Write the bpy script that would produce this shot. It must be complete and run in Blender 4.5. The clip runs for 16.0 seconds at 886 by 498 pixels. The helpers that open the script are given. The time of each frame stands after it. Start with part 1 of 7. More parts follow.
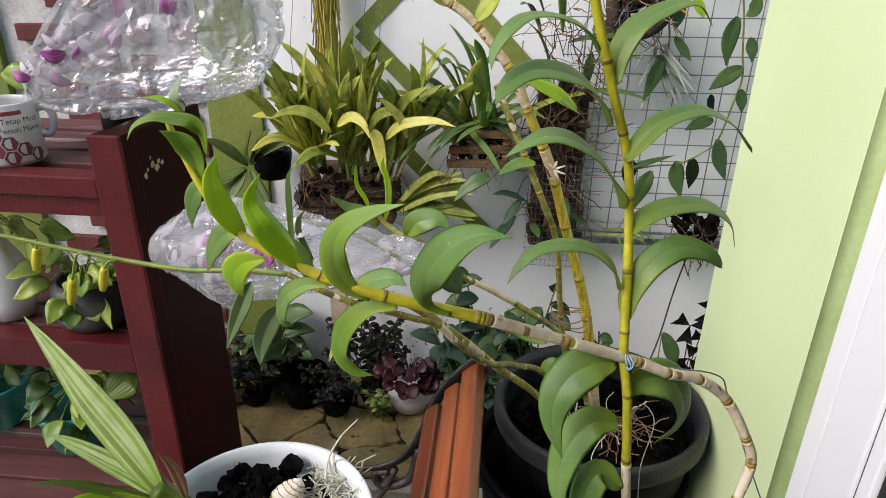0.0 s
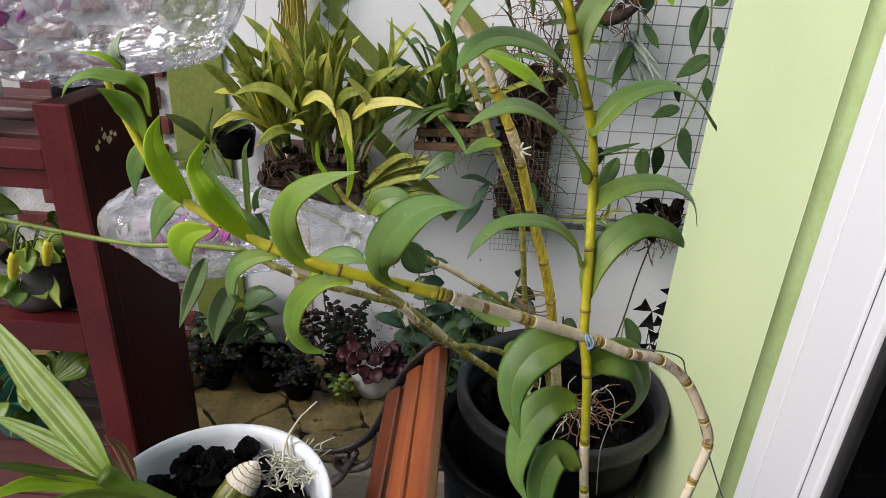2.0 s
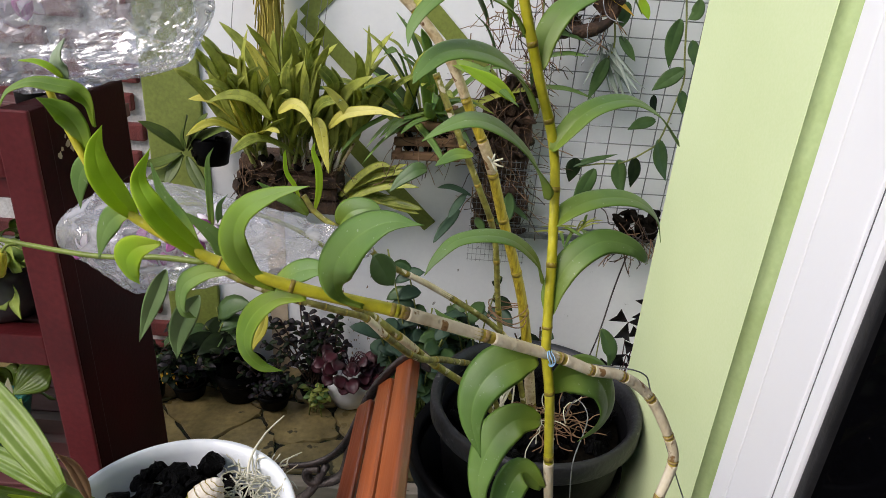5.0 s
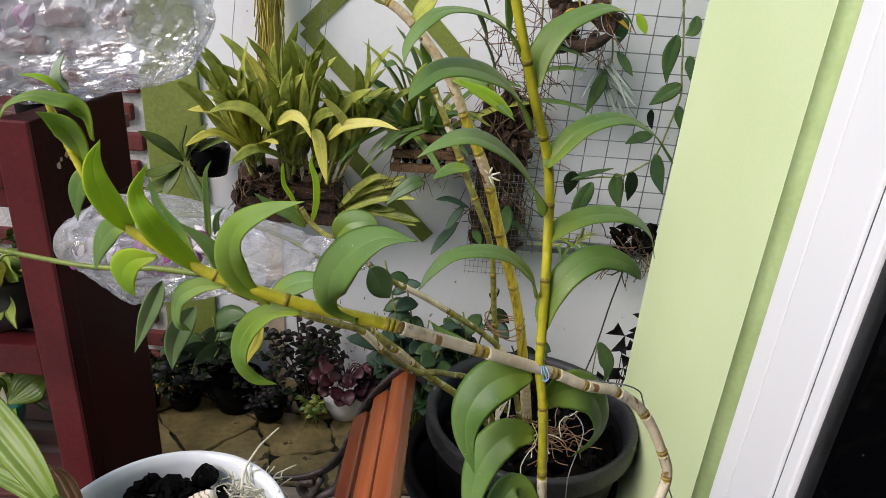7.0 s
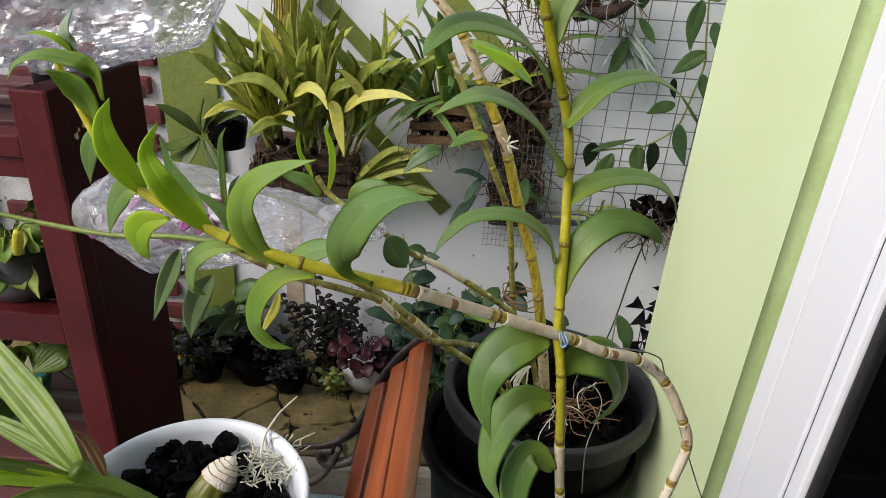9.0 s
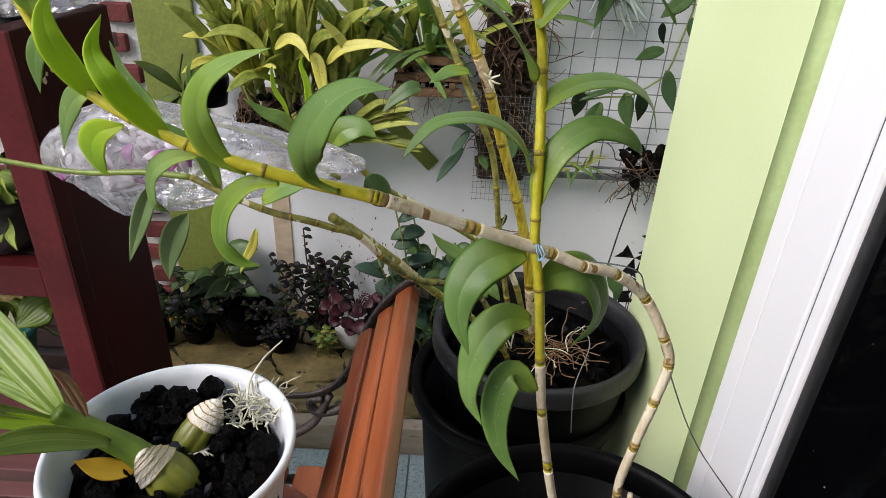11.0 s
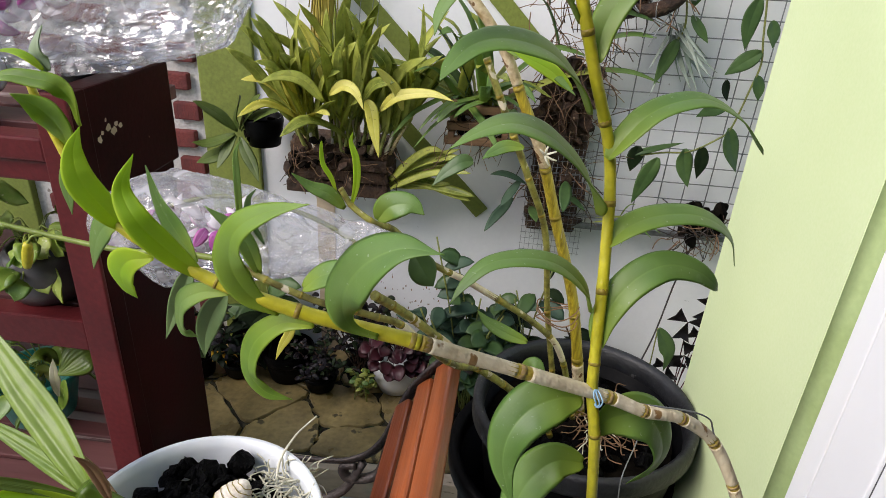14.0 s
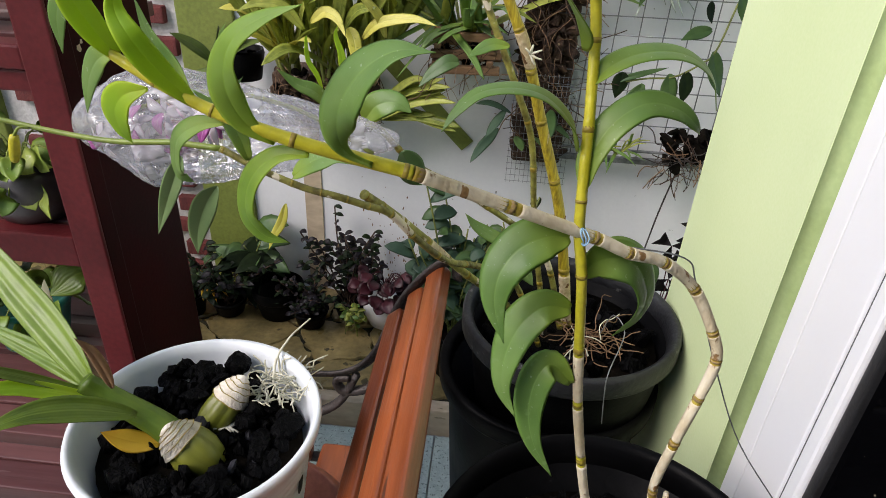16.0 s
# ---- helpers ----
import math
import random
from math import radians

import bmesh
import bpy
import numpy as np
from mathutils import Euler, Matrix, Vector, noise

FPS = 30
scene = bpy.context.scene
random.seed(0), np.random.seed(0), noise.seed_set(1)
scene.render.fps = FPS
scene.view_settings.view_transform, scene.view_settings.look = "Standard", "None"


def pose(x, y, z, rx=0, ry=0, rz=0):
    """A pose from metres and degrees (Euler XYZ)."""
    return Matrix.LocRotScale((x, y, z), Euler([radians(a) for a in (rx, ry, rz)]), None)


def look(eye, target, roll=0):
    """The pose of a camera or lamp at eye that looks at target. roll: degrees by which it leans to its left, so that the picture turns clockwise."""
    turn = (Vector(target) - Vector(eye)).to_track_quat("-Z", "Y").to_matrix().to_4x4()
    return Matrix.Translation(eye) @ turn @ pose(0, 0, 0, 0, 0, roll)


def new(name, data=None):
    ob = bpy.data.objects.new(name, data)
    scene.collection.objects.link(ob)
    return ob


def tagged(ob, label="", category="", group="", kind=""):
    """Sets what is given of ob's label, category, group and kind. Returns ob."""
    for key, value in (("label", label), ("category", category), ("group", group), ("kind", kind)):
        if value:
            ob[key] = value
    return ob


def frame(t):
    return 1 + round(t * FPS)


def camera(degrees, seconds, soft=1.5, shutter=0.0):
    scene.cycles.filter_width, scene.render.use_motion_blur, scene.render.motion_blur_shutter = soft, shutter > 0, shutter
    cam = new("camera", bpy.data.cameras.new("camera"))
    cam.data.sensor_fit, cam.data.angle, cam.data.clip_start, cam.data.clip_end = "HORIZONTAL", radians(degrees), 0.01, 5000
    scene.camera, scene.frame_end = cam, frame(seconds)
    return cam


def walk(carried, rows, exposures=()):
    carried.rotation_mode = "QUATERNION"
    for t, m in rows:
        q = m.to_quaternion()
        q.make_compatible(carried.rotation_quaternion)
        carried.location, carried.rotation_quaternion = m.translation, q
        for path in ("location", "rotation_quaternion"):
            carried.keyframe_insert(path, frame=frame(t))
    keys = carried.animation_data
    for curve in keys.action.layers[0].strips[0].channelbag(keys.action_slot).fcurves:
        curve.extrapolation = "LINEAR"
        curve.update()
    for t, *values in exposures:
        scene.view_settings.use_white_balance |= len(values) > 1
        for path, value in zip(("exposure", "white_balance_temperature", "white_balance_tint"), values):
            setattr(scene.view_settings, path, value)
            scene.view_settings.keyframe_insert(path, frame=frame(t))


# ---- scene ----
cam = camera(69.8, 16.0, soft=0.55)
PATH = [
    (0, (0.1403, 0.0612, 1.2095), (0.0068, 1.6082, 0.5176), 0.8),
    (0.5, (0.1326, 0.0638, 1.2189), (0.0884, 1.6414, 0.5856), 3.6),
    (1, (0.1377, 0.0646, 1.2121), (0.1258, 1.6269, 0.5414), 5.0),
    (1.5, (0.1445, 0.0663, 1.2010), (0.1224, 1.6082, 0.4862), 3.6),
    (2, (0.1454, 0.0697, 1.1985), (0.0986, 1.6074, 0.4760), 3.0),
    (2.5, (0.1496, 0.0706, 1.2045), (0.1377, 1.6286, 0.5244), 3.7),
    (3, (0.1564, 0.0723, 1.1908), (0.1921, 1.6133, 0.4743), 3.7),
    (3.5, (0.1505, 0.0790, 1.1951), (0.1377, 1.6167, 0.4692), 3.2),
    (4, (0.1538, 0.0731, 1.1960), (0.1606, 1.6159, 0.4828), 3.0),
    (4.2, (0.1547, 0.0748, 1.1977), (0.1606, 1.6201, 0.4896), 3.3),
    (6.3, (0.1615, 0.0799, 1.2019), (0.1734, 1.6388, 0.5253), 4.9),
    (6.5, (0.1606, 0.0731, 1.2045), (0.1785, 1.6405, 0.5457), 5.2),
    (7, (0.1598, 0.0774, 1.2027), (0.1615, 1.6388, 0.5304), 4.5),
    (7.5, (0.1590, 0.0756, 1.2036), (0.1368, 1.6320, 0.5193), 4.0),
    (8, (0.1581, 0.0739, 1.2019), (0.1258, 1.6286, 0.5160), 4.0),
    (8.2, (0.1581, 0.0774, 1.2002), (0.1173, 1.6226, 0.4938), 3.9),
    (10.3, (0.1709, 0.0824, 1.1824), (0.1394, 1.6107, 0.4395), 3.3),
    (10.5, (0.1715, 0.0815, 1.1800), (0.1595, 1.6107, 0.4560), 3.4),
    (11, (0.1751, 0.0774, 1.1628), (0.1555, 1.5699, 0.3485), 2.8),
    (11.5, (0.1895, 0.0799, 1.1330), (0.1930, 1.5206, 0.2312), 2.5),
    (12, (0.1768, 0.0994, 1.1670), (0.1258, 1.5810, 0.3341), 3.6),
    (12.5, (0.1606, 0.1054, 1.1951), (0.0587, 1.6260, 0.4411), 3.9),
    (13, (0.1573, 0.1105, 1.1977), (0.0459, 1.6447, 0.4726), 4.1),
    (13.5, (0.1641, 0.1165, 1.1977), (0.0357, 1.6388, 0.4531), 3.4),
    (14, (0.1675, 0.1309, 1.1985), (0.0238, 1.6464, 0.4420), 3.5),
    (14.5, (0.1649, 0.1326, 1.2206), (-0.0187, 1.6745, 0.5270), 3.0),
    (15, (0.1691, 0.1080, 1.2045), (0.0076, 1.6235, 0.4514), 3.4),
    (15.5, (0.1658, 0.1088, 1.1764), (0.0136, 1.5938, 0.3629), 2.6),
    (16, (0.1709, 0.0960, 1.1518), (0.0756, 1.5589, 0.2907), 3.1),
]
STOPS = [(t, stops, 6500, 14) for t, stops in ((0, 0.74), (0.5, 0.63), (1.5, 0.57), (8.2, 0.60), (10.5, 0.69), (11.5, 0.88), (12, 0.97), (12.5, 0.82), (13.5, 0.75), (16, 0.76))]
walk(cam, [(t, look(eye, target, roll)) for t, eye, target, roll in PATH], STOPS)

# ---- world and light ----
world = bpy.data.worlds.new("sky")
scene.world = world
world.use_nodes = True
_n = world.node_tree.nodes
_sky = _n.new("ShaderNodeTexSky")
_sky.sky_type = "NISHITA"
_sky.sun_disc = False
_sky.sun_elevation = radians(40)
_sky.sun_rotation = radians(233)
world.node_tree.links.new(_sky.outputs[0], _n["Background"].inputs[0])
_n["Background"].inputs[1].default_value = 0.125
_sun = new("sun", bpy.data.lights.new("sun", "SUN"))
_sun.data.energy, _sun.data.angle, _sun.data.color = 2.05, radians(36), (1.0, 0.93, 0.86)
_sun.matrix_world = look((-2.5, -1.3, 2.8), (0, 0.6, 0))


# ---- materials ----
def mat(name, a, b, rough=0.5, scale=30.0, fine=200.0, bump=0.15, metal=0.0, spec=0.5, spots=None, spot_scale=60.0, spot_cut=0.68, stretch=(1, 1, 1), coat=0.0, grain=0.35):
    """Two colours mixed by coarse noise, fine noise for grain and relief, and spots of a third colour."""
    m = bpy.data.materials.new(name)
    m.use_nodes = True
    t, n, l = m.node_tree, m.node_tree.nodes, m.node_tree.links
    p = n["Principled BSDF"]
    tc = n.new("ShaderNodeTexCoord")
    mp = n.new("ShaderNodeMapping")
    mp.inputs["Scale"].default_value = stretch
    l.new(tc.outputs["Object"], mp.inputs[0])
    oi = n.new("ShaderNodeObjectInfo")
    n1 = n.new("ShaderNodeTexNoise")
    n1.inputs["Scale"].default_value, n1.inputs["Detail"].default_value = scale, 4
    n2 = n.new("ShaderNodeTexNoise")
    n2.inputs["Scale"].default_value, n2.inputs["Detail"].default_value = fine, 3
    for x in (n1, n2):
        l.new(mp.outputs[0], x.inputs["Vector"])
    ramp = n.new("ShaderNodeValToRGB")
    ramp.color_ramp.elements[0].position, ramp.color_ramp.elements[1].position = 0.32, 0.68
    ramp.color_ramp.elements[0].color, ramp.color_ramp.elements[1].color = (*a, 1), (*b, 1)
    add = n.new("ShaderNodeMath")
    add.operation = "MULTIPLY_ADD"
    l.new(oi.outputs["Random"], add.inputs[0])
    add.inputs[1].default_value = 0.16
    l.new(n1.outputs[0], add.inputs[2])
    sub = n.new("ShaderNodeMath")
    sub.operation = "ADD"
    l.new(add.outputs[0], sub.inputs[0])
    sub.inputs[1].default_value = -0.08
    l.new(sub.outputs[0], ramp.inputs[0])
    mix = n.new("ShaderNodeMixRGB")
    mix.blend_type, mix.inputs[0].default_value = "OVERLAY", grain
    l.new(ramp.outputs[0], mix.inputs[1])
    l.new(n2.outputs[0], mix.inputs[2])
    out = mix.outputs[0]
    if spots:
        n3 = n.new("ShaderNodeTexNoise")
        n3.inputs["Scale"].default_value, n3.inputs["Detail"].default_value = spot_scale, 5
        l.new(mp.outputs[0], n3.inputs["Vector"])
        cut = n.new("ShaderNodeValToRGB")
        cut.color_ramp.elements[0].position, cut.color_ramp.elements[1].position = spot_cut, spot_cut + 0.03
        l.new(n3.outputs[0], cut.inputs[0])
        sm = n.new("ShaderNodeMixRGB")
        l.new(cut.outputs[0], sm.inputs[0])
        l.new(out, sm.inputs[1])
        sm.inputs[2].default_value = (*spots, 1)
        out = sm.outputs[0]
    l.new(out, p.inputs["Base Color"])
    rr = n.new("ShaderNodeMapRange")
    rr.inputs["To Min"].default_value, rr.inputs["To Max"].default_value = max(rough - 0.12, 0.03), min(rough + 0.12, 1)
    l.new(n1.outputs[0], rr.inputs[0])
    l.new(rr.outputs[0], p.inputs["Roughness"])
    bp = n.new("ShaderNodeBump")
    bp.inputs["Strength"].default_value, bp.inputs["Distance"].default_value = bump, 0.004
    l.new(n2.outputs[0], bp.inputs["Height"])
    l.new(bp.outputs[0], p.inputs["Normal"])
    p.inputs["Metallic"].default_value = metal
    p.inputs["Specular IOR Level"].default_value = spec
    p.inputs["Coat Weight"].default_value = coat
    return m


def leaf_mat(name, a, b, edge=None, rough=0.42, veins=26.0, spots=None, trans=0.25, vein=0.02, spec=0.5, base=None, glow=None, rib=None, dust=False):
    """Leaf: colour runs from the midrib outward, fine parallel veins, blotches, some light through."""
    m = bpy.data.materials.new(name)
    m.use_nodes = True
    t, n, l = m.node_tree, m.node_tree.nodes, m.node_tree.links
    p = n["Principled BSDF"]
    tc = n.new("ShaderNodeTexCoord")
    sep = n.new("ShaderNodeSeparateXYZ")
    l.new(tc.outputs["UV"], sep.inputs[0])
    oi = n.new("ShaderNodeObjectInfo")
    nz = n.new("ShaderNodeTexNoise")
    nz.inputs["Scale"].default_value, nz.inputs["Detail"].default_value = 45, 4
    l.new(tc.outputs["Object"], nz.inputs["Vector"])
    add = n.new("ShaderNodeMath")
    add.operation, add.inputs[1].default_value = "MULTIPLY_ADD", 0.5
    l.new(oi.outputs["Random"], add.inputs[0])
    l.new(nz.outputs[0], add.inputs[2])
    ramp = n.new("ShaderNodeValToRGB")
    ramp.color_ramp.elements[0].position, ramp.color_ramp.elements[1].position = 0.4, 1.05
    ramp.color_ramp.elements[0].color, ramp.color_ramp.elements[1].color = (*a, 1), (*b, 1)
    l.new(add.outputs[0], ramp.inputs[0])
    out = ramp.outputs[0]
    if edge:
        e1 = n.new("ShaderNodeMath")
        e1.operation, e1.inputs[1].default_value = "SUBTRACT", 0.5
        l.new(sep.outputs[0], e1.inputs[0])
        e2 = n.new("ShaderNodeMath")
        e2.operation = "ABSOLUTE"
        l.new(e1.outputs[0], e2.inputs[0])
        er = n.new("ShaderNodeValToRGB")
        er.color_ramp.elements[0].position, er.color_ramp.elements[1].position = 0.28, 0.5
        l.new(e2.outputs[0], er.inputs[0])
        em = n.new("ShaderNodeMixRGB")
        l.new(er.outputs[0], em.inputs[0])
        l.new(out, em.inputs[1])
        em.inputs[2].default_value = (*edge, 1)
        out = em.outputs[0]
    if rib:
        # a pale midrib and faint lengthwise veins
        d1 = n.new("ShaderNodeMath")
        d1.operation, d1.inputs[1].default_value = "SUBTRACT", 0.5
        l.new(sep.outputs[0], d1.inputs[0])
        d2 = n.new("ShaderNodeMath")
        d2.operation = "ABSOLUTE"
        l.new(d1.outputs[0], d2.inputs[0])
        d3 = n.new("ShaderNodeMapRange")
        d3.inputs["From Min"].default_value, d3.inputs["From Max"].default_value = 0.012, 0.035
        d3.inputs["To Min"].default_value, d3.inputs["To Max"].default_value = 0.7, 0.0
        l.new(d2.outputs[0], d3.inputs[0])
        w1 = n.new("ShaderNodeMath")
        w1.operation, w1.inputs[1].default_value = "MULTIPLY", veins * 6.283
        l.new(sep.outputs[0], w1.inputs[0])
        w2 = n.new("ShaderNodeMath")
        w2.operation = "SINE"
        l.new(w1.outputs[0], w2.inputs[0])
        w3 = n.new("ShaderNodeMath")
        w3.operation, w3.inputs[1].default_value, w3.use_clamp = "MULTIPLY_ADD", 0.09, True
        l.new(w2.outputs[0], w3.inputs[0])
        l.new(d3.outputs[0], w3.inputs[2])
        rm = n.new("ShaderNodeMixRGB")
        l.new(w3.outputs[0], rm.inputs[0])
        l.new(out, rm.inputs[1])
        rm.inputs[2].default_value = (*rib, 1)
        out = rm.outputs[0]
    if dust:
        # fine pale specks of dust and scars
        sp = n.new("ShaderNodeTexNoise")
        sp.inputs["Scale"].default_value, sp.inputs["Detail"].default_value = 420, 2
        l.new(tc.outputs["Object"], sp.inputs["Vector"])
        sc = n.new("ShaderNodeMapRange")
        sc.inputs["From Min"].default_value, sc.inputs["From Max"].default_value = 0.70, 0.74
        sc.inputs["To Max"].default_value = 0.7
        l.new(sp.outputs[0], sc.inputs[0])
        ds = n.new("ShaderNodeMixRGB")
        l.new(sc.outputs[0], ds.inputs[0])
        l.new(out, ds.inputs[1])
        ds.inputs[2].default_value = (0.42, 0.48, 0.33, 1)
        out = ds.outputs[0]
    if spots:
        n3 = n.new("ShaderNodeTexNoise")
        n3.inputs["Scale"].default_value, n3.inputs["Detail"].default_value = 120, 4
        l.new(tc.outputs["Object"], n3.inputs["Vector"])
        cut = n.new("ShaderNodeValToRGB")
        cut.color_ramp.elements[0].position, cut.color_ramp.elements[1].position = 0.64, 0.7
        l.new(n3.outputs[0], cut.inputs[0])
        sm = n.new("ShaderNodeMixRGB")
        l.new(cut.outputs[0], sm.inputs[0])
        l.new(out, sm.inputs[1])
        sm.inputs[2].default_value = (*spots, 1)
        out = sm.outputs[0]
    if base:
        br = n.new("ShaderNodeMapRange")
        br.inputs["From Min"].default_value, br.inputs["From Max"].default_value = 0.0, 0.42
        br.inputs["To Min"].default_value, br.inputs["To Max"].default_value = 0.85, 0.0
        l.new(sep.outputs[1], br.inputs[0])
        bm = n.new("ShaderNodeMixRGB")
        l.new(br.outputs[0], bm.inputs[0])
        l.new(out, bm.inputs[1])
        bm.inputs[2].default_value = (*base, 1)
        out = bm.outputs[0]
    p.inputs["Specular IOR Level"].default_value = spec
    l.new(out, p.inputs["Base Color"])
    vm = n.new("ShaderNodeMath")
    vm.operation, vm.inputs[1].default_value = "MULTIPLY", veins * 6.283
    l.new(sep.outputs[0], vm.inputs[0])
    vs = n.new("ShaderNodeMath")
    vs.operation = "SINE"
    l.new(vm.outputs[0], vs.inputs[0])
    bp = n.new("ShaderNodeBump")
    bp.inputs["Strength"].default_value, bp.inputs["Distance"].default_value = vein, 0.0006 if vein < 0.1 else 0.003
    l.new(vs.outputs[0], bp.inputs["Height"])
    b2 = n.new("ShaderNodeBump")
    b2.inputs["Strength"].default_value, b2.inputs["Distance"].default_value = 0.25, 0.004
    l.new(nz.outputs[0], b2.inputs["Height"])
    l.new(bp.outputs[0], b2.inputs["Normal"])
    l.new(b2.outputs[0], p.inputs["Normal"])
    rr = n.new("ShaderNodeMapRange")
    rr.inputs["To Min"].default_value, rr.inputs["To Max"].default_value = rough - 0.1, rough + 0.14
    l.new(nz.outputs[0], rr.inputs[0])
    l.new(rr.outputs[0], p.inputs["Roughness"])
    if trans:
        tr = n.new("ShaderNodeBsdfTranslucent")
        if glow:
            tr.inputs[0].default_value = (*glow, 1)
        else:
            l.new(out, tr.inputs[0])
        ms = n.new("ShaderNodeMixShader")
        ms.inputs[0].default_value = trans
        l.new(p.outputs[0], ms.inputs[1])
        l.new(tr.outputs[0], ms.inputs[2])
        l.new(ms.outputs[0], n["Material Output"].inputs[0])
    return m


def film_mat(name, clear=0.72):
    """Thin clear wrap, creased into flat facets: part let through, milky along the creases, glossy."""
    m = bpy.data.materials.new(name)
    m.use_nodes = True
    n, l = m.node_tree.nodes, m.node_tree.links
    for x in [x for x in n if x.type == "BSDF_PRINCIPLED"]:
        n.remove(x)
    tc = n.new("ShaderNodeTexCoord")
    warp = n.new("ShaderNodeTexNoise")
    warp.inputs["Scale"].default_value, warp.inputs["Detail"].default_value = 16, 2
    l.new(tc.outputs["Object"], warp.inputs["Vector"])
    off = n.new("ShaderNodeVectorMath")
    off.operation = "MULTIPLY_ADD"
    l.new(warp.outputs["Color"], off.inputs[0])
    off.inputs[1].default_value = (0.10, 0.10, 0.10)
    l.new(tc.outputs["Object"], off.inputs[2])
    last = None
    for scale, stretch, turn, deep in ((14, (1, 1, 0.5), 0.6, 0.036), (34, (0.5, 1, 1), -0.5, 0.014)):
        mp = n.new("ShaderNodeMapping")
        mp.inputs["Scale"].default_value = stretch
        mp.inputs["Rotation"].default_value = (0.4, turn, 0.3)
        l.new(off.outputs[0], mp.inputs[0])
        vo = n.new("ShaderNodeTexVoronoi")
        vo.feature = "DISTANCE_TO_EDGE"
        vo.inputs["Scale"].default_value = scale
        l.new(mp.outputs[0], vo.inputs["Vector"])
        bp = n.new("ShaderNodeBump")
        bp.inputs["Strength"].default_value, bp.inputs["Distance"].default_value = 0.10, deep
        l.new(vo.outputs["Distance"], bp.inputs["Height"])
        if last:
            l.new(last, bp.inputs["Normal"])
        last = bp.outputs[0]
    fold = n.new("ShaderNodeTexNoise")
    fold.noise_type = "RIDGED_MULTIFRACTAL"
    fold.inputs["Scale"].default_value, fold.inputs["Detail"].default_value = 14, 2
    fold.inputs["Offset"].default_value, fold.inputs["Gain"].default_value = 0.9, 1.6
    l.new(off.outputs[0], fold.inputs["Vector"])
    gl = n.new("ShaderNodeBsdfGlossy")
    gl.inputs["Roughness"].default_value = 0.09
    gl.inputs["Color"].default_value = (1, 1, 1, 1)
    l.new(last, gl.inputs["Normal"])
    df = n.new("ShaderNodeBsdfDiffuse")
    df.inputs[0].default_value = (0.68, 0.68, 0.71, 1)
    l.new(last, df.inputs["Normal"])
    tp = n.new("ShaderNodeBsdfTransparent")
    tp.inputs[0].default_value = (0.92, 0.925, 0.93, 1)
    lw = n.new("ShaderNodeFresnel")
    lw.inputs[0].default_value = 1.6
    l.new(last, lw.inputs["Normal"])
    ad = n.new("ShaderNodeMath")
    ad.operation, ad.inputs[1].default_value, ad.inputs[2].default_value = "MULTIPLY_ADD", 0.36, 0.015
    ad.use_clamp = True
    l.new(lw.outputs[0], ad.inputs[0])
    # creases are whiter than the flats between them
    cr = n.new("ShaderNodeMapRange")
    cr.inputs["From Min"].default_value, cr.inputs["From Max"].default_value = 1.15, 0.85
    cr.inputs["To Min"].default_value, cr.inputs["To Max"].default_value = 1.15 - clear, 0.92 - clear
    l.new(fold.outputs[0], cr.inputs[0])
    m1, m2 = n.new("ShaderNodeMixShader"), n.new("ShaderNodeMixShader")
    l.new(cr.outputs[0], m1.inputs[0])
    l.new(tp.outputs[0], m1.inputs[1])
    l.new(df.outputs[0], m1.inputs[2])
    l.new(ad.outputs[0], m2.inputs[0])
    l.new(m1.outputs[0], m2.inputs[1])
    l.new(gl.outputs[0], m2.inputs[2])
    l.new(m2.outputs[0], n["Material Output"].inputs[0])
    return m


PLASTER = mat("white_plaster", (0.74, 0.75, 0.77), (0.82, 0.83, 0.85), 0.75, 3, 90, 0.15, grain=0.12, spots=(0.2, 0.2, 0.19), spot_scale=38, spot_cut=0.73)
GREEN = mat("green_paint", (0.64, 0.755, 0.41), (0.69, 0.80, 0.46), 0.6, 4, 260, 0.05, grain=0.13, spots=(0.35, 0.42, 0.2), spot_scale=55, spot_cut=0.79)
# window reveal: a darker green than the wall beside it
GREENREVEAL = mat("reveal_green", (0.38, 0.49, 0.20), (0.45, 0.57, 0.26), 0.55, 14, 160, 0.12, grain=0.15, spots=(0.28, 0.34, 0.15), spot_scale=45, spot_cut=0.76)
LIME = mat("lime_paint", (0.145, 0.18, 0.028), (0.19, 0.23, 0.04), 0.62, 6, 120, 0.2, spots=(0.16, 0.2, 0.08), spot_scale=30, spot_cut=0.72)
BRICK = mat("red_brick", (0.085, 0.014, 0.013), (0.15, 0.028, 0.024), 0.8, 25, 160, 0.6, spots=(0.5, 0.45, 0.42), spot_scale=50, spot_cut=0.72)
MORTAR = mat("white_mortar", (0.44, 0.43, 0.41), (0.62, 0.61, 0.59), 0.85, 12, 110, 0.8, spots=(0.25, 0.23, 0.2), spot_scale=30, spot_cut=0.7)
# one maroon paint in two copies: lit fronts lighter, shaded sides darker
MAROONLIT = mat("lit_maroon_paint", (0.075, 0.010, 0.012), (0.125, 0.020, 0.022), 0.40, 8, 150, 0.07, spots=(0.26, 0.15, 0.12), spot_scale=85, spot_cut=0.74, spec=0.25)
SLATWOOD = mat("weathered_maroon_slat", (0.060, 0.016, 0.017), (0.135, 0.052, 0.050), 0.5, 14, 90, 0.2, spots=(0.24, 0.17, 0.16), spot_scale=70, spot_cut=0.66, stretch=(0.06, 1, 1))
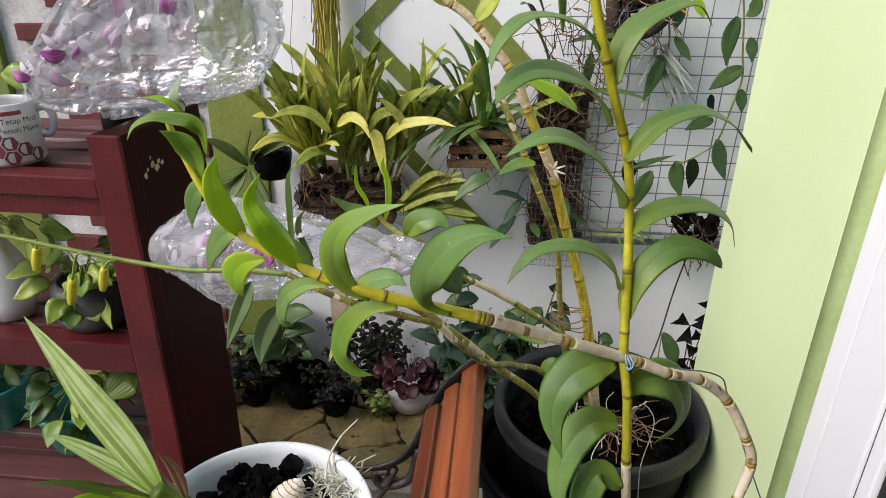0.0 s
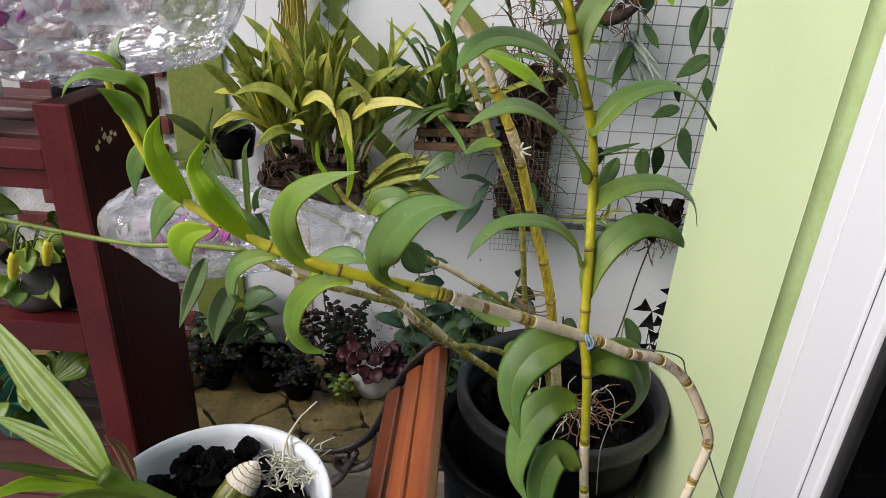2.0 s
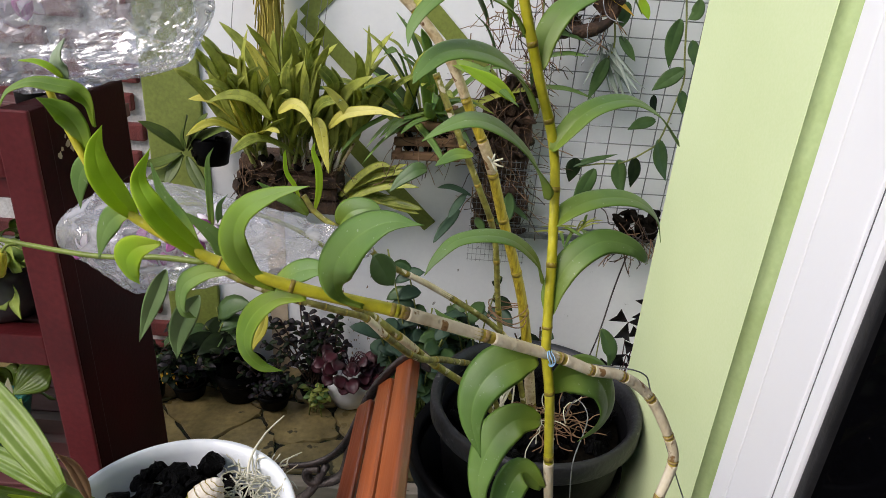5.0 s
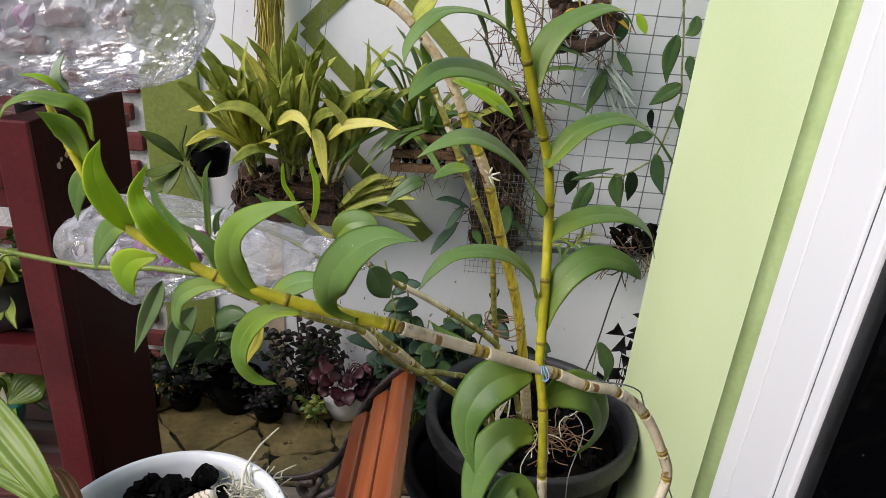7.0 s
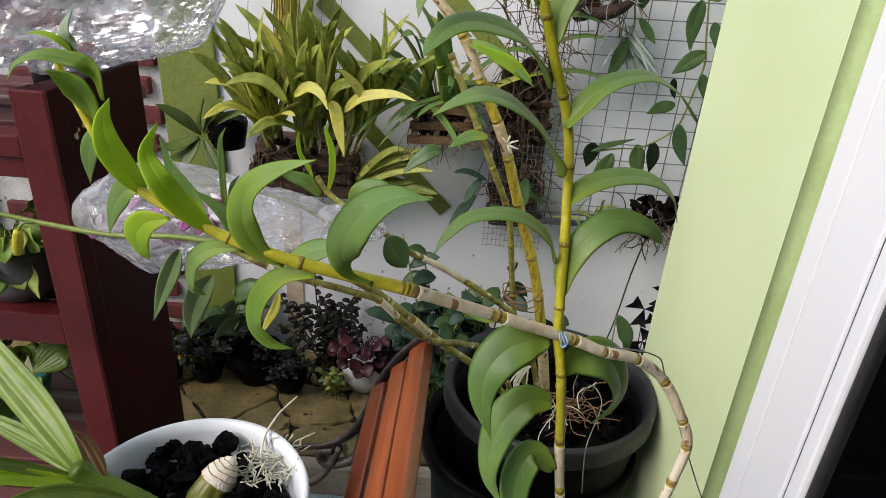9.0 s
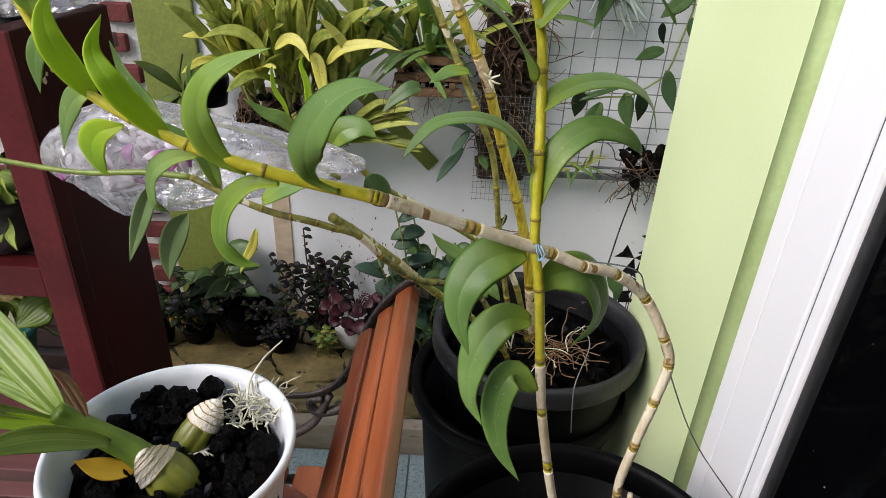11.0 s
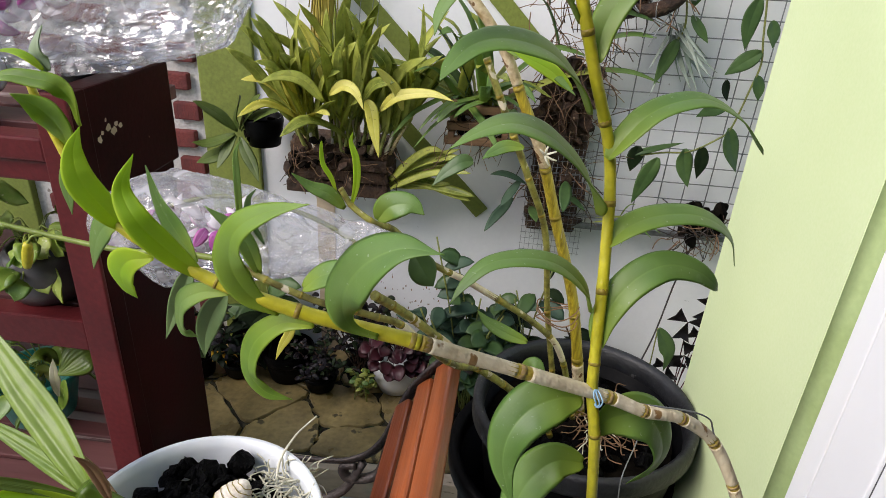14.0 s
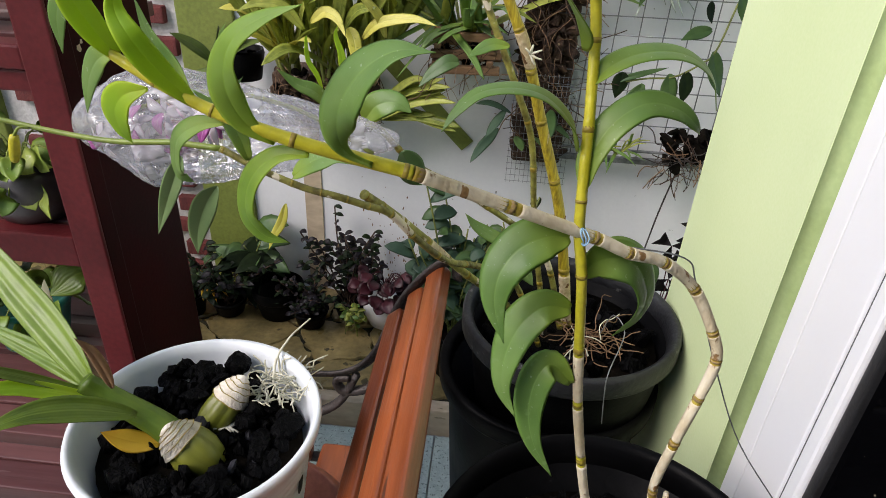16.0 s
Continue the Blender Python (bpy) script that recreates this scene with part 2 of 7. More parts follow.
MAROONSHADE = mat("shaded_maroon_paint", (0.015, 0.0014, 0.0018), (0.032, 0.0032, 0.0040), 0.46, 8, 150, 0.06, spots=(0.20, 0.11, 0.08), spot_scale=90, spot_cut=0.775, spec=0.07)
ORANGEWOOD = mat("orange_stained_wood", (0.125, 0.027, 0.008), (0.33, 0.088, 0.026), 0.36, 22, 120, 0.4, stretch=(1, 0.06, 1), coat=0.25, spots=(0.075, 0.022, 0.010), spot_scale=60, spot_cut=0.66)
IRON = mat("weathered_iron", (0.035, 0.03, 0.03), (0.09, 0.075, 0.07), 0.55, 40, 200, 0.5, metal=0.5)
STONE = mat("flagstone", (0.13, 0.098, 0.040), (0.40, 0.30, 0.125), 0.30, 7, 60, 0.5, spots=(0.07, 0.056, 0.025), spot_scale=14, spot_cut=0.63, grain=0.5)
LEDGE = mat("sandy_ledge", (0.42, 0.33, 0.22), (0.58, 0.47, 0.34), 0.6, 8, 60, 0.5, spots=(0.12, 0.1, 0.05), spot_scale=20, spot_cut=0.66, stretch=(0.4, 1, 1))
SOIL = mat("dark_soil", (0.003, 0.003, 0.0025), (0.010, 0.008, 0.006), 0.95, 40, 150, 0.5, spec=0.02)
EARTH = mat("damp_earth", (0.012, 0.011, 0.006), (0.045, 0.040, 0.018), 0.9, 30, 150, 0.8, spots=(0.03, 0.05, 0.012), spot_scale=40, spot_cut=0.58)
TILE = mat("grey_green_tile", (0.38, 0.47, 0.43), (0.52, 0.61, 0.56), 0.4, 60, 260, 0.2, spots=(0.2, 0.25, 0.22), spot_scale=150, spot_cut=0.6)
GROUT = mat("grout", (0.3, 0.3, 0.27), (0.42, 0.42, 0.38), 0.9)
WHITEPAINT = mat("white_frame_paint", (0.89, 0.90, 0.92), (0.92, 0.925, 0.935), 0.4, 5, 120, 0.05, grain=0.05, spots=(0.45, 0.45, 0.43), spot_scale=70, spot_cut=0.8)
GREYGAP = mat("grey_joint", (0.06, 0.06, 0.065), (0.12, 0.12, 0.125), 0.8)
RUBBER = mat("black_seal", (0.01, 0.01, 0.011), (0.02, 0.02, 0.022), 0.5)
BLACKPOT = mat("black_plastic", (0.0012, 0.0012, 0.0014), (0.003, 0.003, 0.0035), 0.42, 12, 140, 0.10, spec=0.06, spots=(0.012, 0.012, 0.012), spot_scale=45, spot_cut=0.7)
GREYPOT = mat("worn_grey_plastic", (0.006, 0.0065, 0.008), (0.020, 0.021, 0.024), 0.5, 14, 140, 0.3, spots=(0.10, 0.10, 0.10), spot_scale=50, spot_cut=0.67)
WHITEPOT = mat("white_plastic", (0.74, 0.78, 0.82), (0.80, 0.84, 0.87), 0.3, 8, 60, 0.05, spots=(0.55, 0.55, 0.5), spot_scale=60, spot_cut=0.76)
CERAMIC = mat("white_ceramic", (0.8, 0.8, 0.8), (0.86, 0.86, 0.86), 0.15, 6, 60, 0.02)
TERRACOTTA = mat("terracotta", (0.30, 0.085, 0.05), (0.42, 0.13, 0.08), 0.5, 12, 120, 0.2)
CHARCOAL = mat("charcoal", (0.001, 0.001, 0.0011), (0.0030, 0.0030, 0.0033), 0.5, 50, 300, 0.9, spec=0.045, stretch=(1, 1, 0.2))
ASH = mat("ashy_charcoal", (0.012, 0.012, 0.015), (0.035, 0.035, 0.042), 0.6, 40, 250, 0.6, spec=0.2)
BARK = mat("bark", (0.022, 0.011, 0.006), (0.08, 0.043, 0.024), 0.85, 40, 160, 1.0, spots=(0.2, 0.14, 0.09), spot_scale=60, spot_cut=0.66)
OLDWOOD = mat("old_brown_wood", (0.10, 0.05, 0.022), (0.25, 0.145, 0.075), 0.8, 20, 120, 0.8, stretch=(0.15, 1, 1))
ROOT = mat("pale_root", (0.5, 0.49, 0.36), (0.68, 0.66, 0.54), 0.6, 60, 200, 0.2)
BROWNROOT = mat("brown_root", (0.12, 0.06, 0.028), (0.27, 0.16, 0.085), 0.75, 60, 200, 0.3)
SHEATH = mat("papery_sheath", (0.58, 0.48, 0.30), (0.80, 0.72, 0.54), 0.55, 45, 300, 0.3, spots=(0.28, 0.16, 0.06), spot_scale=90, spot_cut=0.62, grain=0.3, stretch=(1, 1, 0.5))
CANEMOTTLE = mat("mottled_cane", (0.10, 0.085, 0.018), (0.34, 0.33, 0.07), 0.5, 80, 220, 0.4, spots=(0.64, 0.58, 0.44), spot_scale=48, spot_cut=0.61)
CANE = mat("yellow_green_cane", (0.42, 0.39, 0.014), (0.58, 0.52, 0.035), 0.4, 40, 180, 0.25)
CANEOLD = mat("yellow_brown_cane", (0.30, 0.20, 0.02), (0.5, 0.4, 0.06), 0.45, 70, 220, 0.4)
CANEGREEN = mat("dull_green_cane", (0.12, 0.14, 0.03), (0.25, 0.27, 0.06), 0.5, 60, 200, 0.3)
STEMGREEN = mat("green_stem", (0.16, 0.22, 0.03), (0.26, 0.32, 0.06), 0.45, 40, 180, 0.2)
CAP = mat("bulb_cap", (0.66, 0.59, 0.48), (0.80, 0.76, 0.68), 0.6, 90, 400, 0.5, grain=0.25, stretch=(1, 1, 0.4))
CANESTRIPE = mat("striped_cane", (0.20, 0.14, 0.012), (0.56, 0.44, 0.035), 0.38, 260, 600, 0.3, stretch=(1, 1, 0.04), spots=(0.68, 0.60, 0.40), spot_scale=60, spot_cut=0.63)
SHEATHOLD = mat("blotched_sheath", (0.40, 0.28, 0.12), (0.72, 0.62, 0.42), 0.55, 60, 240, 0.4, spots=(0.16, 0.075, 0.02), spot_scale=60, spot_cut=0.60)
NODEBROWN = mat("dark_brown_node", (0.20, 0.12, 0.045), (0.38, 0.27, 0.11), 0.6, 80, 200, 0.4)
NODE = mat("brown_node", (0.22, 0.16, 0.015), (0.34, 0.26, 0.03), 0.5, 80, 200, 0.3)
BLUE = mat("blue_string", (0.22, 0.42, 0.62), (0.42, 0.60, 0.76), 0.7)
WIRE = mat("grey_wire", (0.16, 0.17, 0.18), (0.3, 0.31, 0.32), 0.45, 60, 200, 0.1, metal=0.6)
LEAF = leaf_mat("orchid_leaf", (0.092, 0.185, 0.040), (0.178, 0.290, 0.078), edge=(0.13, 0.25, 0.045), spots=(0.17, 0.28, 0.085), rough=0.40, base=(0.28, 0.38, 0.04), trans=0.22, glow=(0.38, 0.58, 0.09), rib=(0.18, 0.30, 0.075), dust=True, veins=17.0, spec=0.45)
LEAFMID = leaf_mat("half_grown_leaf", (0.135, 0.245, 0.030), (0.22, 0.35, 0.060), edge=(0.24, 0.38, 0.04), trans=0.32, base=(0.32, 0.42, 0.03), glow=(0.48, 0.68, 0.07), rib=(0.25, 0.38, 0.06), veins=17.0)
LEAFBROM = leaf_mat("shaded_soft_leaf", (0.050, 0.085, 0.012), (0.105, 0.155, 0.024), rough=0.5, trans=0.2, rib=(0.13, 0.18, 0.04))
LEAFBRIGHT = leaf_mat("young_orchid_leaf", (0.24, 0.43, 0.018), (0.34, 0.54, 0.034), edge=(0.48, 0.64, 0.04), trans=0.45, base=(0.40, 0.47, 0.03), glow=(0.60, 0.80, 0.06), rib=(0.40, 0.56, 0.05), veins=17.0)
LEAFSHEATH = leaf_mat("sheathing_leaf", (0.085, 0.155, 0.012), (0.16, 0.24, 0.026), rough=0.4, trans=0.25, veins=9.0, vein=0.12, rib=(0.20, 0.29, 0.04))
LEAFSILK = leaf_mat("silky_new_leaf", (0.34, 0.44, 0.28), (0.48, 0.56, 0.42), rough=0.35, trans=0.25, veins=14.0)
LEAFDULL = leaf_mat("dull_orchid_leaf", (0.13, 0.22, 0.075), (0.21, 0.31, 0.12), rough=0.42, rib=(0.24, 0.34, 0.14))
LEAFOLIVE = leaf_mat("olive_leaf", (0.115, 0.165, 0.016), (0.56, 0.60, 0.12), edge=(0.36, 0.41, 0.06), rough=0.40, spots=(0.36, 0.38, 0.10), rib=(0.42, 0.46, 0.10), trans=0.3)
LEAFYELLOW = leaf_mat("yellow_leaf", (0.56, 0.53, 0.06), (0.72, 0.68, 0.16), spots=(0.40, 0.38, 0.05), trans=0.3, rib=(0.75, 0.72, 0.25))
LEAFDARK = leaf_mat("dark_leaf", (0.006, 0.013, 0.005), (0.020, 0.036, 0.011), rough=0.5, spec=0.2)
LEAFHOYA = leaf_mat("thick_green_leaf", (0.045, 0.10, 0.028), (0.095, 0.17, 0.05), rough=0.4)
LEAFPURPLE = leaf_mat("purple_leaf", (0.04, 0.008, 0.012), (0.10, 0.02, 0.03), edge=(0.03, 0.008, 0.01), rough=0.4)
LEAFBLACK = leaf_mat("blackish_purple_leaf", (0.005, 0.004, 0.005), (0.016, 0.011, 0.014), rough=0.45, spec=0.3)
LEAFPOTHOS = leaf_mat("variegated_leaf", (0.19, 0.33, 0.035), (0.50, 0.60, 0.13), spots=(0.66, 0.70, 0.36), rough=0.4, trans=0.35)
PETAL = leaf_mat("white_petal", (0.76, 0.72, 0.77), (0.86, 0.83, 0.86), edge=(0.76, 0.58, 0.74), rough=0.5, trans=0.4)
LIP = leaf_mat("magenta_lip", (0.42, 0.06, 0.34), (0.60, 0.20, 0.50), rough=0.5, trans=0.3, rib=(0.75, 0.5, 0.7))
LEAFROUND = leaf_mat("blue_green_leaf", (0.035, 0.075, 0.045), (0.075, 0.14, 0.08), rough=0.5)
LEAFPLEAT = leaf_mat("pleated_leaf", (0.115, 0.20, 0.022), (0.26, 0.37, 0.08), rough=0.34, veins=5.0, trans=0.25, vein=0.05, base=(0.17, 0.27, 0.02), spec=0.4, rib=(0.33, 0.44, 0.15))
LEAFCREAM = leaf_mat("cream_leaf", (0.62, 0.66, 0.36), (0.80, 0.80, 0.58), rough=0.4, trans=0.3)
LEAFORANGE = leaf_mat("orange_leaf", (0.55, 0.28, 0.02), (0.65, 0.42, 0.03), trans=0.25)
DRYLEAF = leaf_mat("dry_leaf", (0.22, 0.12, 0.05), (0.36, 0.22, 0.11), rough=0.7, trans=0.1)
LEAFSILVER = leaf_mat("silver_leaf", (0.28, 0.34, 0.28), (0.42, 0.47, 0.4), rough=0.6)
FILM = film_mat("clear_wrap", 0.69)
PENDANT = mat("yellow_fibre", (0.24, 0.19, 0.03), (0.46, 0.38, 0.07), 0.8, 30, 120, 1.0, stretch=(1, 1, 0.06))
TEAL = mat("teal_plastic", (0.02, 0.25, 0.2), (0.04, 0.33, 0.27), 0.35)
CLEARGREY = mat("cloudy_grey_pot", (0.05, 0.048, 0.05), (0.12, 0.115, 0.12), 0.3, 14, 90, 0.1)
PRINT = mat("maroon_print", (0.22, 0.05, 0.07), (0.26, 0.07, 0.09), 0.3, bump=0.0)
INK = mat("dark_ink", (0.04, 0.03, 0.04), (0.06, 0.05, 0.06), 0.4, bump=0.0)
REDINK = mat("red_ink", (0.4, 0.05, 0.06), (0.45, 0.07, 0.08), 0.4, bump=0.0)
GLASS = bpy.data.materials.new("dark_window_glass")
GLASS.use_nodes = True
_g = GLASS.node_tree.nodes["Principled BSDF"]
_g.inputs["Base Color"].default_value = (0.0015, 0.0015, 0.002, 1)
_g.inputs["Roughness"].default_value = 0.04
_g.inputs["Specular IOR Level"].default_value = 0.5
_g.inputs["IOR"].default_value = 1.12


# ---- mesh helpers ----
class Shape:
    def __init__(self):
        self.v, self.f, self.uv, self.flat = [], [], [], False

    def add(self, verts, faces, uvs=None):
        k = len(self.v)
        self.v += [tuple(p) for p in verts]
        self.uv += list(uvs) if uvs else [(0.5, 0.5)] * len(verts)
        self.f += [tuple(i + k for i in f) for f in faces]
        return self


def mesh_of(name, shape, material):
    me = bpy.data.meshes.new(name)
    me.from_pydata(shape.v, [], shape.f)
    if any(u != (0.5, 0.5) for u in shape.uv):
        lay = me.uv_layers.new(name="uv")
        idx = np.empty(len(me.loops), dtype=np.int32)
        me.loops.foreach_get("vertex_index", idx)
        lay.data.foreach_set("uv", np.array(shape.uv, dtype=np.float32)[idx].ravel())
    if not shape.flat:
        me.polygons.foreach_set("use_smooth", [True] * len(me.polygons))
    me.materials.append(material)
    me.update()
    return me


def part(name, shape, material, parent=None, label=""):
    """Links a shape as ONE mesh object under a thing or a part; its points are world places."""
    ob = new(name, mesh_of(name, shape, material))
    if parent:
        ob.parent = parent
        up, off = parent, Vector()
        while up:
            off += up.location
            up = up.parent
        ob.data.transform(Matrix.Translation(-off))
    if label:
        ob["label"] = label
    return ob


def thing(name, place, label, category, group="", kind=""):
    return tagged(new(name), label, category, group, kind) if place is None else _placed(tagged(new(name), label, category, group, kind), place)


def _placed(ob, place):
    ob.location = place
    return ob


def solid(name, shape, material, label, category, group="", kind=""):
    return tagged(part(name, shape, material), label, category, group, kind)


def box(shape, x0, x1, y0, y1, z0, z1, bevel=0.002, m=None):
    bm = bmesh.new()
    bmesh.ops.create_cube(bm, size=1.0)
    for v in bm.verts:
        v.co = ((x0 + x1) / 2 + v.co.x * (x1 - x0), (y0 + y1) / 2 + v.co.y * (y1 - y0), (z0 + z1) / 2 + v.co.z * (z1 - z0))
    if bevel:
        bmesh.ops.bevel(bm, geom=bm.edges[:], offset=bevel, segments=2 if bevel < 0.006 else 5, affect="EDGES", profile=0.6)
    if m is not None:
        bm.transform(m)
    bm.verts.index_update()
    shape.add([v.co[:] for v in bm.verts], [[v.index for v in f.verts] for f in bm.faces])
    bm.free()
    shape.flat = True
    return shape


def spline(pts, res=6):
    """A smooth line through the points."""
    p = [Vector(q) for q in pts]
    p = [p[0] * 2 - p[1]] + p + [p[-1] * 2 - p[-2]]
    out = []
    for i in range(1, len(p) - 2):
        for k in range(res):
            t = k / res
            a, b, c, d = p[i - 1], p[i], p[i + 1], p[i + 2]
            out.append(0.5 * ((2 * b) + (c - a) * t + (2 * a - 5 * b + 4 * c - d) * t * t + (3 * b - a - 3 * c + d) * t ** 3))
    out.append(p[-2])
    return out


def tube(shape, line, radius, n=8, flat=1.0):
    """radius: a number, or a function of the share of the way. flat: squashes the section."""
    rad = radius if callable(radius) else (lambda s: radius)
    k = len(line)
    vs, fs, uv = [], [], []
    side = None
    for i, p in enumerate(line):
        t = (Vector(line[min(i + 1, k - 1)]) - Vector(line[max(i - 1, 0)])).normalized()
        if side is None:
            side = t.orthogonal().normalized()
        side = (side - t * side.dot(t)).normalized()
        up = t.cross(side)
        r = rad(i / (k - 1))
        for j in range(n):
            a = 2 * math.pi * j / n
            vs.append(Vector(p) + side * (math.cos(a) * r) + up * (math.sin(a) * r * flat))
            uv.append((j / n, i / (k - 1)))
    for i in range(k - 1):
        for j in range(n):
            fs.append((i * n + j, i * n + (j + 1) % n, (i + 1) * n + (j + 1) % n, (i + 1) * n + j))
    fs.append(tuple(range(n))[::-1])
    fs.append(tuple((k - 1) * n + j for j in range(n)))
    return shape.add(vs, fs, uv)


def lathe(shape, profile, centre=(0, 0, 0), n=40, wobble=0.0, tilt=None, base=True):
    vs, fs = [], []
    for r, z in profile:
        for j in range(n):
            a = 2 * math.pi * j / n
            rr = r * (1 + wobble * (math.sin(2 * a + 1) + 0.6 * math.sin(3 * a + 2.2)))
            q = Vector((rr * math.cos(a), rr * math.sin(a), z))
            if tilt is not None:
                q = tilt @ q
            vs.append(Vector(centre) + q)
    k = len(profile)
    for i in range(k - 1):
        for j in range(n):
            fs.append((i * n + j, i * n + (j + 1) % n, (i + 1) * n + (j + 1) % n, (i + 1) * n + j))
    if base:
        fs.append(tuple(range(n))[::-1])
    return shape.add(vs, fs)


def blade(shape, pts, width, face=(0, -0.75, 0.66), fold=0.18, thick=0.0009, form="oblong", res=4, wave=0.0, twist=0.0):
    """One leaf along the points from base to tip, its upper side turned to face; a closed skin with a keel."""
    line = spline(pts, res)
    k = len(line)
    face = Vector(face).normalized()
    vs, fs, uv = [], [], []
    ph = random.random() * 6
    for i, p in enumerate(line):
        s = i / (k - 1)
        t = (line[min(i + 1, k - 1)] - line[max(i - 1, 0)]).normalized()
        side = t.cross(face)
        side = side.normalized() if side.length > 1e-4 else t.orthogonal().normalized()
        up = side.cross(t).normalized()
        if twist:
            a = twist * s
            side, up = side * math.cos(a) + up * math.sin(a), up * math.cos(a) - side * math.sin(a)
        if form == "strap":
            w = min(1, 0.45 + s * 3) * (1 - s ** 5) ** 0.8
        elif form == "oval":
            w = math.sin(math.pi * min(1, 0.04 + 0.96 * s)) ** 0.72
        elif form == "rhomb":
            w = math.sin(math.pi * min(1, 0.05 + 0.95 * s)) ** 1.12
        elif form == "lance":
            w = math.sin(math.pi * (0.06 + 0.94 * s) ** 0.75) ** 0.9
        else:
            w = min(1, 0.30 + 2.3 * s) * (1 - s ** 2.3) ** 0.85
        w = max(w, 0.02) * width / 2
        lift = fold * w
        wv = wave * w * math.sin(9 * s + ph)
        th = thick * (0.6 + 0.4 * (1 - s))
        row = ((-1, 1, 0), (-0.55, 0.42, 1), (0, 0, 1), (0.55, 0.42, 1), (1, 1, 0), (0.55, 0.42, -1), (0, 0, -1.4), (-0.55, 0.42, -1))
        for a, h, d in row:
            vs.append(p + side * (a * w) + up * (h * lift + d * th + (wv if a > 0 else -wv) * abs(a)))
            uv.append((0.5 + a / 2.0, s))
    for i in range(k - 1):
        for j in range(8):
            fs.append((i * 8 + j, i * 8 + (j + 1) % 8, (i + 1) * 8 + (j + 1) % 8, (i + 1) * 8 + j))
    fs.append(tuple(range(8))[::-1])
    fs.append(tuple((k - 1) * 8 + j for j in range(8)))
    return shape.add(vs, fs, uv)


def lump(shape, c, size, rnd, rough=0.35, sub=2):
    bm = bmesh.new()
    bmesh.ops.create_icosphere(bm, subdivisions=sub, radius=1.0)
    axis = [Vector((rnd.uniform(-1, 1), rnd.uniform(-1, 1), rnd.uniform(-1, 1))).normalized() for _ in range(7)]
    cut = [rnd.uniform(0.32, 0.68) for _ in axis]
    turn = Euler((rnd.uniform(0, 6), rnd.uniform(0, 6), rnd.uniform(0, 6))).to_matrix()
    for v in bm.verts:
        for a, d in zip(axis, cut):
            over = v.co.dot(a) - d
            if over > 0:
                v.co -= a * over
        v.co *= 1 + rnd.uniform(-rough, rough) * 0.2
        v.co = Vector(c) + turn @ Vector((v.co.x * size[0], v.co.y * size[1], v.co.z * size[2]))
    bm.verts.index_update()
    shape.add([v.co[:] for v in bm.verts], [[v.index for v in f.verts] for f in bm.faces])
    bm.free()
    shape.flat = True
    return shape


def leaf(parent, pts, width, material, name="leaf", label="", **kw):
    return part(name, blade(Shape(), pts, width, **kw), material, parent, label)


def orchid_leaf(parent, pts, width, material, face=(0, -0.4, 0.9), keel=0.13, thick=0.00045, curl=0.05, sharp=0.95, peak=0.76, pleat=0, name="leaf", label=""):
    """A leathery leaf: narrow clasping base, widest before the middle, acute tip; a sunken midrib and edges that roll back."""
    line = spline(pts, 7)
    k = len(line)
    face = Vector(face).normalized()
    rnd = random.Random(int(width * 1e6) + int(pts[0][2] * 1e4))
    ph, lean = rnd.uniform(0, 6), rnd.uniform(-0.25, 0.25)
    top = (-1, -0.82, -0.55, -0.26, -0.05, 0, 0.05, 0.26, 0.55, 0.82, 1)
    if pleat:
        top = [a / 12 for a in range(-12, 13)]
    n = 2 * len(top) - 2
    vs, fs, uv = [], [], []
    for i, p in enumerate(line):
        s = i / (k - 1)
        t = (line[min(i + 1, k - 1)] - line[max(i - 1, 0)]).normalized()
        side = t.cross(face)
        side = side.normalized() if side.length > 1e-4 else t.orthogonal().normalized()
        up = side.cross(t).normalized()
        a = lean * s
        side, up = side * math.cos(a) + up * math.sin(a), up * math.cos(a) - side * math.sin(a)
        w = 0.13 * (1 - s) ** 3 + math.sin(math.pi * (0.008 + 0.992 * s) ** peak) ** sharp
        w = max(w, 0.015) * width / 2
        deep = keel * (1 - 0.6 * s) + 0.45 * (1 - s) ** 7
        wv = 0.07 * w * math.sin(8 * s + ph)
        row = [(a, deep * w * abs(a) ** 1.15 - curl * w * abs(a) ** 4 * 2 + (wv if a > 0 else -wv * 0.7) * abs(a) - (0.012 * w if abs(a) < 0.01 else 0) + (0.06 * w * math.cos(math.pi * a * pleat) * min(1, 2.5 * (1 - s)) if pleat else 0)) for a in top]
        for a, h in row:
            vs.append(p + side * (a * w) + up * h)
            uv.append((0.5 + a / 2, s))
        for a, h in row[-2:0:-1]:
            vs.append(p + side * (a * w) + up * (h - thick * 2 * (1 - 0.5 * s)))
            uv.append((0.5 + a / 2, s))
    for i in range(k - 1):
        for j in range(n):
            fs.append((i * n + j, i * n + (j + 1) % n, (i + 1) * n + (j + 1) % n, (i + 1) * n + j))
    fs.append(tuple(range(n))[::-1])
    fs.append(tuple((k - 1) * n + j for j in range(n)))
    return part(name, Shape().add(vs, fs, uv), material, parent, label)


# ---- the setting ----
WALL_Y, PIER_X, PIER_Y = 1.75, 0.484, 0.985
solid("floor", box(Shape(), -3.2, 1.6, -2.2, 1.27, -0.2, -0.093, 0), GROUT, "grey grout bed under the terrace tiles", "floor", kind="structure")
wall_back = solid("wall_back", box(Shape(), -0.66, 1.6, WALL_Y, 1.9, -0.2, 2.6, 0), PLASTER, "white painted plaster garden wall with stains", "wall", kind="structure")
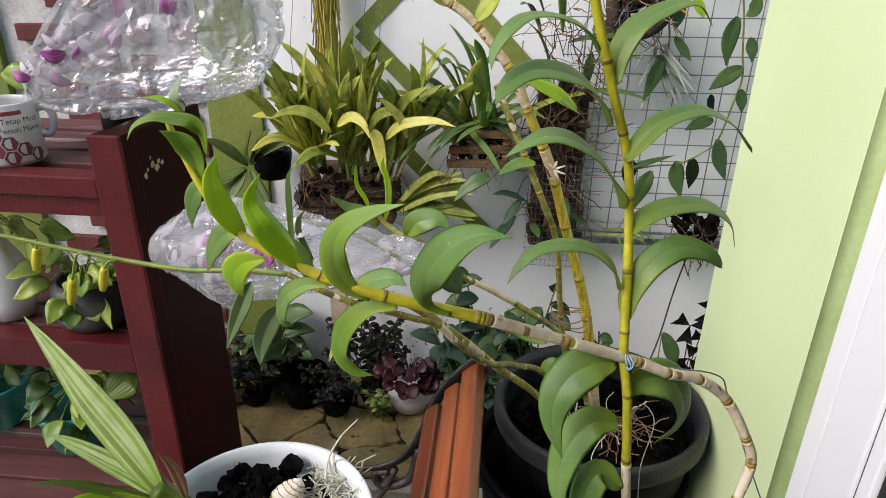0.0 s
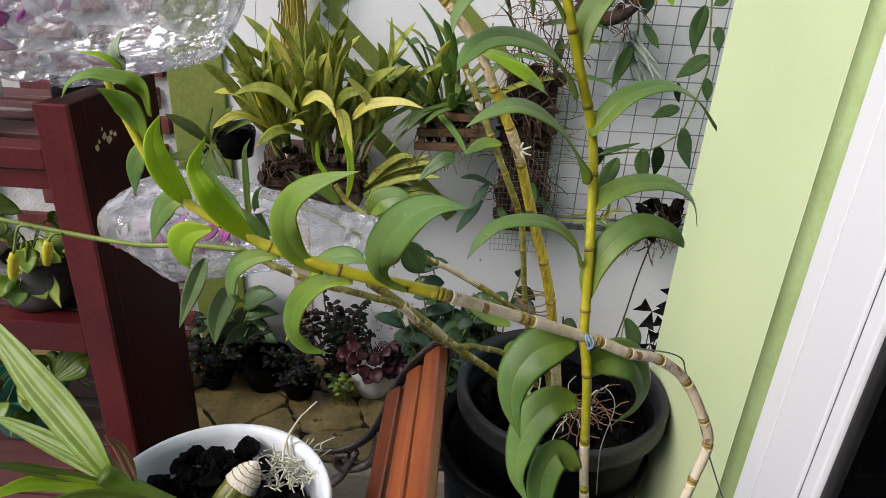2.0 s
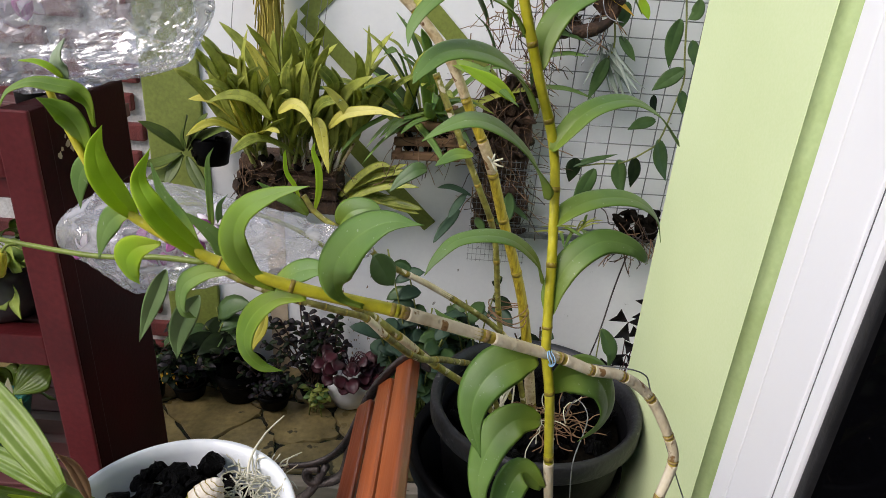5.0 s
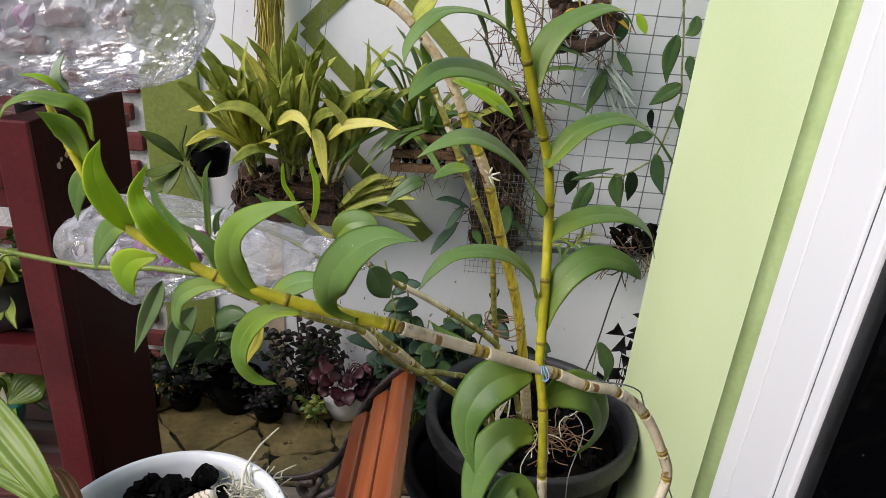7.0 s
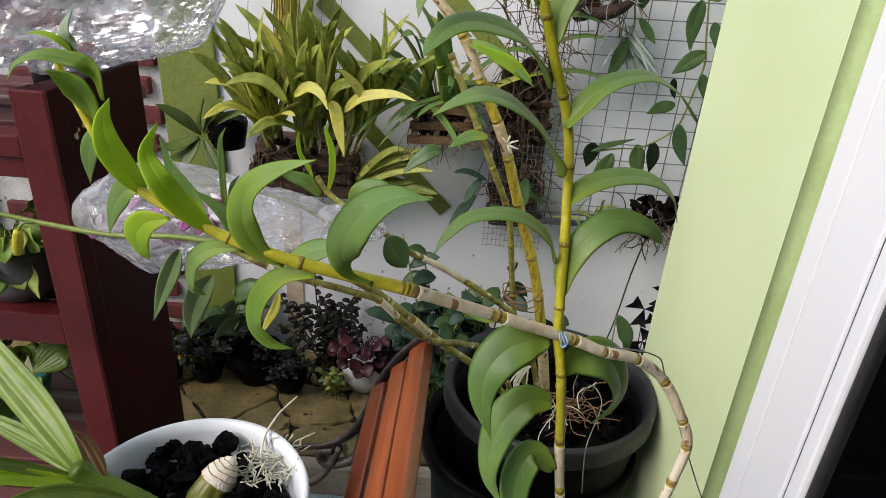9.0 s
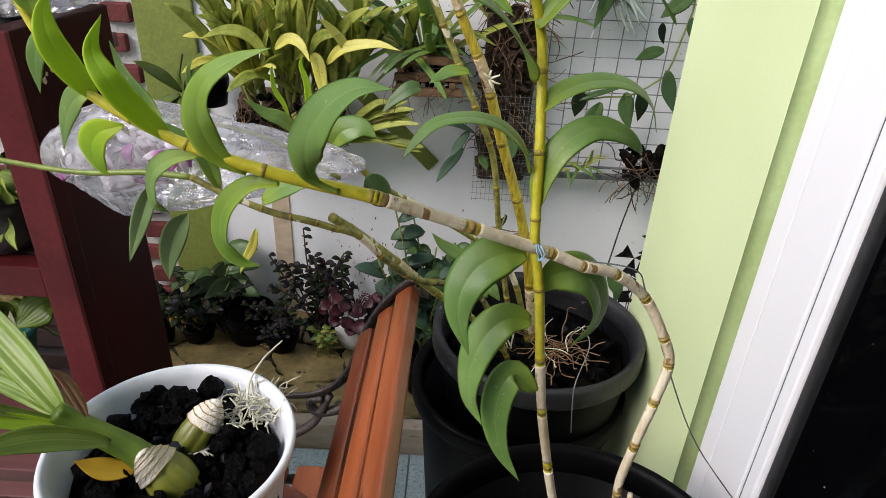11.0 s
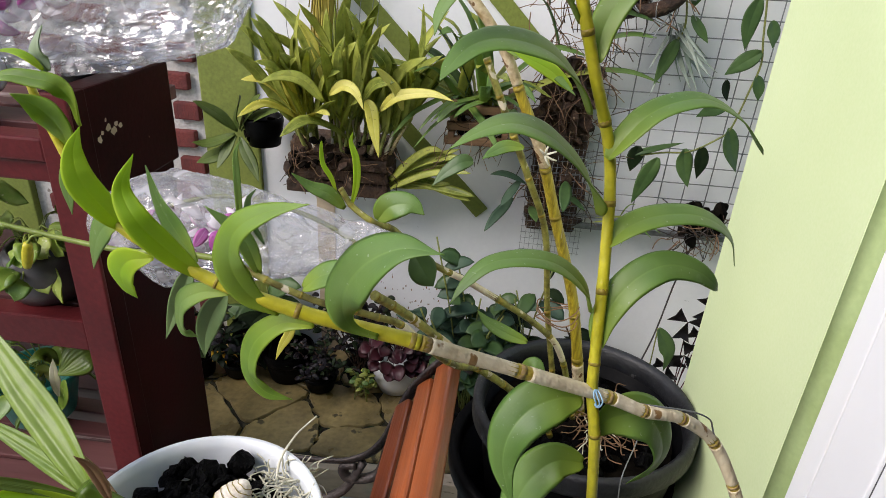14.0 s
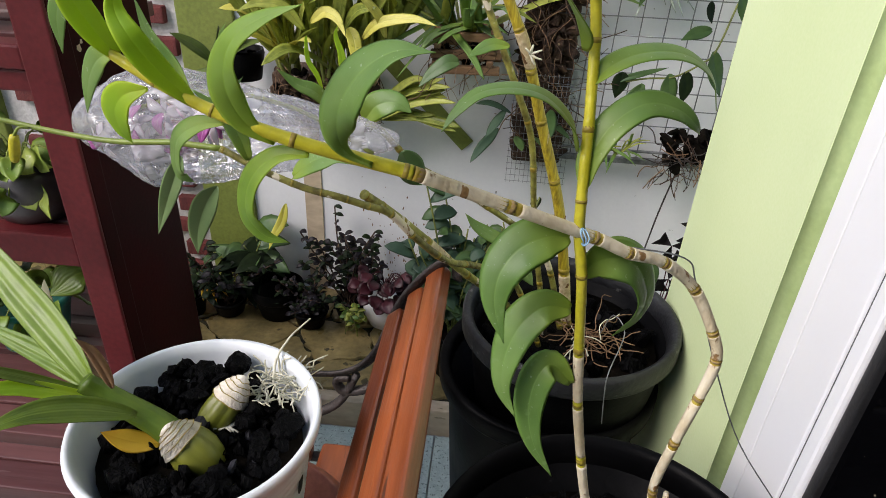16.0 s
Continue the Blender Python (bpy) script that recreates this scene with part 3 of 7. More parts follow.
solid("column_1", box(Shape(), -0.657, -0.505, WALL_Y - 0.012, WALL_Y + 0.1, -0.2, 2.6, 0.004), LIME, "flat lime green painted wall column", "column", kind="structure")
solid("column_2", box(Shape(), -1.40, -1.222, WALL_Y - 0.012, WALL_Y + 0.1, -0.2, 2.6, 0.004), LIME, "flat lime green painted wall column", "column", kind="structure")
wall_brick = solid("wall_brick", box(Shape(), -3.2, -0.66, WALL_Y + 0.012, 1.9, -0.2, 2.6, 0), MORTAR, "red brick wall with thick white mortar joints", "wall", kind="structure")
solid("wall_left", box(Shape(), -3.35, -3.2, -2.2, 1.9, -0.2, 0.6, 0), PLASTER, "low white plaster boundary wall", "wall", kind="structure")
solid("wall_house", box(Shape(), -3.2, 1.6, -2.35, -2.2, -0.2, 2.5, 0), PLASTER, "white plaster house wall", "wall", kind="structure")
solid("wall_pier", box(Shape(), PIER_X, 1.6, 0.6762, PIER_Y, -0.2, 2.5, 0.0006), GREEN, "pale green painted house wall corner", "wall", kind="structure")
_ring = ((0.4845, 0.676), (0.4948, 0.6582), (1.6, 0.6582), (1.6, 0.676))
solid("trim_window_reveal", Shape().add([(x, y, z) for z in (-0.2, 2.5) for x, y in _ring], [(0, 1, 2, 3)[::-1], (4, 5, 6, 7)] + [(i, (i + 1) % 4, 4 + (i + 1) % 4, 4 + i) for i in range(4)]), GREENREVEAL, "narrow splayed reveal in a darker green", "trim", kind="structure")
solid("wall_below_window", box(Shape(), PIER_X, 1.6, -2.2, 0.658, -0.2, 0.46, 0.004), GREEN, "pale green painted wall below the window", "wall", kind="structure")
solid("wall_above_window", box(Shape(), PIER_X, 1.6, -2.2, 0.658, 2.05, 2.5, 0.004), GREEN, "pale green painted wall above the window", "wall", kind="structure")

# added roof slab, never in view, that holds back sky light from above
solid("ceiling", box(Shape(), -0.75, 1.6, -2.35, -1.2, 2.5, 2.6, 0), PLASTER, "unseen white roof slab added to cut the overhead light", "ceiling", kind="structure")

# window in the house wall
window_1 = thing("window_1", (0.52, 0.0, 0.46), "white window frame with dark glass", "window", kind="structure")
part("frame_stile", box(Shape(), 0.4945, 0.56, 0.6265, 0.6575, 0.46, 2.05, 0.0015), WHITEPAINT, window_1)
part("sash_stile", box(Shape(), 0.494, 0.56, 0.5585, 0.6245, 0.46, 2.05, 0.0015), WHITEPAINT, window_1)
part("gap", box(Shape(), 0.4965, 0.55, 0.6246, 0.6264, 0.46, 2.05, 0), GREYGAP, window_1, "thin grey joint in the frame")
part("gap", box(Shape(), 0.498, 0.55, 0.5576, 0.5584, 0.594, 2.05, 0), GREYGAP, window_1, "thin grey joint in the frame")
part("bead", box(Shape(), 0.497, 0.556, 0.5370, 0.5575, 0.594, 2.05, 0.004), WHITEPAINT, window_1)
part("frame_rail", box(Shape(), 0.4945, 0.56, -2.2, 0.5625, 0.46, 0.592, 0.002), WHITEPAINT, window_1)
part("sash_rail", box(Shape(), 0.497, 0.56, -2.2, 0.5365, 0.594, 0.612, 0.003), LEDGE, window_1, "grimy lower rail")
part("seal", box(Shape(), 0.502, 0.556, 0.5245, 0.5365, 0.613, 2.05, 0.002), RUBBER, window_1, "black rubber seal")
part("pane", box(Shape(), 0.509, 0.55, -2.2, 0.524, 0.613, 2.05, 0), GLASS, window_1, "dark reflecting glass")

_r = random.Random(5)
for k in range(60):
    y, z, q = _r.uniform(0.1, 0.515), _r.uniform(0.62, 1.3), _r.uniform(0.0004, 0.0011)
    part("speck", Shape().add([(0.5088, y + q * math.cos(a) * _r.uniform(0.5, 1.2), z + q * math.sin(a) * _r.uniform(0.5, 1.4)) for a in [0.9 * i for i in range(7)]], [tuple(range(7))]), LEDGE, window_1, "dried dust speck")

# painted bands on the garden wall
for k, (xa, za, xb, zb) in enumerate(((-0.225, 1.055, 0.02, 1.30), (-0.225, 1.055, 0.05, 0.78), (-0.27, 0.90, 0.115, 0.515), (0.03, 1.15, 0.25, 0.93))):
    d = Vector((xb - xa, 0, zb - za))
    m = Matrix.Translation(((xa + xb) / 2, WALL_Y - 0.0025 - 0.0004 * k, (za + zb) / 2)) @ Matrix.Rotation(-math.atan2(d.z, d.x), 4, "Y")
    solid("wall_band", box(Shape(), -d.length / 2, d.length / 2, -0.002, 0.002, -0.021, 0.021, 0.0005, m), LIME, "lime green painted diagonal band on wall", "paint band", kind="structure")

# ---- shelf of maroon slats ----
shelf = thing("plant_shelf", (-0.9, 0.9, -0.09), "maroon painted slatted wooden plant shelf, paint chipped", "plant shelf")
FRONT = 0.735
# shade is put into the post's dark sides; a thin lighter skin fronts it
part("front_post", box(Shape(), -0.3295, -0.2915, FRONT + 0.0065, FRONT + 0.035, -0.09, 1.027, 0.002), MAROONSHADE, shelf)
part("front_facing", box(Shape(), -0.3295, -0.2905, FRONT, FRONT + 0.006, -0.09, 1.028, 0.002), MAROONLIT, shelf, "scuffed thin front skin of the post in the lit tone")
part("side_board", box(Shape(), -0.328, -0.2945, FRONT + 0.0355, 0.950, 0.892, 1.026, 0.003), MAROONSHADE, shelf, "top side board in the shaded tone, with a chipped patch")
part("side_panel", box(Shape(), -0.326, -0.3005, FRONT + 0.0355, 0.944, -0.09, 0.8915, 0.003), MAROONSHADE, shelf, "side board in the shaded tone")
_r = random.Random(55)
for y, z, s in ((0.784, 0.966, 0.006), (0.790, 0.972, 0.004), (0.803, 0.975, 0.007), (0.812, 0.969, 0.008), (0.818, 0.976, 0.005), (0.826, 0.972, 0.005), (0.800, 0.985, 0.003)):
    ring = [(y + s * _r.uniform(0.4, 1) * math.cos(q), z + s * _r.uniform(0.4, 1) * math.sin(q)) for q in [0.63 * i for i in range(10)]]
    part("paint_chip", Shape().add([(-0.2941, *p) for p in ring], [tuple(range(10))]), LEDGE, shelf, "pale bare patch in the paint")
TOP_SLATS, LOW_SLATS, MID_SLATS = ((0.795, 0.848), (0.862, 0.890), (0.902, 0.950), (0.972, 1.028)), ((0.558, 0.597), (0.599, 0.623), (0.639, 0.686), (0.690, 0.731), (0.736, 0.783), (0.793, 0.821), (0.8385, 0.8695), (0.889, 0.930), (0.948, 0.990)), ((0.778, 0.830), (0.840, 0.888), (0.908, 0.961))
for top, rows in ((0.978, TOP_SLATS), (0.745, MID_SLATS)):
    if top > 0.9:
        part("front_board", box(Shape(), -1.7, -0.3305, FRONT + 0.003, FRONT + 0.036, top - 0.028, top - 0.001, 0.003), MAROONLIT, shelf)
        part("front_rail", box(Shape(), -1.7, -0.330, FRONT + 0.009, FRONT + 0.034, top - 0.054, top - 0.0295, 0.003), MAROONLIT, shelf)
    else:
        part("front_rail", box(Shape(), -1.7, -0.330, FRONT + 0.003, FRONT + 0.034, top - 0.045, top - 0.001, 0.003), MAROONLIT, shelf)
    for y0, y1 in rows:
        part("slat", box(Shape(), -1.7, -0.330, y0, y1, top - 0.022, top - 0.002, 0.002), SLATWOOD, shelf, "weathered greyish maroon slat")
for y0, y1 in LOW_SLATS:
    # the lower deck stands out before the posts
    part("slat", box(Shape(), -1.7, -0.330 if y1 > 0.735 else -0.262, y0, y1, 0.476, 0.498, 0.002), SLATWOOD, shelf, "weathered greyish maroon slat")
part("bearer", box(Shape(), -0.328, -0.294, 0.566, 0.7345, 0.440, 0.4755, 0.002), MAROONSHADE, shelf)
part("deck_leg", box(Shape(), -0.300, -0.266, 0.566, 0.600, -0.09, 0.4395, 0.002), MAROONSHADE, shelf)
part("deck_leg", box(Shape(), -1.700, -1.666, 0.566, 0.600, -0.09, 0.4755, 0.002), MAROONSHADE, shelf)
part("deck_apron", box(Shape(), -1.7, -0.266, 0.5585, 0.5655, 0.430, 0.4755, 0.002), MAROONLIT, shelf)
part("front_post", box(Shape(), -1.75, -1.701, FRONT, FRONT + 0.035, -0.09, 1.028, 0.003), MAROONLIT, shelf)
part("back_post", box(Shape(), -1.75, -1.701, 1.03, 1.07, -0.09, 1.0, 0.003), MAROONSHADE, shelf)

# ---- bench ----
bench = thing("garden_bench", (-0.1, 0.1, -0.09), "orange-brown slatted wooden bench with black iron ends", "bench")


def bench_slat(x, z, w, th, tilt, y0=-0.75, y1=0.80, name="back_slat"):
    m = Matrix.Translation((x, 0, z)) @ Matrix.Rotation(radians(tilt), 4, "Y")
    part(name, box(Shape(), -w / 2, w / 2, y0, y1, -th / 2, th / 2, 0.0085, m), ORANGEWOOD, bench)


bench_slat(0.122, 0.702, 0.030, 0.022, -42)
bench_slat(0.097, 0.671, 0.028, 0.020, -42, y1=0.79)
bench_slat(0.071, 0.641, 0.028, 0.020, -42, y1=0.78)
for k in range(5):
    bench_slat(-0.02 - k * 0.075, 0.352, 0.062, 0.02, 0, name="seat_slat")
for y in (0.79, -0.72):
    strap = spline([(0.146, y, 0.700), (0.143, y, 0.722), (0.126, y, 0.722), (0.100, y, 0.695), (0.072, y, 0.650), (0.04, y, 0.566), (0.002, y, 0.526), (-0.06, y, 0.512), (-0.25, y, 0.505), (-0.28, y, 0.475)], 6)
    part("arm", tube(Shape(), strap, lambda s: 0.0042, 8, 2.4), IRON, bench)
    part("scroll", tube(Shape(), spline([(0.045, y, 0.56), (0.03, y, 0.50), (-0.01, y, 0.485), (-0.02, y, 0.505), (0.0, y, 0.51)], 6), 0.005, 8, 1.5), IRON, bench)
    part("scroll", tube(Shape(), spline([(0.01, y, 0.52), (-0.02, y, 0.46), (-0.07, y, 0.43), (-0.10, y, 0.46), (-0.08, y, 0.48)], 6), 0.005, 8, 1.5), IRON, bench)
    part("back_leg", tube(Shape(), spline([(0.10, y, 0.66), (0.06, y, 0.55), (0.045, y, 0.36), (0.07, y, 0.1), (0.10, y, -0.085)], 6), 0.009, 8, 1.4), IRON, bench)
    part("front_leg", tube(Shape(), spline([(-0.26, y, 0.50), (-0.275, y, 0.34), (-0.26, y, 0.1), (-0.28, y, -0.085)], 6), 0.009, 8, 1.4), IRON, bench)
    part("seat_bearer", tube(Shape(), spline([(0.045, y, 0.345), (-0.15, y, 0.331), (-0.275, y, 0.335)], 4), 0.008, 8), IRON, bench)


# ---- pots ----
def charcoal_in(name, c, r, z, count, size, seed, parent_label, flat=False):
    rnd = random.Random(seed)
    heap = thing(name, (c[0], c[1], z), parent_label, "charcoal")
    base = Shape()
    lathe(base, [(0.0005, z - 0.03), (r * 0.97, z - 0.03), (r * 0.98, z - 0.006), (0.0005, z - 0.001)], (c[0], c[1], 0), 28)
    part("bed", base, SOIL, heap)
    for k in range(count):
        a, q = rnd.uniform(0, 6.283), r * 0.86 * math.sqrt(rnd.random())
        s = size * rnd.uniform(0.5, 1.2)
        sh = lump(Shape(), (c[0] + q * math.cos(a), c[1] + q * math.sin(a), z + rnd.uniform(-0.004, 0.012)), (s, s * rnd.uniform(0.5, 0.9), s * rnd.uniform(0.4, 0.8)), rnd)
        part("lump", sh, CHARCOAL if rnd.random() < 0.95 else ASH, heap)
    return heap


def chunk(heap, c, size, turn, seed, material=None):
    """A split stick of charcoal with cracked faces."""
    rnd = random.Random(seed)
    bm = bmesh.new()
    bmesh.ops.create_cube(bm, size=1.0)
    bmesh.ops.subdivide_edges(bm, edges=bm.edges[:], cuts=3, use_grid_fill=True)
    m = Matrix.Translation(c) @ Euler([radians(a) for a in turn]).to_matrix().to_4x4()
    for v in bm.verts:
        q = v.co.copy()
        round_off = 1 - 0.16 * (abs(q.x * 2) ** 3 * abs(q.y * 2) ** 3 + abs(q.x * 2) ** 3 * abs(q.z * 2) ** 3)
        v.co = m @ Vector((q.x * size[0] * round_off * rnd.uniform(0.93, 1.07), q.y * size[1] * round_off * rnd.uniform(0.9, 1.08), q.z * size[2] * round_off * rnd.uniform(0.88, 1.1)))
    bm.verts.index_update()
    sh = Shape()
    sh.flat = True
    part("chunk", sh.add([v.co[:] for v in bm.verts], [[v.index for v in f.verts] for f in bm.faces]), material or CHARCOAL, heap)
    bm.free()


def black_pot(name, c, r, rim_z, height, label, material=BLACKPOT, lip=0.016, wobble=0.004, group="black pots", rim_material=None):
    pot = thing(name, (c[0], c[1], rim_z - height), label, "plant pot", group)
    rb = r * 0.74
    body = [(rb * 0.6, rim_z - height), (rb, rim_z - height), (r - lip, rim_z - 0.035), (r - lip, rim_z - 0.03), (r - lip - 0.005, rim_z - 0.03), (rb - 0.005, rim_z - height + 0.008), (0.001, rim_z - height + 0.008)]
    part("body", lathe(Shape(), body, (c[0], c[1], 0), 56, wobble), material, pot)
    rim = [(r - lip - 0.003, rim_z - 0.034), (r - 0.004, rim_z - 0.036), (r, rim_z - 0.03), (r, rim_z - 0.006), (r - 0.003, rim_z), (r - lip + 0.004, rim_z), (r - lip - 0.002, rim_z - 0.007), (r - lip - 0.005, rim_z - 0.03), (r - lip - 0.003, rim_z - 0.034)]
    part("rim", lathe(Shape(), rim, (c[0], c[1], 0), 56, wobble, None, False), rim_material or BLACKPOT, pot, "thick rolled rim")
    return pot


A_C, C_C, W_C = (0.318, 0.900), (0.302, 0.425), (-0.080, 0.513)
black_pot("flower_pot", A_C, 0.163, 0.59, 0.27, "black plastic pot with a wavy scuffed rim", wobble=0.013, lip=0.013, rim_material=GREYPOT)
black_pot("flower_pot", (0.300, 0.925), 0.178, 0.47, 0.556, "large black plastic pot under another pot")
black_pot("flower_pot", C_C, 0.158, 0.66, 0.29, "large black plastic pot filled with charcoal", wobble=0.003, lip=0.010)
black_pot("flower_pot", (0.302, 0.43), 0.15, 0.42, 0.506, "black plastic pot used as a stand")
charcoal_in("charcoal_filling", A_C, 0.140, 0.545, 110, 0.024, 3, "black charcoal lumps filling the pot")
heap_c = charcoal_in("charcoal_filling", C_C, 0.135, 0.605, 95, 0.030, 5, "large black charcoal lumps in the pot")

white_pot = thing("flower_pot", (W_C[0], W_C[1], 0.48), "white plastic pot with ribbed sides, full of charcoal", "plant pot")
_prof = [(0.06, 0.485), (0.075, 0.485)]
for k in range(22):
    z = 0.49 + k * 0.0085
    _prof += [(0.076 + (z - 0.485) * 0.142, z), (0.0785 + (z - 0.485) * 0.142, z + 0.0035), (0.0785 + (z - 0.485) * 0.142, z + 0.0065)]
_prof += [(0.1085, 0.686), (0.1140, 0.689), (0.1155, 0.697), (0.1135, 0.702), (0.109, 0.7005), (0.1050, 0.69), (0.072, 0.495), (0.001, 0.494)]
part("body", lathe(Shape(), _prof, (W_C[0], W_C[1], 0), 72), WHITEPOT, white_pot)
heap_w = charcoal_in("charcoal_filling", W_C, 0.097, 0.670, 270, 0.0125, 8, "black charcoal lumps in the white pot")
_r = random.Random(61)
for k in range(46):
    q = _r.uniform(0.008, 0.0145)
    part("lump", lump(Shape(), (_r.uniform(-0.145, -0.062), _r.uniform(0.540, 0.592), 0.678 + _r.uniform(0, 0.016)), (q, q * _r.uniform(0.6, 1), q * _r.uniform(0.6, 1.1)), _r, 0.6), CHARCOAL, heap_w)
for k, (x, y, z, a, b, c, t) in enumerate(((-0.105, 0.585, 0.690, 0.034, 0.026, 0.030, (10, 20, 30)), (-0.075, 0.600, 0.694, 0.030, 0.030, 0.026, (30, 10, 70)), (-0.150, 0.545, 0.688, 0.036, 0.028, 0.026, (5, 30, 110)), (-0.125, 0.560, 0.690, 0.03, 0.022, 0.03, (40, 5, 10)),
                                                  (-0.045, 0.455, 0.680, 0.046, 0.026, 0.022, (8, 14, 20)), (-0.020, 0.505, 0.682, 0.052, 0.022, 0.020, (12, 8, 100)), (-0.130, 0.455, 0.680, 0.040, 0.028, 0.024, (4, 20, 140)), (0.000, 0.530, 0.684, 0.044, 0.026, 0.018, (20, 5, 60)), (-0.095, 0.445, 0.682, 0.038, 0.026, 0.024, (25, 12, 40)), (-0.042, 0.530, 0.686, 0.030, 0.020, 0.018, (18, 25, 140)))):
    chunk(heap_w, (x, y, z - 0.004), (a * 0.8, b * 0.75, c * 0.75), t, 300 + k)
for k, (x, y, z, a, b, c, t) in enumerate(((0.225, 0.420, 0.625, 0.060, 0.045, 0.035, (10, 12, 20)), (0.262, 0.450, 0.628, 0.065, 0.030, 0.028, (8, 30, 100)), (0.235, 0.480, 0.625, 0.045, 0.030, 0.030, (25, 8, 50)), (0.365, 0.470, 0.628, 0.075, 0.034, 0.026, (6, 10, -35)), (0.400, 0.420, 0.624, 0.05, 0.04, 0.03, (12, 20, 10)), (0.320, 0.390, 0.622, 0.05, 0.035, 0.03, (20, 5, 80)), (0.300, 0.510, 0.622, 0.06, 0.03, 0.03, (6, 18, 15)))):
    chunk(heap_c, (x, y, z), (a, b, c), t, 330 + k, ASH if k in (0, 2) else None)
saucer = thing("terracotta_pot", (W_C[0], W_C[1], 0.363), "round terracotta bowl under the white pot", "bowl")
part("body", lathe(Shape(), [(0.06, 0.363), (0.095, 0.363), (0.133, 0.435), (0.145, 0.485), (0.142, 0.506), (0.132, 0.512), (0.122, 0.500), (0.02, 0.484)], (W_C[0] + 0.012, W_C[1] - 0.01, 0), 48), TERRACOTTA, saucer)


# ---- canes ----
def cane(parent, pts, r, material, nodes=8, sheath=(), name="cane", label="", swell=0.07, res=8, taper=0.0, sheath_mat=None, node_mat=None):
    """A jointed stem: swollen rings at the joints, papery sheaths round the joints named in sheath."""
    line = spline(pts, res)
    rad = lambda s: r * (1 - taper * s) * (1 + swell * max(0, math.cos(2 * math.pi * s * nodes)) ** 10)
    fine = spline([p[:] for p in line], 4)
    stem = part(name, tube(Shape(), fine, rad, 10), material, parent, label)
    k = len(fine)
    for j in sheath:
        a, b = int((j + 0.09) / nodes * (k - 1)), int((j + 0.93) / nodes * (k - 1))
        if b - a > 1:
            seg = fine[a:b + 1]
            part("sheath", tube(Shape(), seg, lambda s: rad((a + s * (b - a)) / (k - 1)) * (1.02 + 0.12 * s ** 1.5 + 0.02 * math.sin(5 * s)), 10), sheath_mat or SHEATH, stem)
    for j in range(0, nodes + 1):
        a = min(max(int(j / nodes * (k - 1)), 2), k - 3)
        part("joint", tube(Shape(), fine[a - 1:a + 2], lambda s: rad(a / (k - 1)) * (1.035 - 0.03 * abs(2 * s - 1)), 10), node_mat or NODE, stem)
    return stem


dendro = thing("orchid", (0.30, 0.45, 0.62), "tall orchid with yellow-green canes and arching leaves", "orchid")
cane(dendro, [(0.300, 0.460, 0.625), (0.292, 0.450, 0.674), (0.269, 0.430, 0.744), (0.250, 0.420, 0.829), (0.240, 0.410, 0.886), (0.230, 0.400, 0.958), (0.224, 0.401, 0.989), (0.222, 0.403, 1.013), (0.221, 0.419, 1.058), (0.217, 0.432, 1.105), (0.201, 0.425, 1.151), (0.185, 0.420, 1.20), (0.165, 0.42, 1.27)], 0.0034, CANE, 14, (0, 1, 2, 3, 4), label="upright yellow cane, pale and papery below", taper=0.2)
cane(dendro, [(0.343, 0.450, 0.625), (0.338, 0.448, 0.68), (0.321, 0.440, 0.749), (0.321, 0.430, 0.813), (0.327, 0.430, 0.856), (0.330, 0.430, 0.890), (0.322, 0.430, 0.912), (0.303, 0.430, 0.943), (0.278, 0.420, 0.965), (0.254, 0.410, 0.975), (0.233, 0.404, 0.986), (0.185, 0.386, 1.009), (0.137, 0.369, 1.031)], 0.0034, CANEOLD, 12, range(12), label="bent leaning cane in pale papery sheaths", swell=0.10, node_mat=NODEBROWN)
cane(dendro, [(0.137, 0.369, 1.031), (0.088, 0.362, 1.044), (0.055, 0.359, 1.055), (0.035, 0.358, 1.064), (0.011, 0.360, 1.076), (-0.001, 0.362, 1.085), (-0.014, 0.366, 1.102), (-0.029, 0.372, 1.132), (-0.030, 0.375, 1.138)], 0.0036, CANE, 7, (), label="yellow-green tip of the leaning cane", taper=0.62)
for k in range(3):
    q0 = Vector((0.2250 + 0.0012 * k, 0.3995 - 0.0004 * k, 0.9895 - 0.0005 * k))
    part("string", tube(Shape(), spline([(q0 + Vector((0.0012 * math.sin(2 * a + k), 0.0046 * math.cos(a), 0.0046 * math.sin(a))))[:] for a in [0.7 * i for i in range(10)]], 4), 0.0004, 6), BLUE, dendro, "pale blue tying string")
part("twig", tube(Shape(), spline([(0.345, 0.452, 0.625), (0.338, 0.447, 0.70), (0.333, 0.443, 0.745)], 4), lambda s: 0.0056 * (1 - 0.6 * s), 8), SHEATH, dendro, "short dry cane stump")
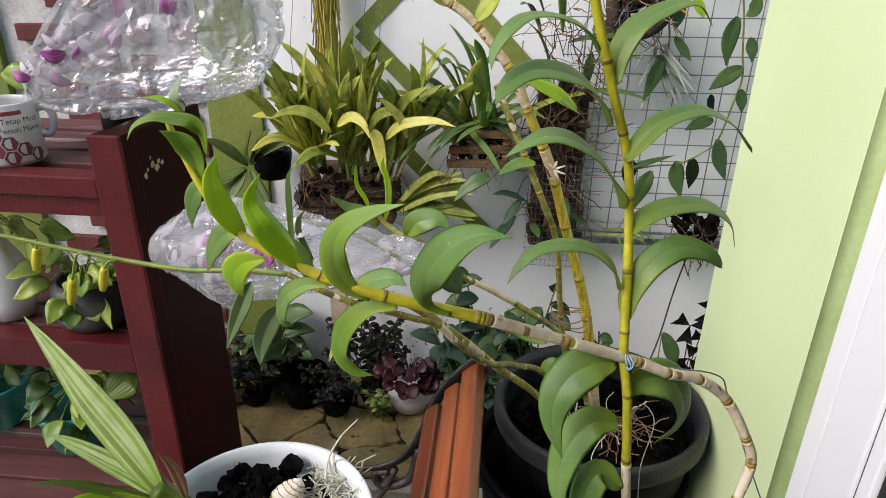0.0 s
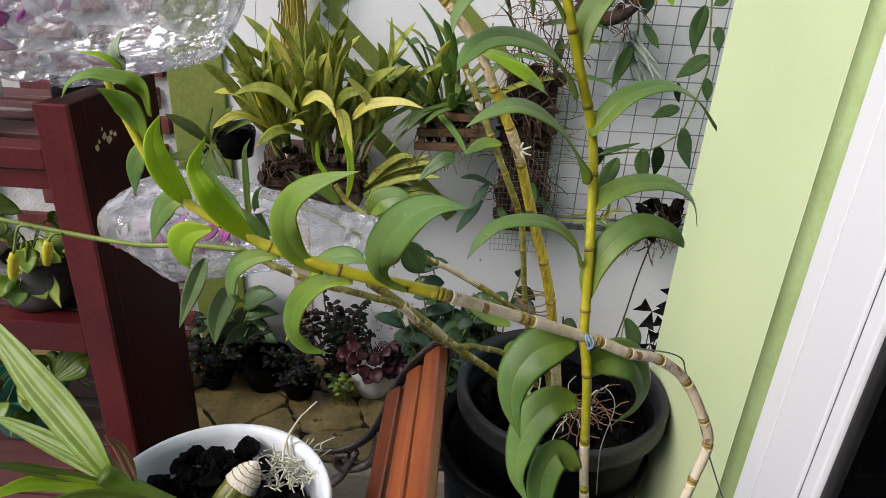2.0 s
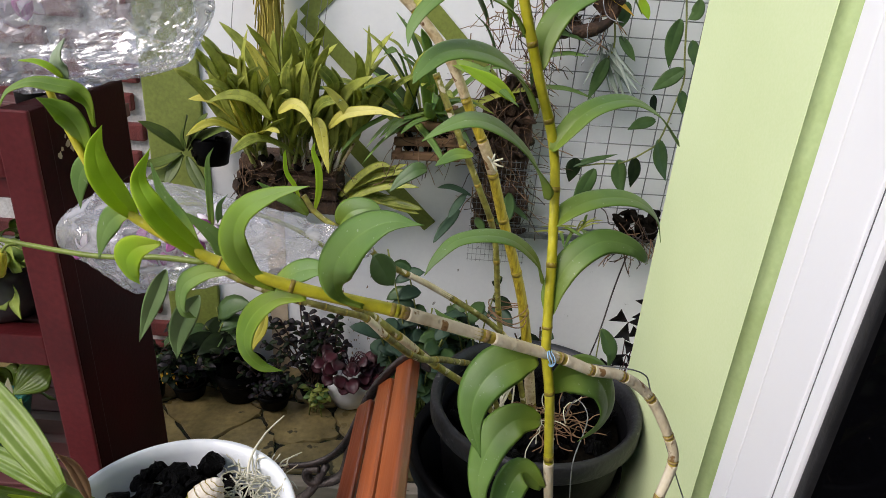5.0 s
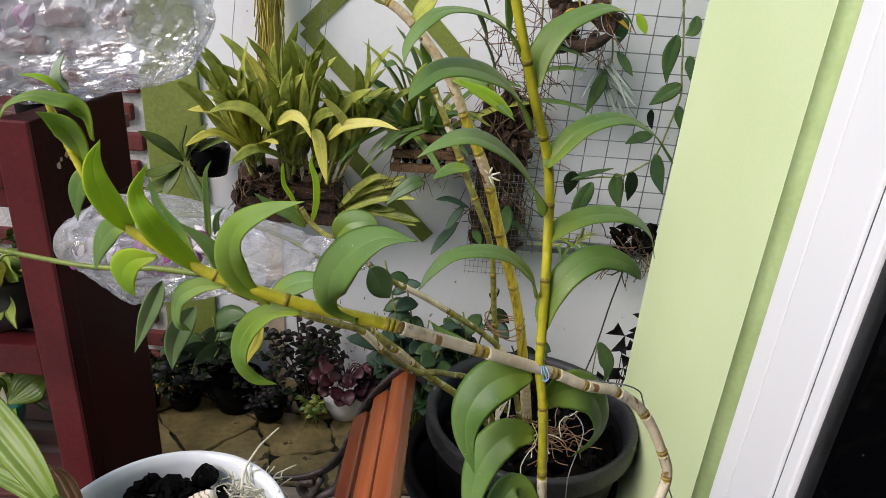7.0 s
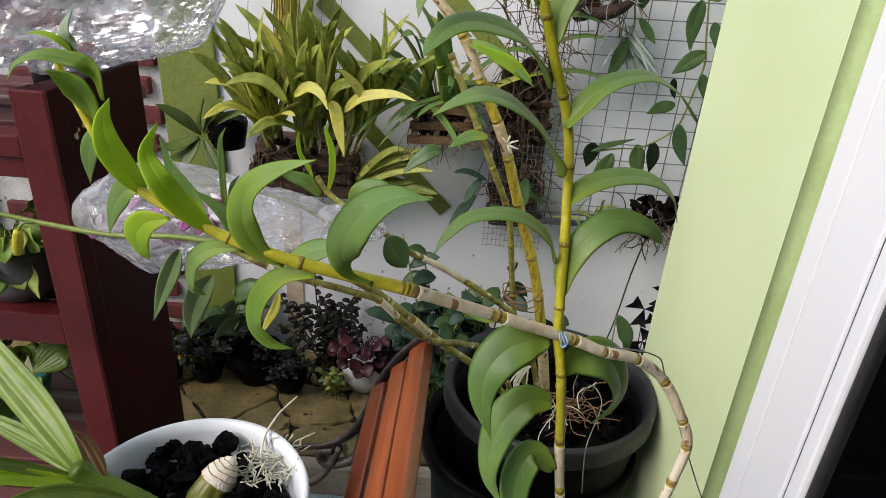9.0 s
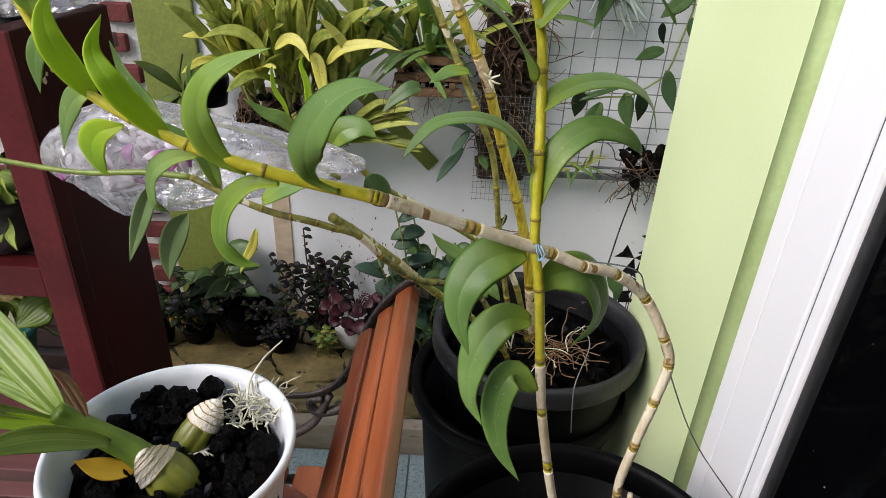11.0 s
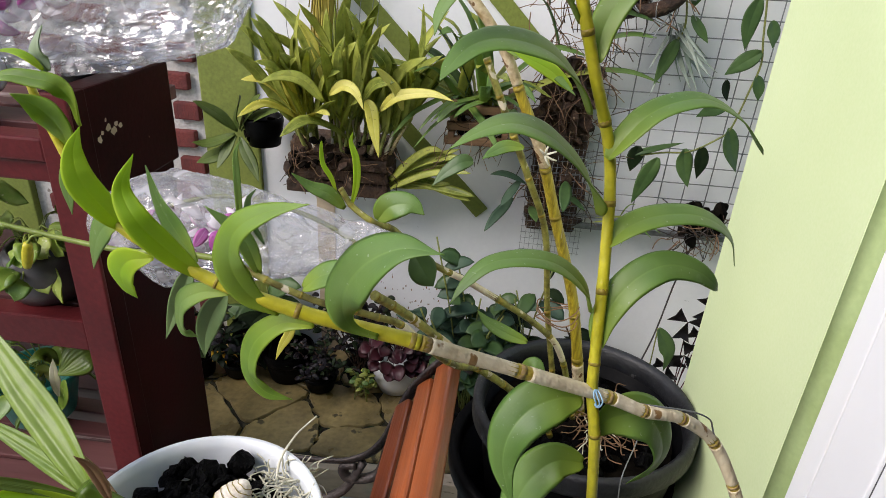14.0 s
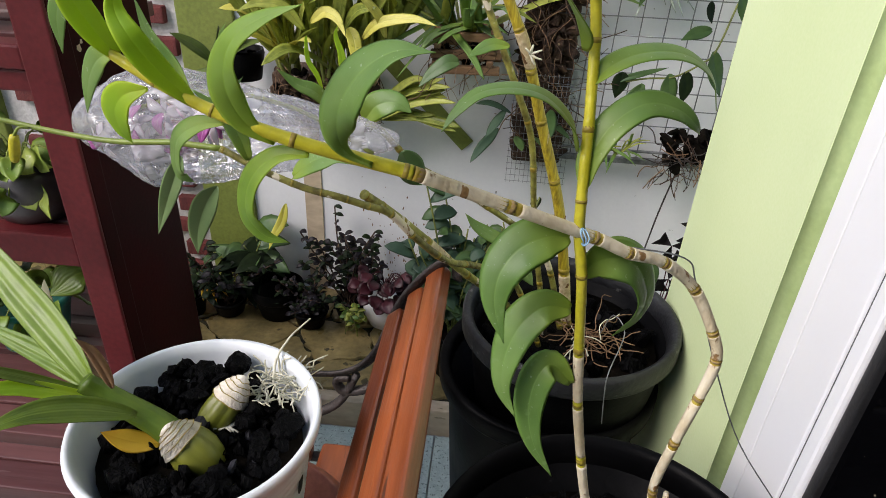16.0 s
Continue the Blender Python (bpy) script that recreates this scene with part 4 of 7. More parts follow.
for pts, w, m, f in (
        ([(0.203, 0.425, 1.151), (0.204, 0.431, 1.165), (0.212, 0.437, 1.180), (0.226, 0.442, 1.189), (0.240, 0.448, 1.193), (0.251, 0.454, 1.190), (0.260, 0.460, 1.180)], 0.0157, LEAF, (0, -0.3, 0.95)),
        ([(0.193, 0.425, 1.167), (0.183, 0.418, 1.180), (0.167, 0.412, 1.187), (0.152, 0.405, 1.187), (0.142, 0.398, 1.180), (0.136, 0.392, 1.171), (0.135, 0.385, 1.163)], 0.0136, LEAF, (0, -0.3, 0.95)),
        ([(0.203, 0.427, 1.128), (0.194, 0.420, 1.144), (0.181, 0.413, 1.156), (0.163, 0.406, 1.161), (0.150, 0.399, 1.159), (0.142, 0.392, 1.152), (0.138, 0.385, 1.146)], 0.0222, LEAF, (0, -0.3, 0.95)),
        ([(0.215, 0.427, 1.107), (0.222, 0.431, 1.117), (0.232, 0.435, 1.128), (0.245, 0.439, 1.134), (0.260, 0.443, 1.135), (0.277, 0.447, 1.127), (0.289, 0.451, 1.115), (0.295, 0.455, 1.108)], 0.0174, LEAF, (0, -0.3, 0.95)),
        ([(0.214, 0.422, 1.081), (0.208, 0.415, 1.097), (0.196, 0.408, 1.113), (0.183, 0.401, 1.124), (0.168, 0.394, 1.129), (0.155, 0.387, 1.126), (0.144, 0.380, 1.120)], 0.0275, LEAF, (0, -0.3, 0.95)),
        ([(0.221, 0.420, 1.065), (0.229, 0.425, 1.073), (0.243, 0.430, 1.079), (0.261, 0.435, 1.080), (0.276, 0.440, 1.075), (0.288, 0.445, 1.064), (0.295, 0.450, 1.047)], 0.0165, LEAF, (0, -0.3, 0.95)),
        ([(0.217, 0.410, 1.033), (0.211, 0.404, 1.049), (0.197, 0.398, 1.063), (0.181, 0.392, 1.068), (0.165, 0.387, 1.066), (0.155, 0.381, 1.058), (0.149, 0.375, 1.050)], 0.0139, LEAF, (0, -0.3, 0.95)),
        ([(0.223, 0.405, 1.014), (0.224, 0.410, 1.028), (0.232, 0.415, 1.044), (0.244, 0.420, 1.054), (0.256, 0.425, 1.056), (0.271, 0.430, 1.051), (0.282, 0.435, 1.042), (0.286, 0.440, 1.036)], 0.0175, LEAF, (-0.25, -0.7, 0.66)),
        ([(0.219, 0.400, 0.987), (0.206, 0.394, 0.989), (0.192, 0.389, 0.983), (0.183, 0.383, 0.970), (0.182, 0.378, 0.953), (0.189, 0.372, 0.933)], 0.0265, LEAF, (-0.35, -0.8, 0.5)),
        ([(0.228, 0.408, 0.935), (0.212, 0.403, 0.938), (0.199, 0.399, 0.926), (0.192, 0.394, 0.906), (0.192, 0.390, 0.885), (0.202, 0.385, 0.866)], 0.0239, LEAF, (-0.45, -0.75, 0.5)),
        ([(0.237, 0.410, 0.876), (0.222, 0.405, 0.894), (0.213, 0.400, 0.884), (0.211, 0.395, 0.862), (0.217, 0.390, 0.839), (0.231, 0.385, 0.817)], 0.0215, LEAF, (-0.3, -0.85, 0.4)),
        ([(0.229, 0.405, 0.961), (0.238, 0.409, 0.968), (0.251, 0.413, 0.969), (0.265, 0.418, 0.960), (0.274, 0.422, 0.939), (0.272, 0.426, 0.919), (0.261, 0.430, 0.901)], 0.0252, LEAF, (0.55, -0.75, 0.4))):
    orchid_leaf(dendro, pts, w, m, f)
for pts, w, m, f in (
        ([(-0.022, 0.375, 1.139), (-0.024, 0.373, 1.146), (-0.022, 0.372, 1.152), (-0.017, 0.370, 1.158)], 0.0080, LEAFSILK, (-0.1, -0.75, 0.65)),
        ([(-0.022, 0.372, 1.140), (-0.027, 0.371, 1.145), (-0.033, 0.371, 1.147), (-0.040, 0.370, 1.147)], 0.0039, LEAFBRIGHT, (0, -0.4, 0.9)),
        ([(-0.011, 0.372, 1.118), (-0.011, 0.370, 1.129), (-0.015, 0.367, 1.136), (-0.022, 0.365, 1.138), (-0.032, 0.363, 1.139), (-0.041, 0.360, 1.135), (-0.045, 0.358, 1.128)], 0.0080, LEAFMID, (-0.3, -0.6, 0.75)),
        ([(-0.016, 0.370, 1.104), (-0.015, 0.366, 1.116), (-0.017, 0.362, 1.125), (-0.021, 0.359, 1.130), (-0.025, 0.355, 1.134)], 0.0118, LEAFMID, (-0.1, -0.8, 0.55)),
        ([(0.008, 0.362, 1.077), (0.004, 0.355, 1.090), (0.002, 0.348, 1.104), (0.001, 0.349, 1.115), (0.005, 0.350, 1.125)], 0.0120, LEAFBRIGHT, (0.5, -0.8, 0.25)),
        ([(0.042, 0.359, 1.059), (0.031, 0.352, 1.075), (0.025, 0.345, 1.090), (0.019, 0.348, 1.102), (0.025, 0.350, 1.116)], 0.0116, LEAFBRIGHT, (0.5, -0.8, 0.25)),
        ([(0.034, 0.370, 1.060), (0.024, 0.375, 1.070), (0.014, 0.380, 1.082), (0.007, 0.385, 1.098)], 0.0122, LEAF, (-0.5, -0.7, 0.3))):
    orchid_leaf(dendro, pts, w, m, f)
for pts, w, m, f in (
        ([(-0.012, 0.368, 1.101), (-0.019, 0.372, 1.098), (-0.026, 0.376, 1.088), (-0.030, 0.380, 1.072)], 0.0123, LEAF, (-0.2, -0.9, 0.3)),
        ([(0.005, 0.364, 1.078), (-0.006, 0.369, 1.074), (-0.017, 0.375, 1.062), (-0.025, 0.380, 1.044)], 0.0135, LEAF, (-0.2, -0.9, 0.3)),
        ([(0.018, 0.362, 1.064), (0.004, 0.366, 1.059), (-0.005, 0.371, 1.049), (-0.007, 0.376, 1.038), (-0.005, 0.380, 1.030)], 0.0169, LEAFBRIGHT, (-0.3, -0.9, 0.2)),
        ([(0.053, 0.359, 1.052), (0.039, 0.363, 1.049), (0.026, 0.367, 1.040), (0.020, 0.372, 1.027), (0.019, 0.376, 1.017), (0.024, 0.380, 1.011)], 0.0125, LEAF, (-0.3, -0.75, 0.55)),
        ([(0.075, 0.360, 1.044), (0.064, 0.356, 1.054), (0.059, 0.352, 1.068), (0.061, 0.348, 1.082), (0.069, 0.343, 1.094), (0.083, 0.339, 1.103), (0.099, 0.335, 1.109)], 0.0160, LEAFMID, (0, -0.8, 0.6)),
        ([(0.090, 0.361, 1.039), (0.075, 0.363, 1.037), (0.062, 0.365, 1.026), (0.055, 0.368, 1.012), (0.054, 0.370, 0.999), (0.061, 0.372, 0.988), (0.073, 0.374, 0.984)], 0.0160, LEAFMID, (-0.4, -0.7, 0.55))):
    orchid_leaf(dendro, pts, w, m, f, sharp=1.1, peak=0.95)
orchid_leaf(dendro, [(0.119, 0.362, 1.036), (0.109, 0.357, 1.043), (0.106, 0.352, 1.054), (0.109, 0.347, 1.069), (0.119, 0.342, 1.084), (0.133, 0.337, 1.094), (0.149, 0.332, 1.096)], 0.0243, LEAF, (0.05, -0.6, 0.8), sharp=1.4, peak=1.45, keel=0.08)

# ---- second orchid in the rear pot: canes, stem, leaves ----
old_orchid = thing("orchid", (0.30, 0.90, 0.56), "old orchid with striped canes tied to a stake", "orchid")
cane(old_orchid, [(0.316, 0.905, 0.56), (0.290, 0.885, 0.70), (0.269, 0.870, 0.790), (0.232, 0.840, 0.903), (0.206, 0.815, 0.985), (0.180, 0.805, 1.042), (0.148, 0.800, 1.106), (0.101, 0.800, 1.159), (0.064, 0.800, 1.181), (0.02, 0.80, 1.21)], 0.0080, CANESTRIPE, 12, (0, 5, 7, 8, 9, 10, 11), sheath_mat=SHEATHOLD, label="thick yellow striped cane with torn pale sheaths", swell=0.06, taper=0.52)
cane(old_orchid, [(0.285, 0.925, 0.56), (0.275, 0.920, 0.588), (0.246, 0.900, 0.734), (0.226, 0.870, 0.865), (0.196, 0.850, 0.944), (0.162, 0.840, 1.020), (0.135, 0.840, 1.080)], 0.0042, CANEMOTTLE, 9, (), label="thin greenish cane")
cane(old_orchid, [(0.303, 0.880, 0.57), (0.270, 0.855, 0.69), (0.233, 0.830, 0.751), (0.148, 0.780, 0.830), (0.092, 0.750, 0.873), (0.06, 0.72, 0.92), (0.044, 0.700, 0.935), (0.021, 0.700, 0.951), (0.009, 0.700, 0.969)], 0.0044, CANEMOTTLE, 9, (1, 3), label="leaning green and white cane", taper=0.35)
cane(old_orchid, [(0.265, 0.86, 0.565), (0.208, 0.820, 0.652), (0.153, 0.770, 0.725), (0.116, 0.730, 0.783), (0.076, 0.700, 0.834), (0.05, 0.67, 0.87)], 0.0050, CANEMOTTLE, 8, (4,), label="mottled brown and green cane")
cane(old_orchid, [(0.27, 0.84, 0.565), (0.222, 0.79, 0.70), (0.176, 0.700, 0.777), (0.141, 0.640, 0.818), (0.112, 0.610, 0.858), (0.091, 0.590, 0.892), (0.069, 0.580, 0.904), (0.048, 0.570, 0.915), (0.022, 0.565, 0.923), (-0.010, 0.560, 0.938), (-0.043, 0.560, 0.954)], 0.0040, CANEMOTTLE, 12, (5,), label="long dull green cane lying across", taper=0.3)
part("flower_stem", tube(Shape(), spline([(-0.043, 0.560, 0.954), (-0.084, 0.560, 0.956), (-0.133, 0.560, 0.953), (-0.185, 0.560, 0.958), (-0.250, 0.555, 0.971), (-0.303, 0.550, 0.983), (-0.40, 0.54, 1.0)], 6), lambda s: 0.0027 * (1 - 0.3 * s), 8), STEMGREEN, old_orchid, "thin green spent flower stem")
for a, b, c in (((-0.271, 0.555, 0.977), (-0.273, 0.553, 0.970), (-0.279, 0.553, 0.948)), ((-0.225, 0.556, 0.965), (-0.246, 0.553, 0.940), (-0.253, 0.553, 0.914)), ((-0.200, 0.557, 0.960), (-0.212, 0.553, 0.954), (-0.218, 0.553, 0.931))):
    pod = Shape()
    tube(pod, spline([a, ((a[0] + b[0]) / 2, 0.553, max(a[2], b[2]) + 0.001), b], 4), 0.0012, 6)
    part("pod_stalk", pod, STEMGREEN, old_orchid)
    part("seed_pod", tube(Shape(), spline([b, ((b[0] + c[0]) / 2, 0.553, (b[2] + c[2]) / 2), c], 5), lambda s: 0.0016 + 0.0028 * math.sin(math.pi * min(1, 0.12 + s * 0.80)) ** 0.5, 8), CANE, old_orchid)
for pts, w, m, f in (
        ([(-0.080, 0.565, 0.942), (-0.090, 0.565, 0.920), (-0.102, 0.566, 0.894), (-0.114, 0.566, 0.865)], 0.0161, LEAFDULL, (0.3, -0.9, 0.3)),
        ([(-0.060, 0.580, 0.910), (-0.073, 0.580, 0.891), (-0.084, 0.580, 0.864), (-0.088, 0.580, 0.839)], 0.0217, LEAFDULL, (0.3, -0.9, 0.3)),
        ([(0.007, 0.560, 0.909), (0.003, 0.557, 0.893), (-0.003, 0.553, 0.882), (-0.008, 0.550, 0.869)], 0.0081, LEAFYELLOW, (0.3, -0.9, 0.3)),
        ([(0.012, 0.570, 0.930), (0.031, 0.563, 0.948), (0.052, 0.557, 0.957), (0.067, 0.550, 0.954)], 0.0233, LEAF, (0, -0.6, 0.8)),
        ([(0.005, 0.700, 0.964), (0.000, 0.700, 0.979), (-0.008, 0.700, 0.993), (-0.009, 0.700, 1.011), (-0.008, 0.700, 1.016)], 0.0050, LEAFBRIGHT, (0.3, -0.9, 0.3)),
        ([(0.020, 0.700, 0.952), (0.025, 0.700, 0.975), (0.025, 0.700, 0.999), (0.020, 0.700, 1.017), (0.022, 0.700, 1.027)], 0.0072, LEAFBRIGHT, (0.3, -0.9, 0.3)),
        ([(-0.051, 0.600, 0.958), (-0.050, 0.599, 0.986), (-0.049, 0.598, 1.017), (-0.047, 0.596, 1.034), (-0.041, 0.595, 1.045)], 0.0058, LEAF, (0.3, -0.9, 0.3)),
        ([(-0.031, 0.600, 0.951), (-0.042, 0.600, 0.975), (-0.042, 0.600, 0.991), (-0.034, 0.600, 1.002)], 0.0060, LEAFHOYA, (0.3, -0.9, 0.3))):
    orchid_leaf(old_orchid, pts, w, m, f, keel=0.55 if m is LEAFDULL else 0.13)
for pts, w, m, f in (
        ([(0.013, 0.700, 0.948), (-0.001, 0.693, 0.965), (-0.016, 0.687, 0.973), (-0.033, 0.680, 0.988)], 0.0148, LEAF, (0.1, -0.8, 0.6)),
        ([(0.043, 0.715, 0.932), (0.056, 0.713, 0.949), (0.077, 0.712, 0.954), (0.092, 0.710, 0.945)], 0.0287, LEAF, (0.1, -0.8, 0.6)),
        ([(0.085, 0.690, 0.911), (0.094, 0.690, 0.896), (0.101, 0.690, 0.884), (0.107, 0.690, 0.876)], 0.0292, LEAFHOYA, (0.5, -0.8, 0.3)),
        ([(0.214, 0.760, 0.774), (0.189, 0.757, 0.785), (0.166, 0.753, 0.800), (0.152, 0.750, 0.817)], 0.0163, LEAF, (0.2, -0.8, 0.6)),
        ([(0.185, 0.790, 0.999), (0.166, 0.783, 1.001), (0.152, 0.777, 0.995), (0.142, 0.770, 0.989)], 0.0140, LEAF, (0, -0.8, 0.6)),
        ([(0.132, 0.790, 0.979), (0.120, 0.783, 0.979), (0.104, 0.777, 0.968), (0.091, 0.770, 0.954)], 0.0181, LEAFHOYA, (0, -0.8, 0.6)),
        ([(0.226, 0.790, 1.063), (0.202, 0.783, 1.082), (0.179, 0.777, 1.093), (0.161, 0.770, 1.102)], 0.0163, LEAFBRIGHT, (0, -0.8, 0.6)),
        ([(0.08, 0.80, 1.17), (0.06, 0.795, 1.19), (0.04, 0.79, 1.175)], 0.026, LEAFOLIVE, (0, -0.7, 0.7)),
        ([(0.11, 0.80, 1.155), (0.13, 0.79, 1.18), (0.145, 0.78, 1.19)], 0.024, LEAFOLIVE, (0, -0.7, 0.7)),
        ([(0.150, 0.80, 1.10), (0.19, 0.79, 1.09), (0.23, 0.78, 1.06)], 0.018, LEAF, (0, -0.6, 0.8)),
        ([(-0.02, 0.56, 0.945), (-0.03, 0.555, 0.98), (-0.055, 0.55, 1.005)], 0.014, LEAF, (0.3, -0.8, 0.5)),
        ([(0.215, 0.80, 0.70), (0.230, 0.79, 0.72), (0.245, 0.79, 0.70)], 0.024, LEAF, (0, -0.6, 0.8))):
    orchid_leaf(old_orchid, pts, w, m, f)
# roots, bindings and sheath stubs in the rear pot
_r = random.Random(21)
for k in range(46):
    a, q = _r.uniform(0, 6.28), _r.uniform(0.01, 0.07)
    c = Vector((0.335, 0.845, 0.572))
    p = [c + Vector((_r.uniform(-0.03, 0.03), _r.uniform(-0.02, 0.03), _r.uniform(0, 0.02)))]
    for j in range(4):
        p.append(p[-1] + Vector((math.cos(a) * 0.014 + _r.uniform(-0.01, 0.01), math.sin(a) * 0.014 + _r.uniform(-0.01, 0.01), _r.uniform(-0.008, 0.007))))
    part("root", tube(Shape(), spline([v[:] for v in p], 4), 0.0008, 5), BROWNROOT if _r.random() < 0.88 else ROOT, old_orchid)
for k in range(9):
    x = 0.278 + _r.uniform(-0.008, 0.008)
    part("root", tube(Shape(), spline([(x, 0.86, 0.64), (x - _r.uniform(0, 0.02), 0.85, 0.615), (x - _r.uniform(0, 0.03), 0.84, 0.585)], 4), 0.0013, 5), ROOT, old_orchid, "pale fresh root")
for k in range(3):
    part("wire_tie", tube(Shape(), spline([(0.256 + 0.028 * math.cos(q), 0.875 + 0.024 * math.sin(q), 0.74 + 0.008 * k + 0.006 * math.sin(q * 2 + k)) for q in [i * 0.55 for i in range(13)]], 3), 0.0009, 5), BROWNROOT, old_orchid, "thin binding wire")
for dx, dz in ((0.012, 0.006), (0.013, -0.004), (0.006, -0.010), (-0.006, 0.007), (0.002, 0.011)):
    part("root", tube(Shape(), spline([(0.208, 0.800, 0.990), (0.208 + dx * 0.5, 0.796, 0.990 + dz * 0.6), (0.208 + dx, 0.796, 0.990 + dz)], 4), lambda q: 0.0016 * (1 - 0.4 * q), 6), ROOT, old_orchid, "short white root tip")
part("wire_hook", tube(Shape(), spline([(0.357, 0.850, 0.590), (0.365, 0.83, 0.637), (0.377, 0.800, 0.630), (0.352, 0.742, 0.612), (0.350, 0.735, 0.586), (0.356, 0.735, 0.525)], 5), 0.0008, 6), WIRE, old_orchid, "bent grey wire hook over rim")
solid("cable", tube(Shape(), spline([(0.215, 0.41, 0.985), (0.25, 0.412, 0.978), (0.289, 0.420, 0.969), (0.304, 0.430, 0.945), (0.335, 0.440, 0.878), (0.377, 0.450, 0.797), (0.447, 0.460, 0.699), (0.455, 0.462, 0.655)], 6), 0.0005, 6), WIRE, "thin grey cable hanging from the orchid cane", "cable")

# ---- cut orchid in the white pot ----
cut_orchid = thing("orchid", (-0.09, 0.52, 0.665), "orchid with cut pseudobulbs and pleated leaves in charcoal", "orchid")
for (x0, y0, z0), (x1, y1, z1), r in (((-0.080, 0.533, 0.668), (-0.054, 0.557, 0.706), 0.0185), ((-0.066, 0.488, 0.670), (-0.098, 0.492, 0.700), 0.0225)):
    d = Vector((x1 - x0, y1 - y0, z1 - z0))
    q = d.to_track_quat("Z", "Y").to_matrix()
    L = d.length
    sh = Shape()
    n = 40
    for_rows = [(0.55, -0.3), (0.85, -0.1), (1.0, 0.2), (0.99, 0.42), (0.88, 0.64), (0.66, 0.82), (0.4, 0.92)]
    vs, fs = [], []
    for rr, zz in for_rows:
        for j in range(n):
            a = 6.2832 * j / n
            vs.append(Vector((x0, y0, z0)) + q @ Vector((rr * r * (1 - 0.13 * abs(math.cos(3.5 * a)) ** 8) * math.cos(a), rr * r * (1 - 0.13 * abs(math.cos(3.5 * a)) ** 8) * math.sin(a), zz * L)))
    for i in range(len(for_rows) - 1):
        for j in range(n):
            fs.append((i * n + j, i * n + (j + 1) % n, (i + 1) * n + (j + 1) % n, (i + 1) * n + j))
    bulb = part("bulb", sh.add(vs, fs), leaf_mat("bulb_green", (0.075, 0.09, 0.008), (0.17, 0.18, 0.022), rough=0.4, trans=0.0), cut_orchid, "ribbed olive green pseudobulb")
    cap = Shape()
    lathe(cap, [(r * 0.95, L * 0.60), (r * 0.99, L * 0.62), (r * 0.86, L * 0.77), (r * 0.90, L * 0.78), (r * 0.71, L * 0.89), (r * 0.75, L * 0.90), (r * 0.54, L * 0.98), (r * 0.58, L * 0.99), (r * 0.36, L * 1.06), (r * 0.40, L * 1.07), (r * 0.16, L * 1.13), (0.0002, L * 1.15)], (x0, y0, z0), 28, 0.03, q)
    part("sheath", cap, CAP, bulb, "papery whitish ringed sheath")
    for rr, zz in ((0.99, 0.605), (0.905, 0.768), (0.755, 0.888), (0.585, 0.978), (0.40, 1.058)):
        ring = [Vector((x0, y0, z0)) + q @ Vector((rr * r * math.cos(a), rr * r * math.sin(a), zz * L + 0.0006 * math.sin(5 * a + rr * 9))) for a in [6.2832 * i / 36 for i in range(37)]]
        part("scar_ring", tube(Shape(), ring, lambda s: 0.0004, 5), NODE, bulb, "thin brown leaf scar")
for pts, w, m, f in (
        ([(-0.165, 0.500, 0.736), (-0.196, 0.520, 0.759), (-0.229, 0.540, 0.777), (-0.266, 0.560, 0.799), (-0.299, 0.580, 0.818), (-0.333, 0.600, 0.838), (-0.366, 0.620, 0.855)], 0.0350, LEAFPLEAT, (0, -0.8, 0.6)),
        ([(-0.167, 0.500, 0.736), (-0.206, 0.515, 0.747), (-0.244, 0.530, 0.749), (-0.288, 0.545, 0.752), (-0.324, 0.560, 0.748)], 0.0204, LEAFPLEAT, (0, -0.7, 0.7)),
        ([(-0.160, 0.500, 0.728), (-0.198, 0.482, 0.756), (-0.214, 0.465, 0.778), (-0.221, 0.448, 0.798), (-0.237, 0.430, 0.812)], 0.0103, LEAFSHEATH, (0, -0.5, 0.85)),
        ([(-0.155, 0.495, 0.726), (-0.195, 0.476, 0.751), (-0.211, 0.458, 0.767), (-0.221, 0.439, 0.776), (-0.234, 0.420, 0.779)], 0.0163, LEAFBRIGHT, (0, -0.5, 0.85)),
        ([(-0.123, 0.488, 0.720), (-0.149, 0.466, 0.744), (-0.170, 0.444, 0.760), (-0.184, 0.422, 0.769), (-0.198, 0.400, 0.770)], 0.0243, LEAFSHEATH, (0, -0.5, 0.85))):
    orchid_leaf(cut_orchid, pts, w, m, f, keel=0.22, curl=0.02, pleat=3 if m is LEAFPLEAT else 2)
orchid_leaf(cut_orchid, [(-0.124, 0.470, 0.769), (-0.123, 0.463, 0.797), (-0.124, 0.457, 0.820), (-0.128, 0.450, 0.837)], 0.0108, DRYLEAF, (0.2, -0.7, 0.6), keel=0.5, curl=0.3, label="withered brown leaf")
part("stem_base", tube(Shape(), spline([(-0.098, 0.497, 0.690), (-0.114, 0.499, 0.702), (-0.137, 0.50, 0.716), (-0.161, 0.50, 0.732), (-0.172, 0.497, 0.745)], 5), lambda q: 0.0138 * (1 - 0.30 * q), 14, 0.85), LEAFSHEATH, cut_orchid, "fleshy green leaf base")
orchid_leaf(cut_orchid, [(-0.108, 0.490, 0.684), (-0.126, 0.482, 0.692), (-0.140, 0.478, 0.700), (-0.152, 0.475, 0.708)], 0.0205, LEAFORANGE, (0, -0.5, 0.85), label="yellowing orange leaf")
orchid_leaf(cut_orchid, [(-0.150, 0.515, 0.706), (-0.162, 0.520, 0.713), (-0.180, 0.530, 0.722), (-0.198, 0.540, 0.732), (-0.219, 0.550, 0.735)], 0.0085, DRYLEAF, (0, -0.5, 0.85), keel=0.6, label="dry brown curled leaf")
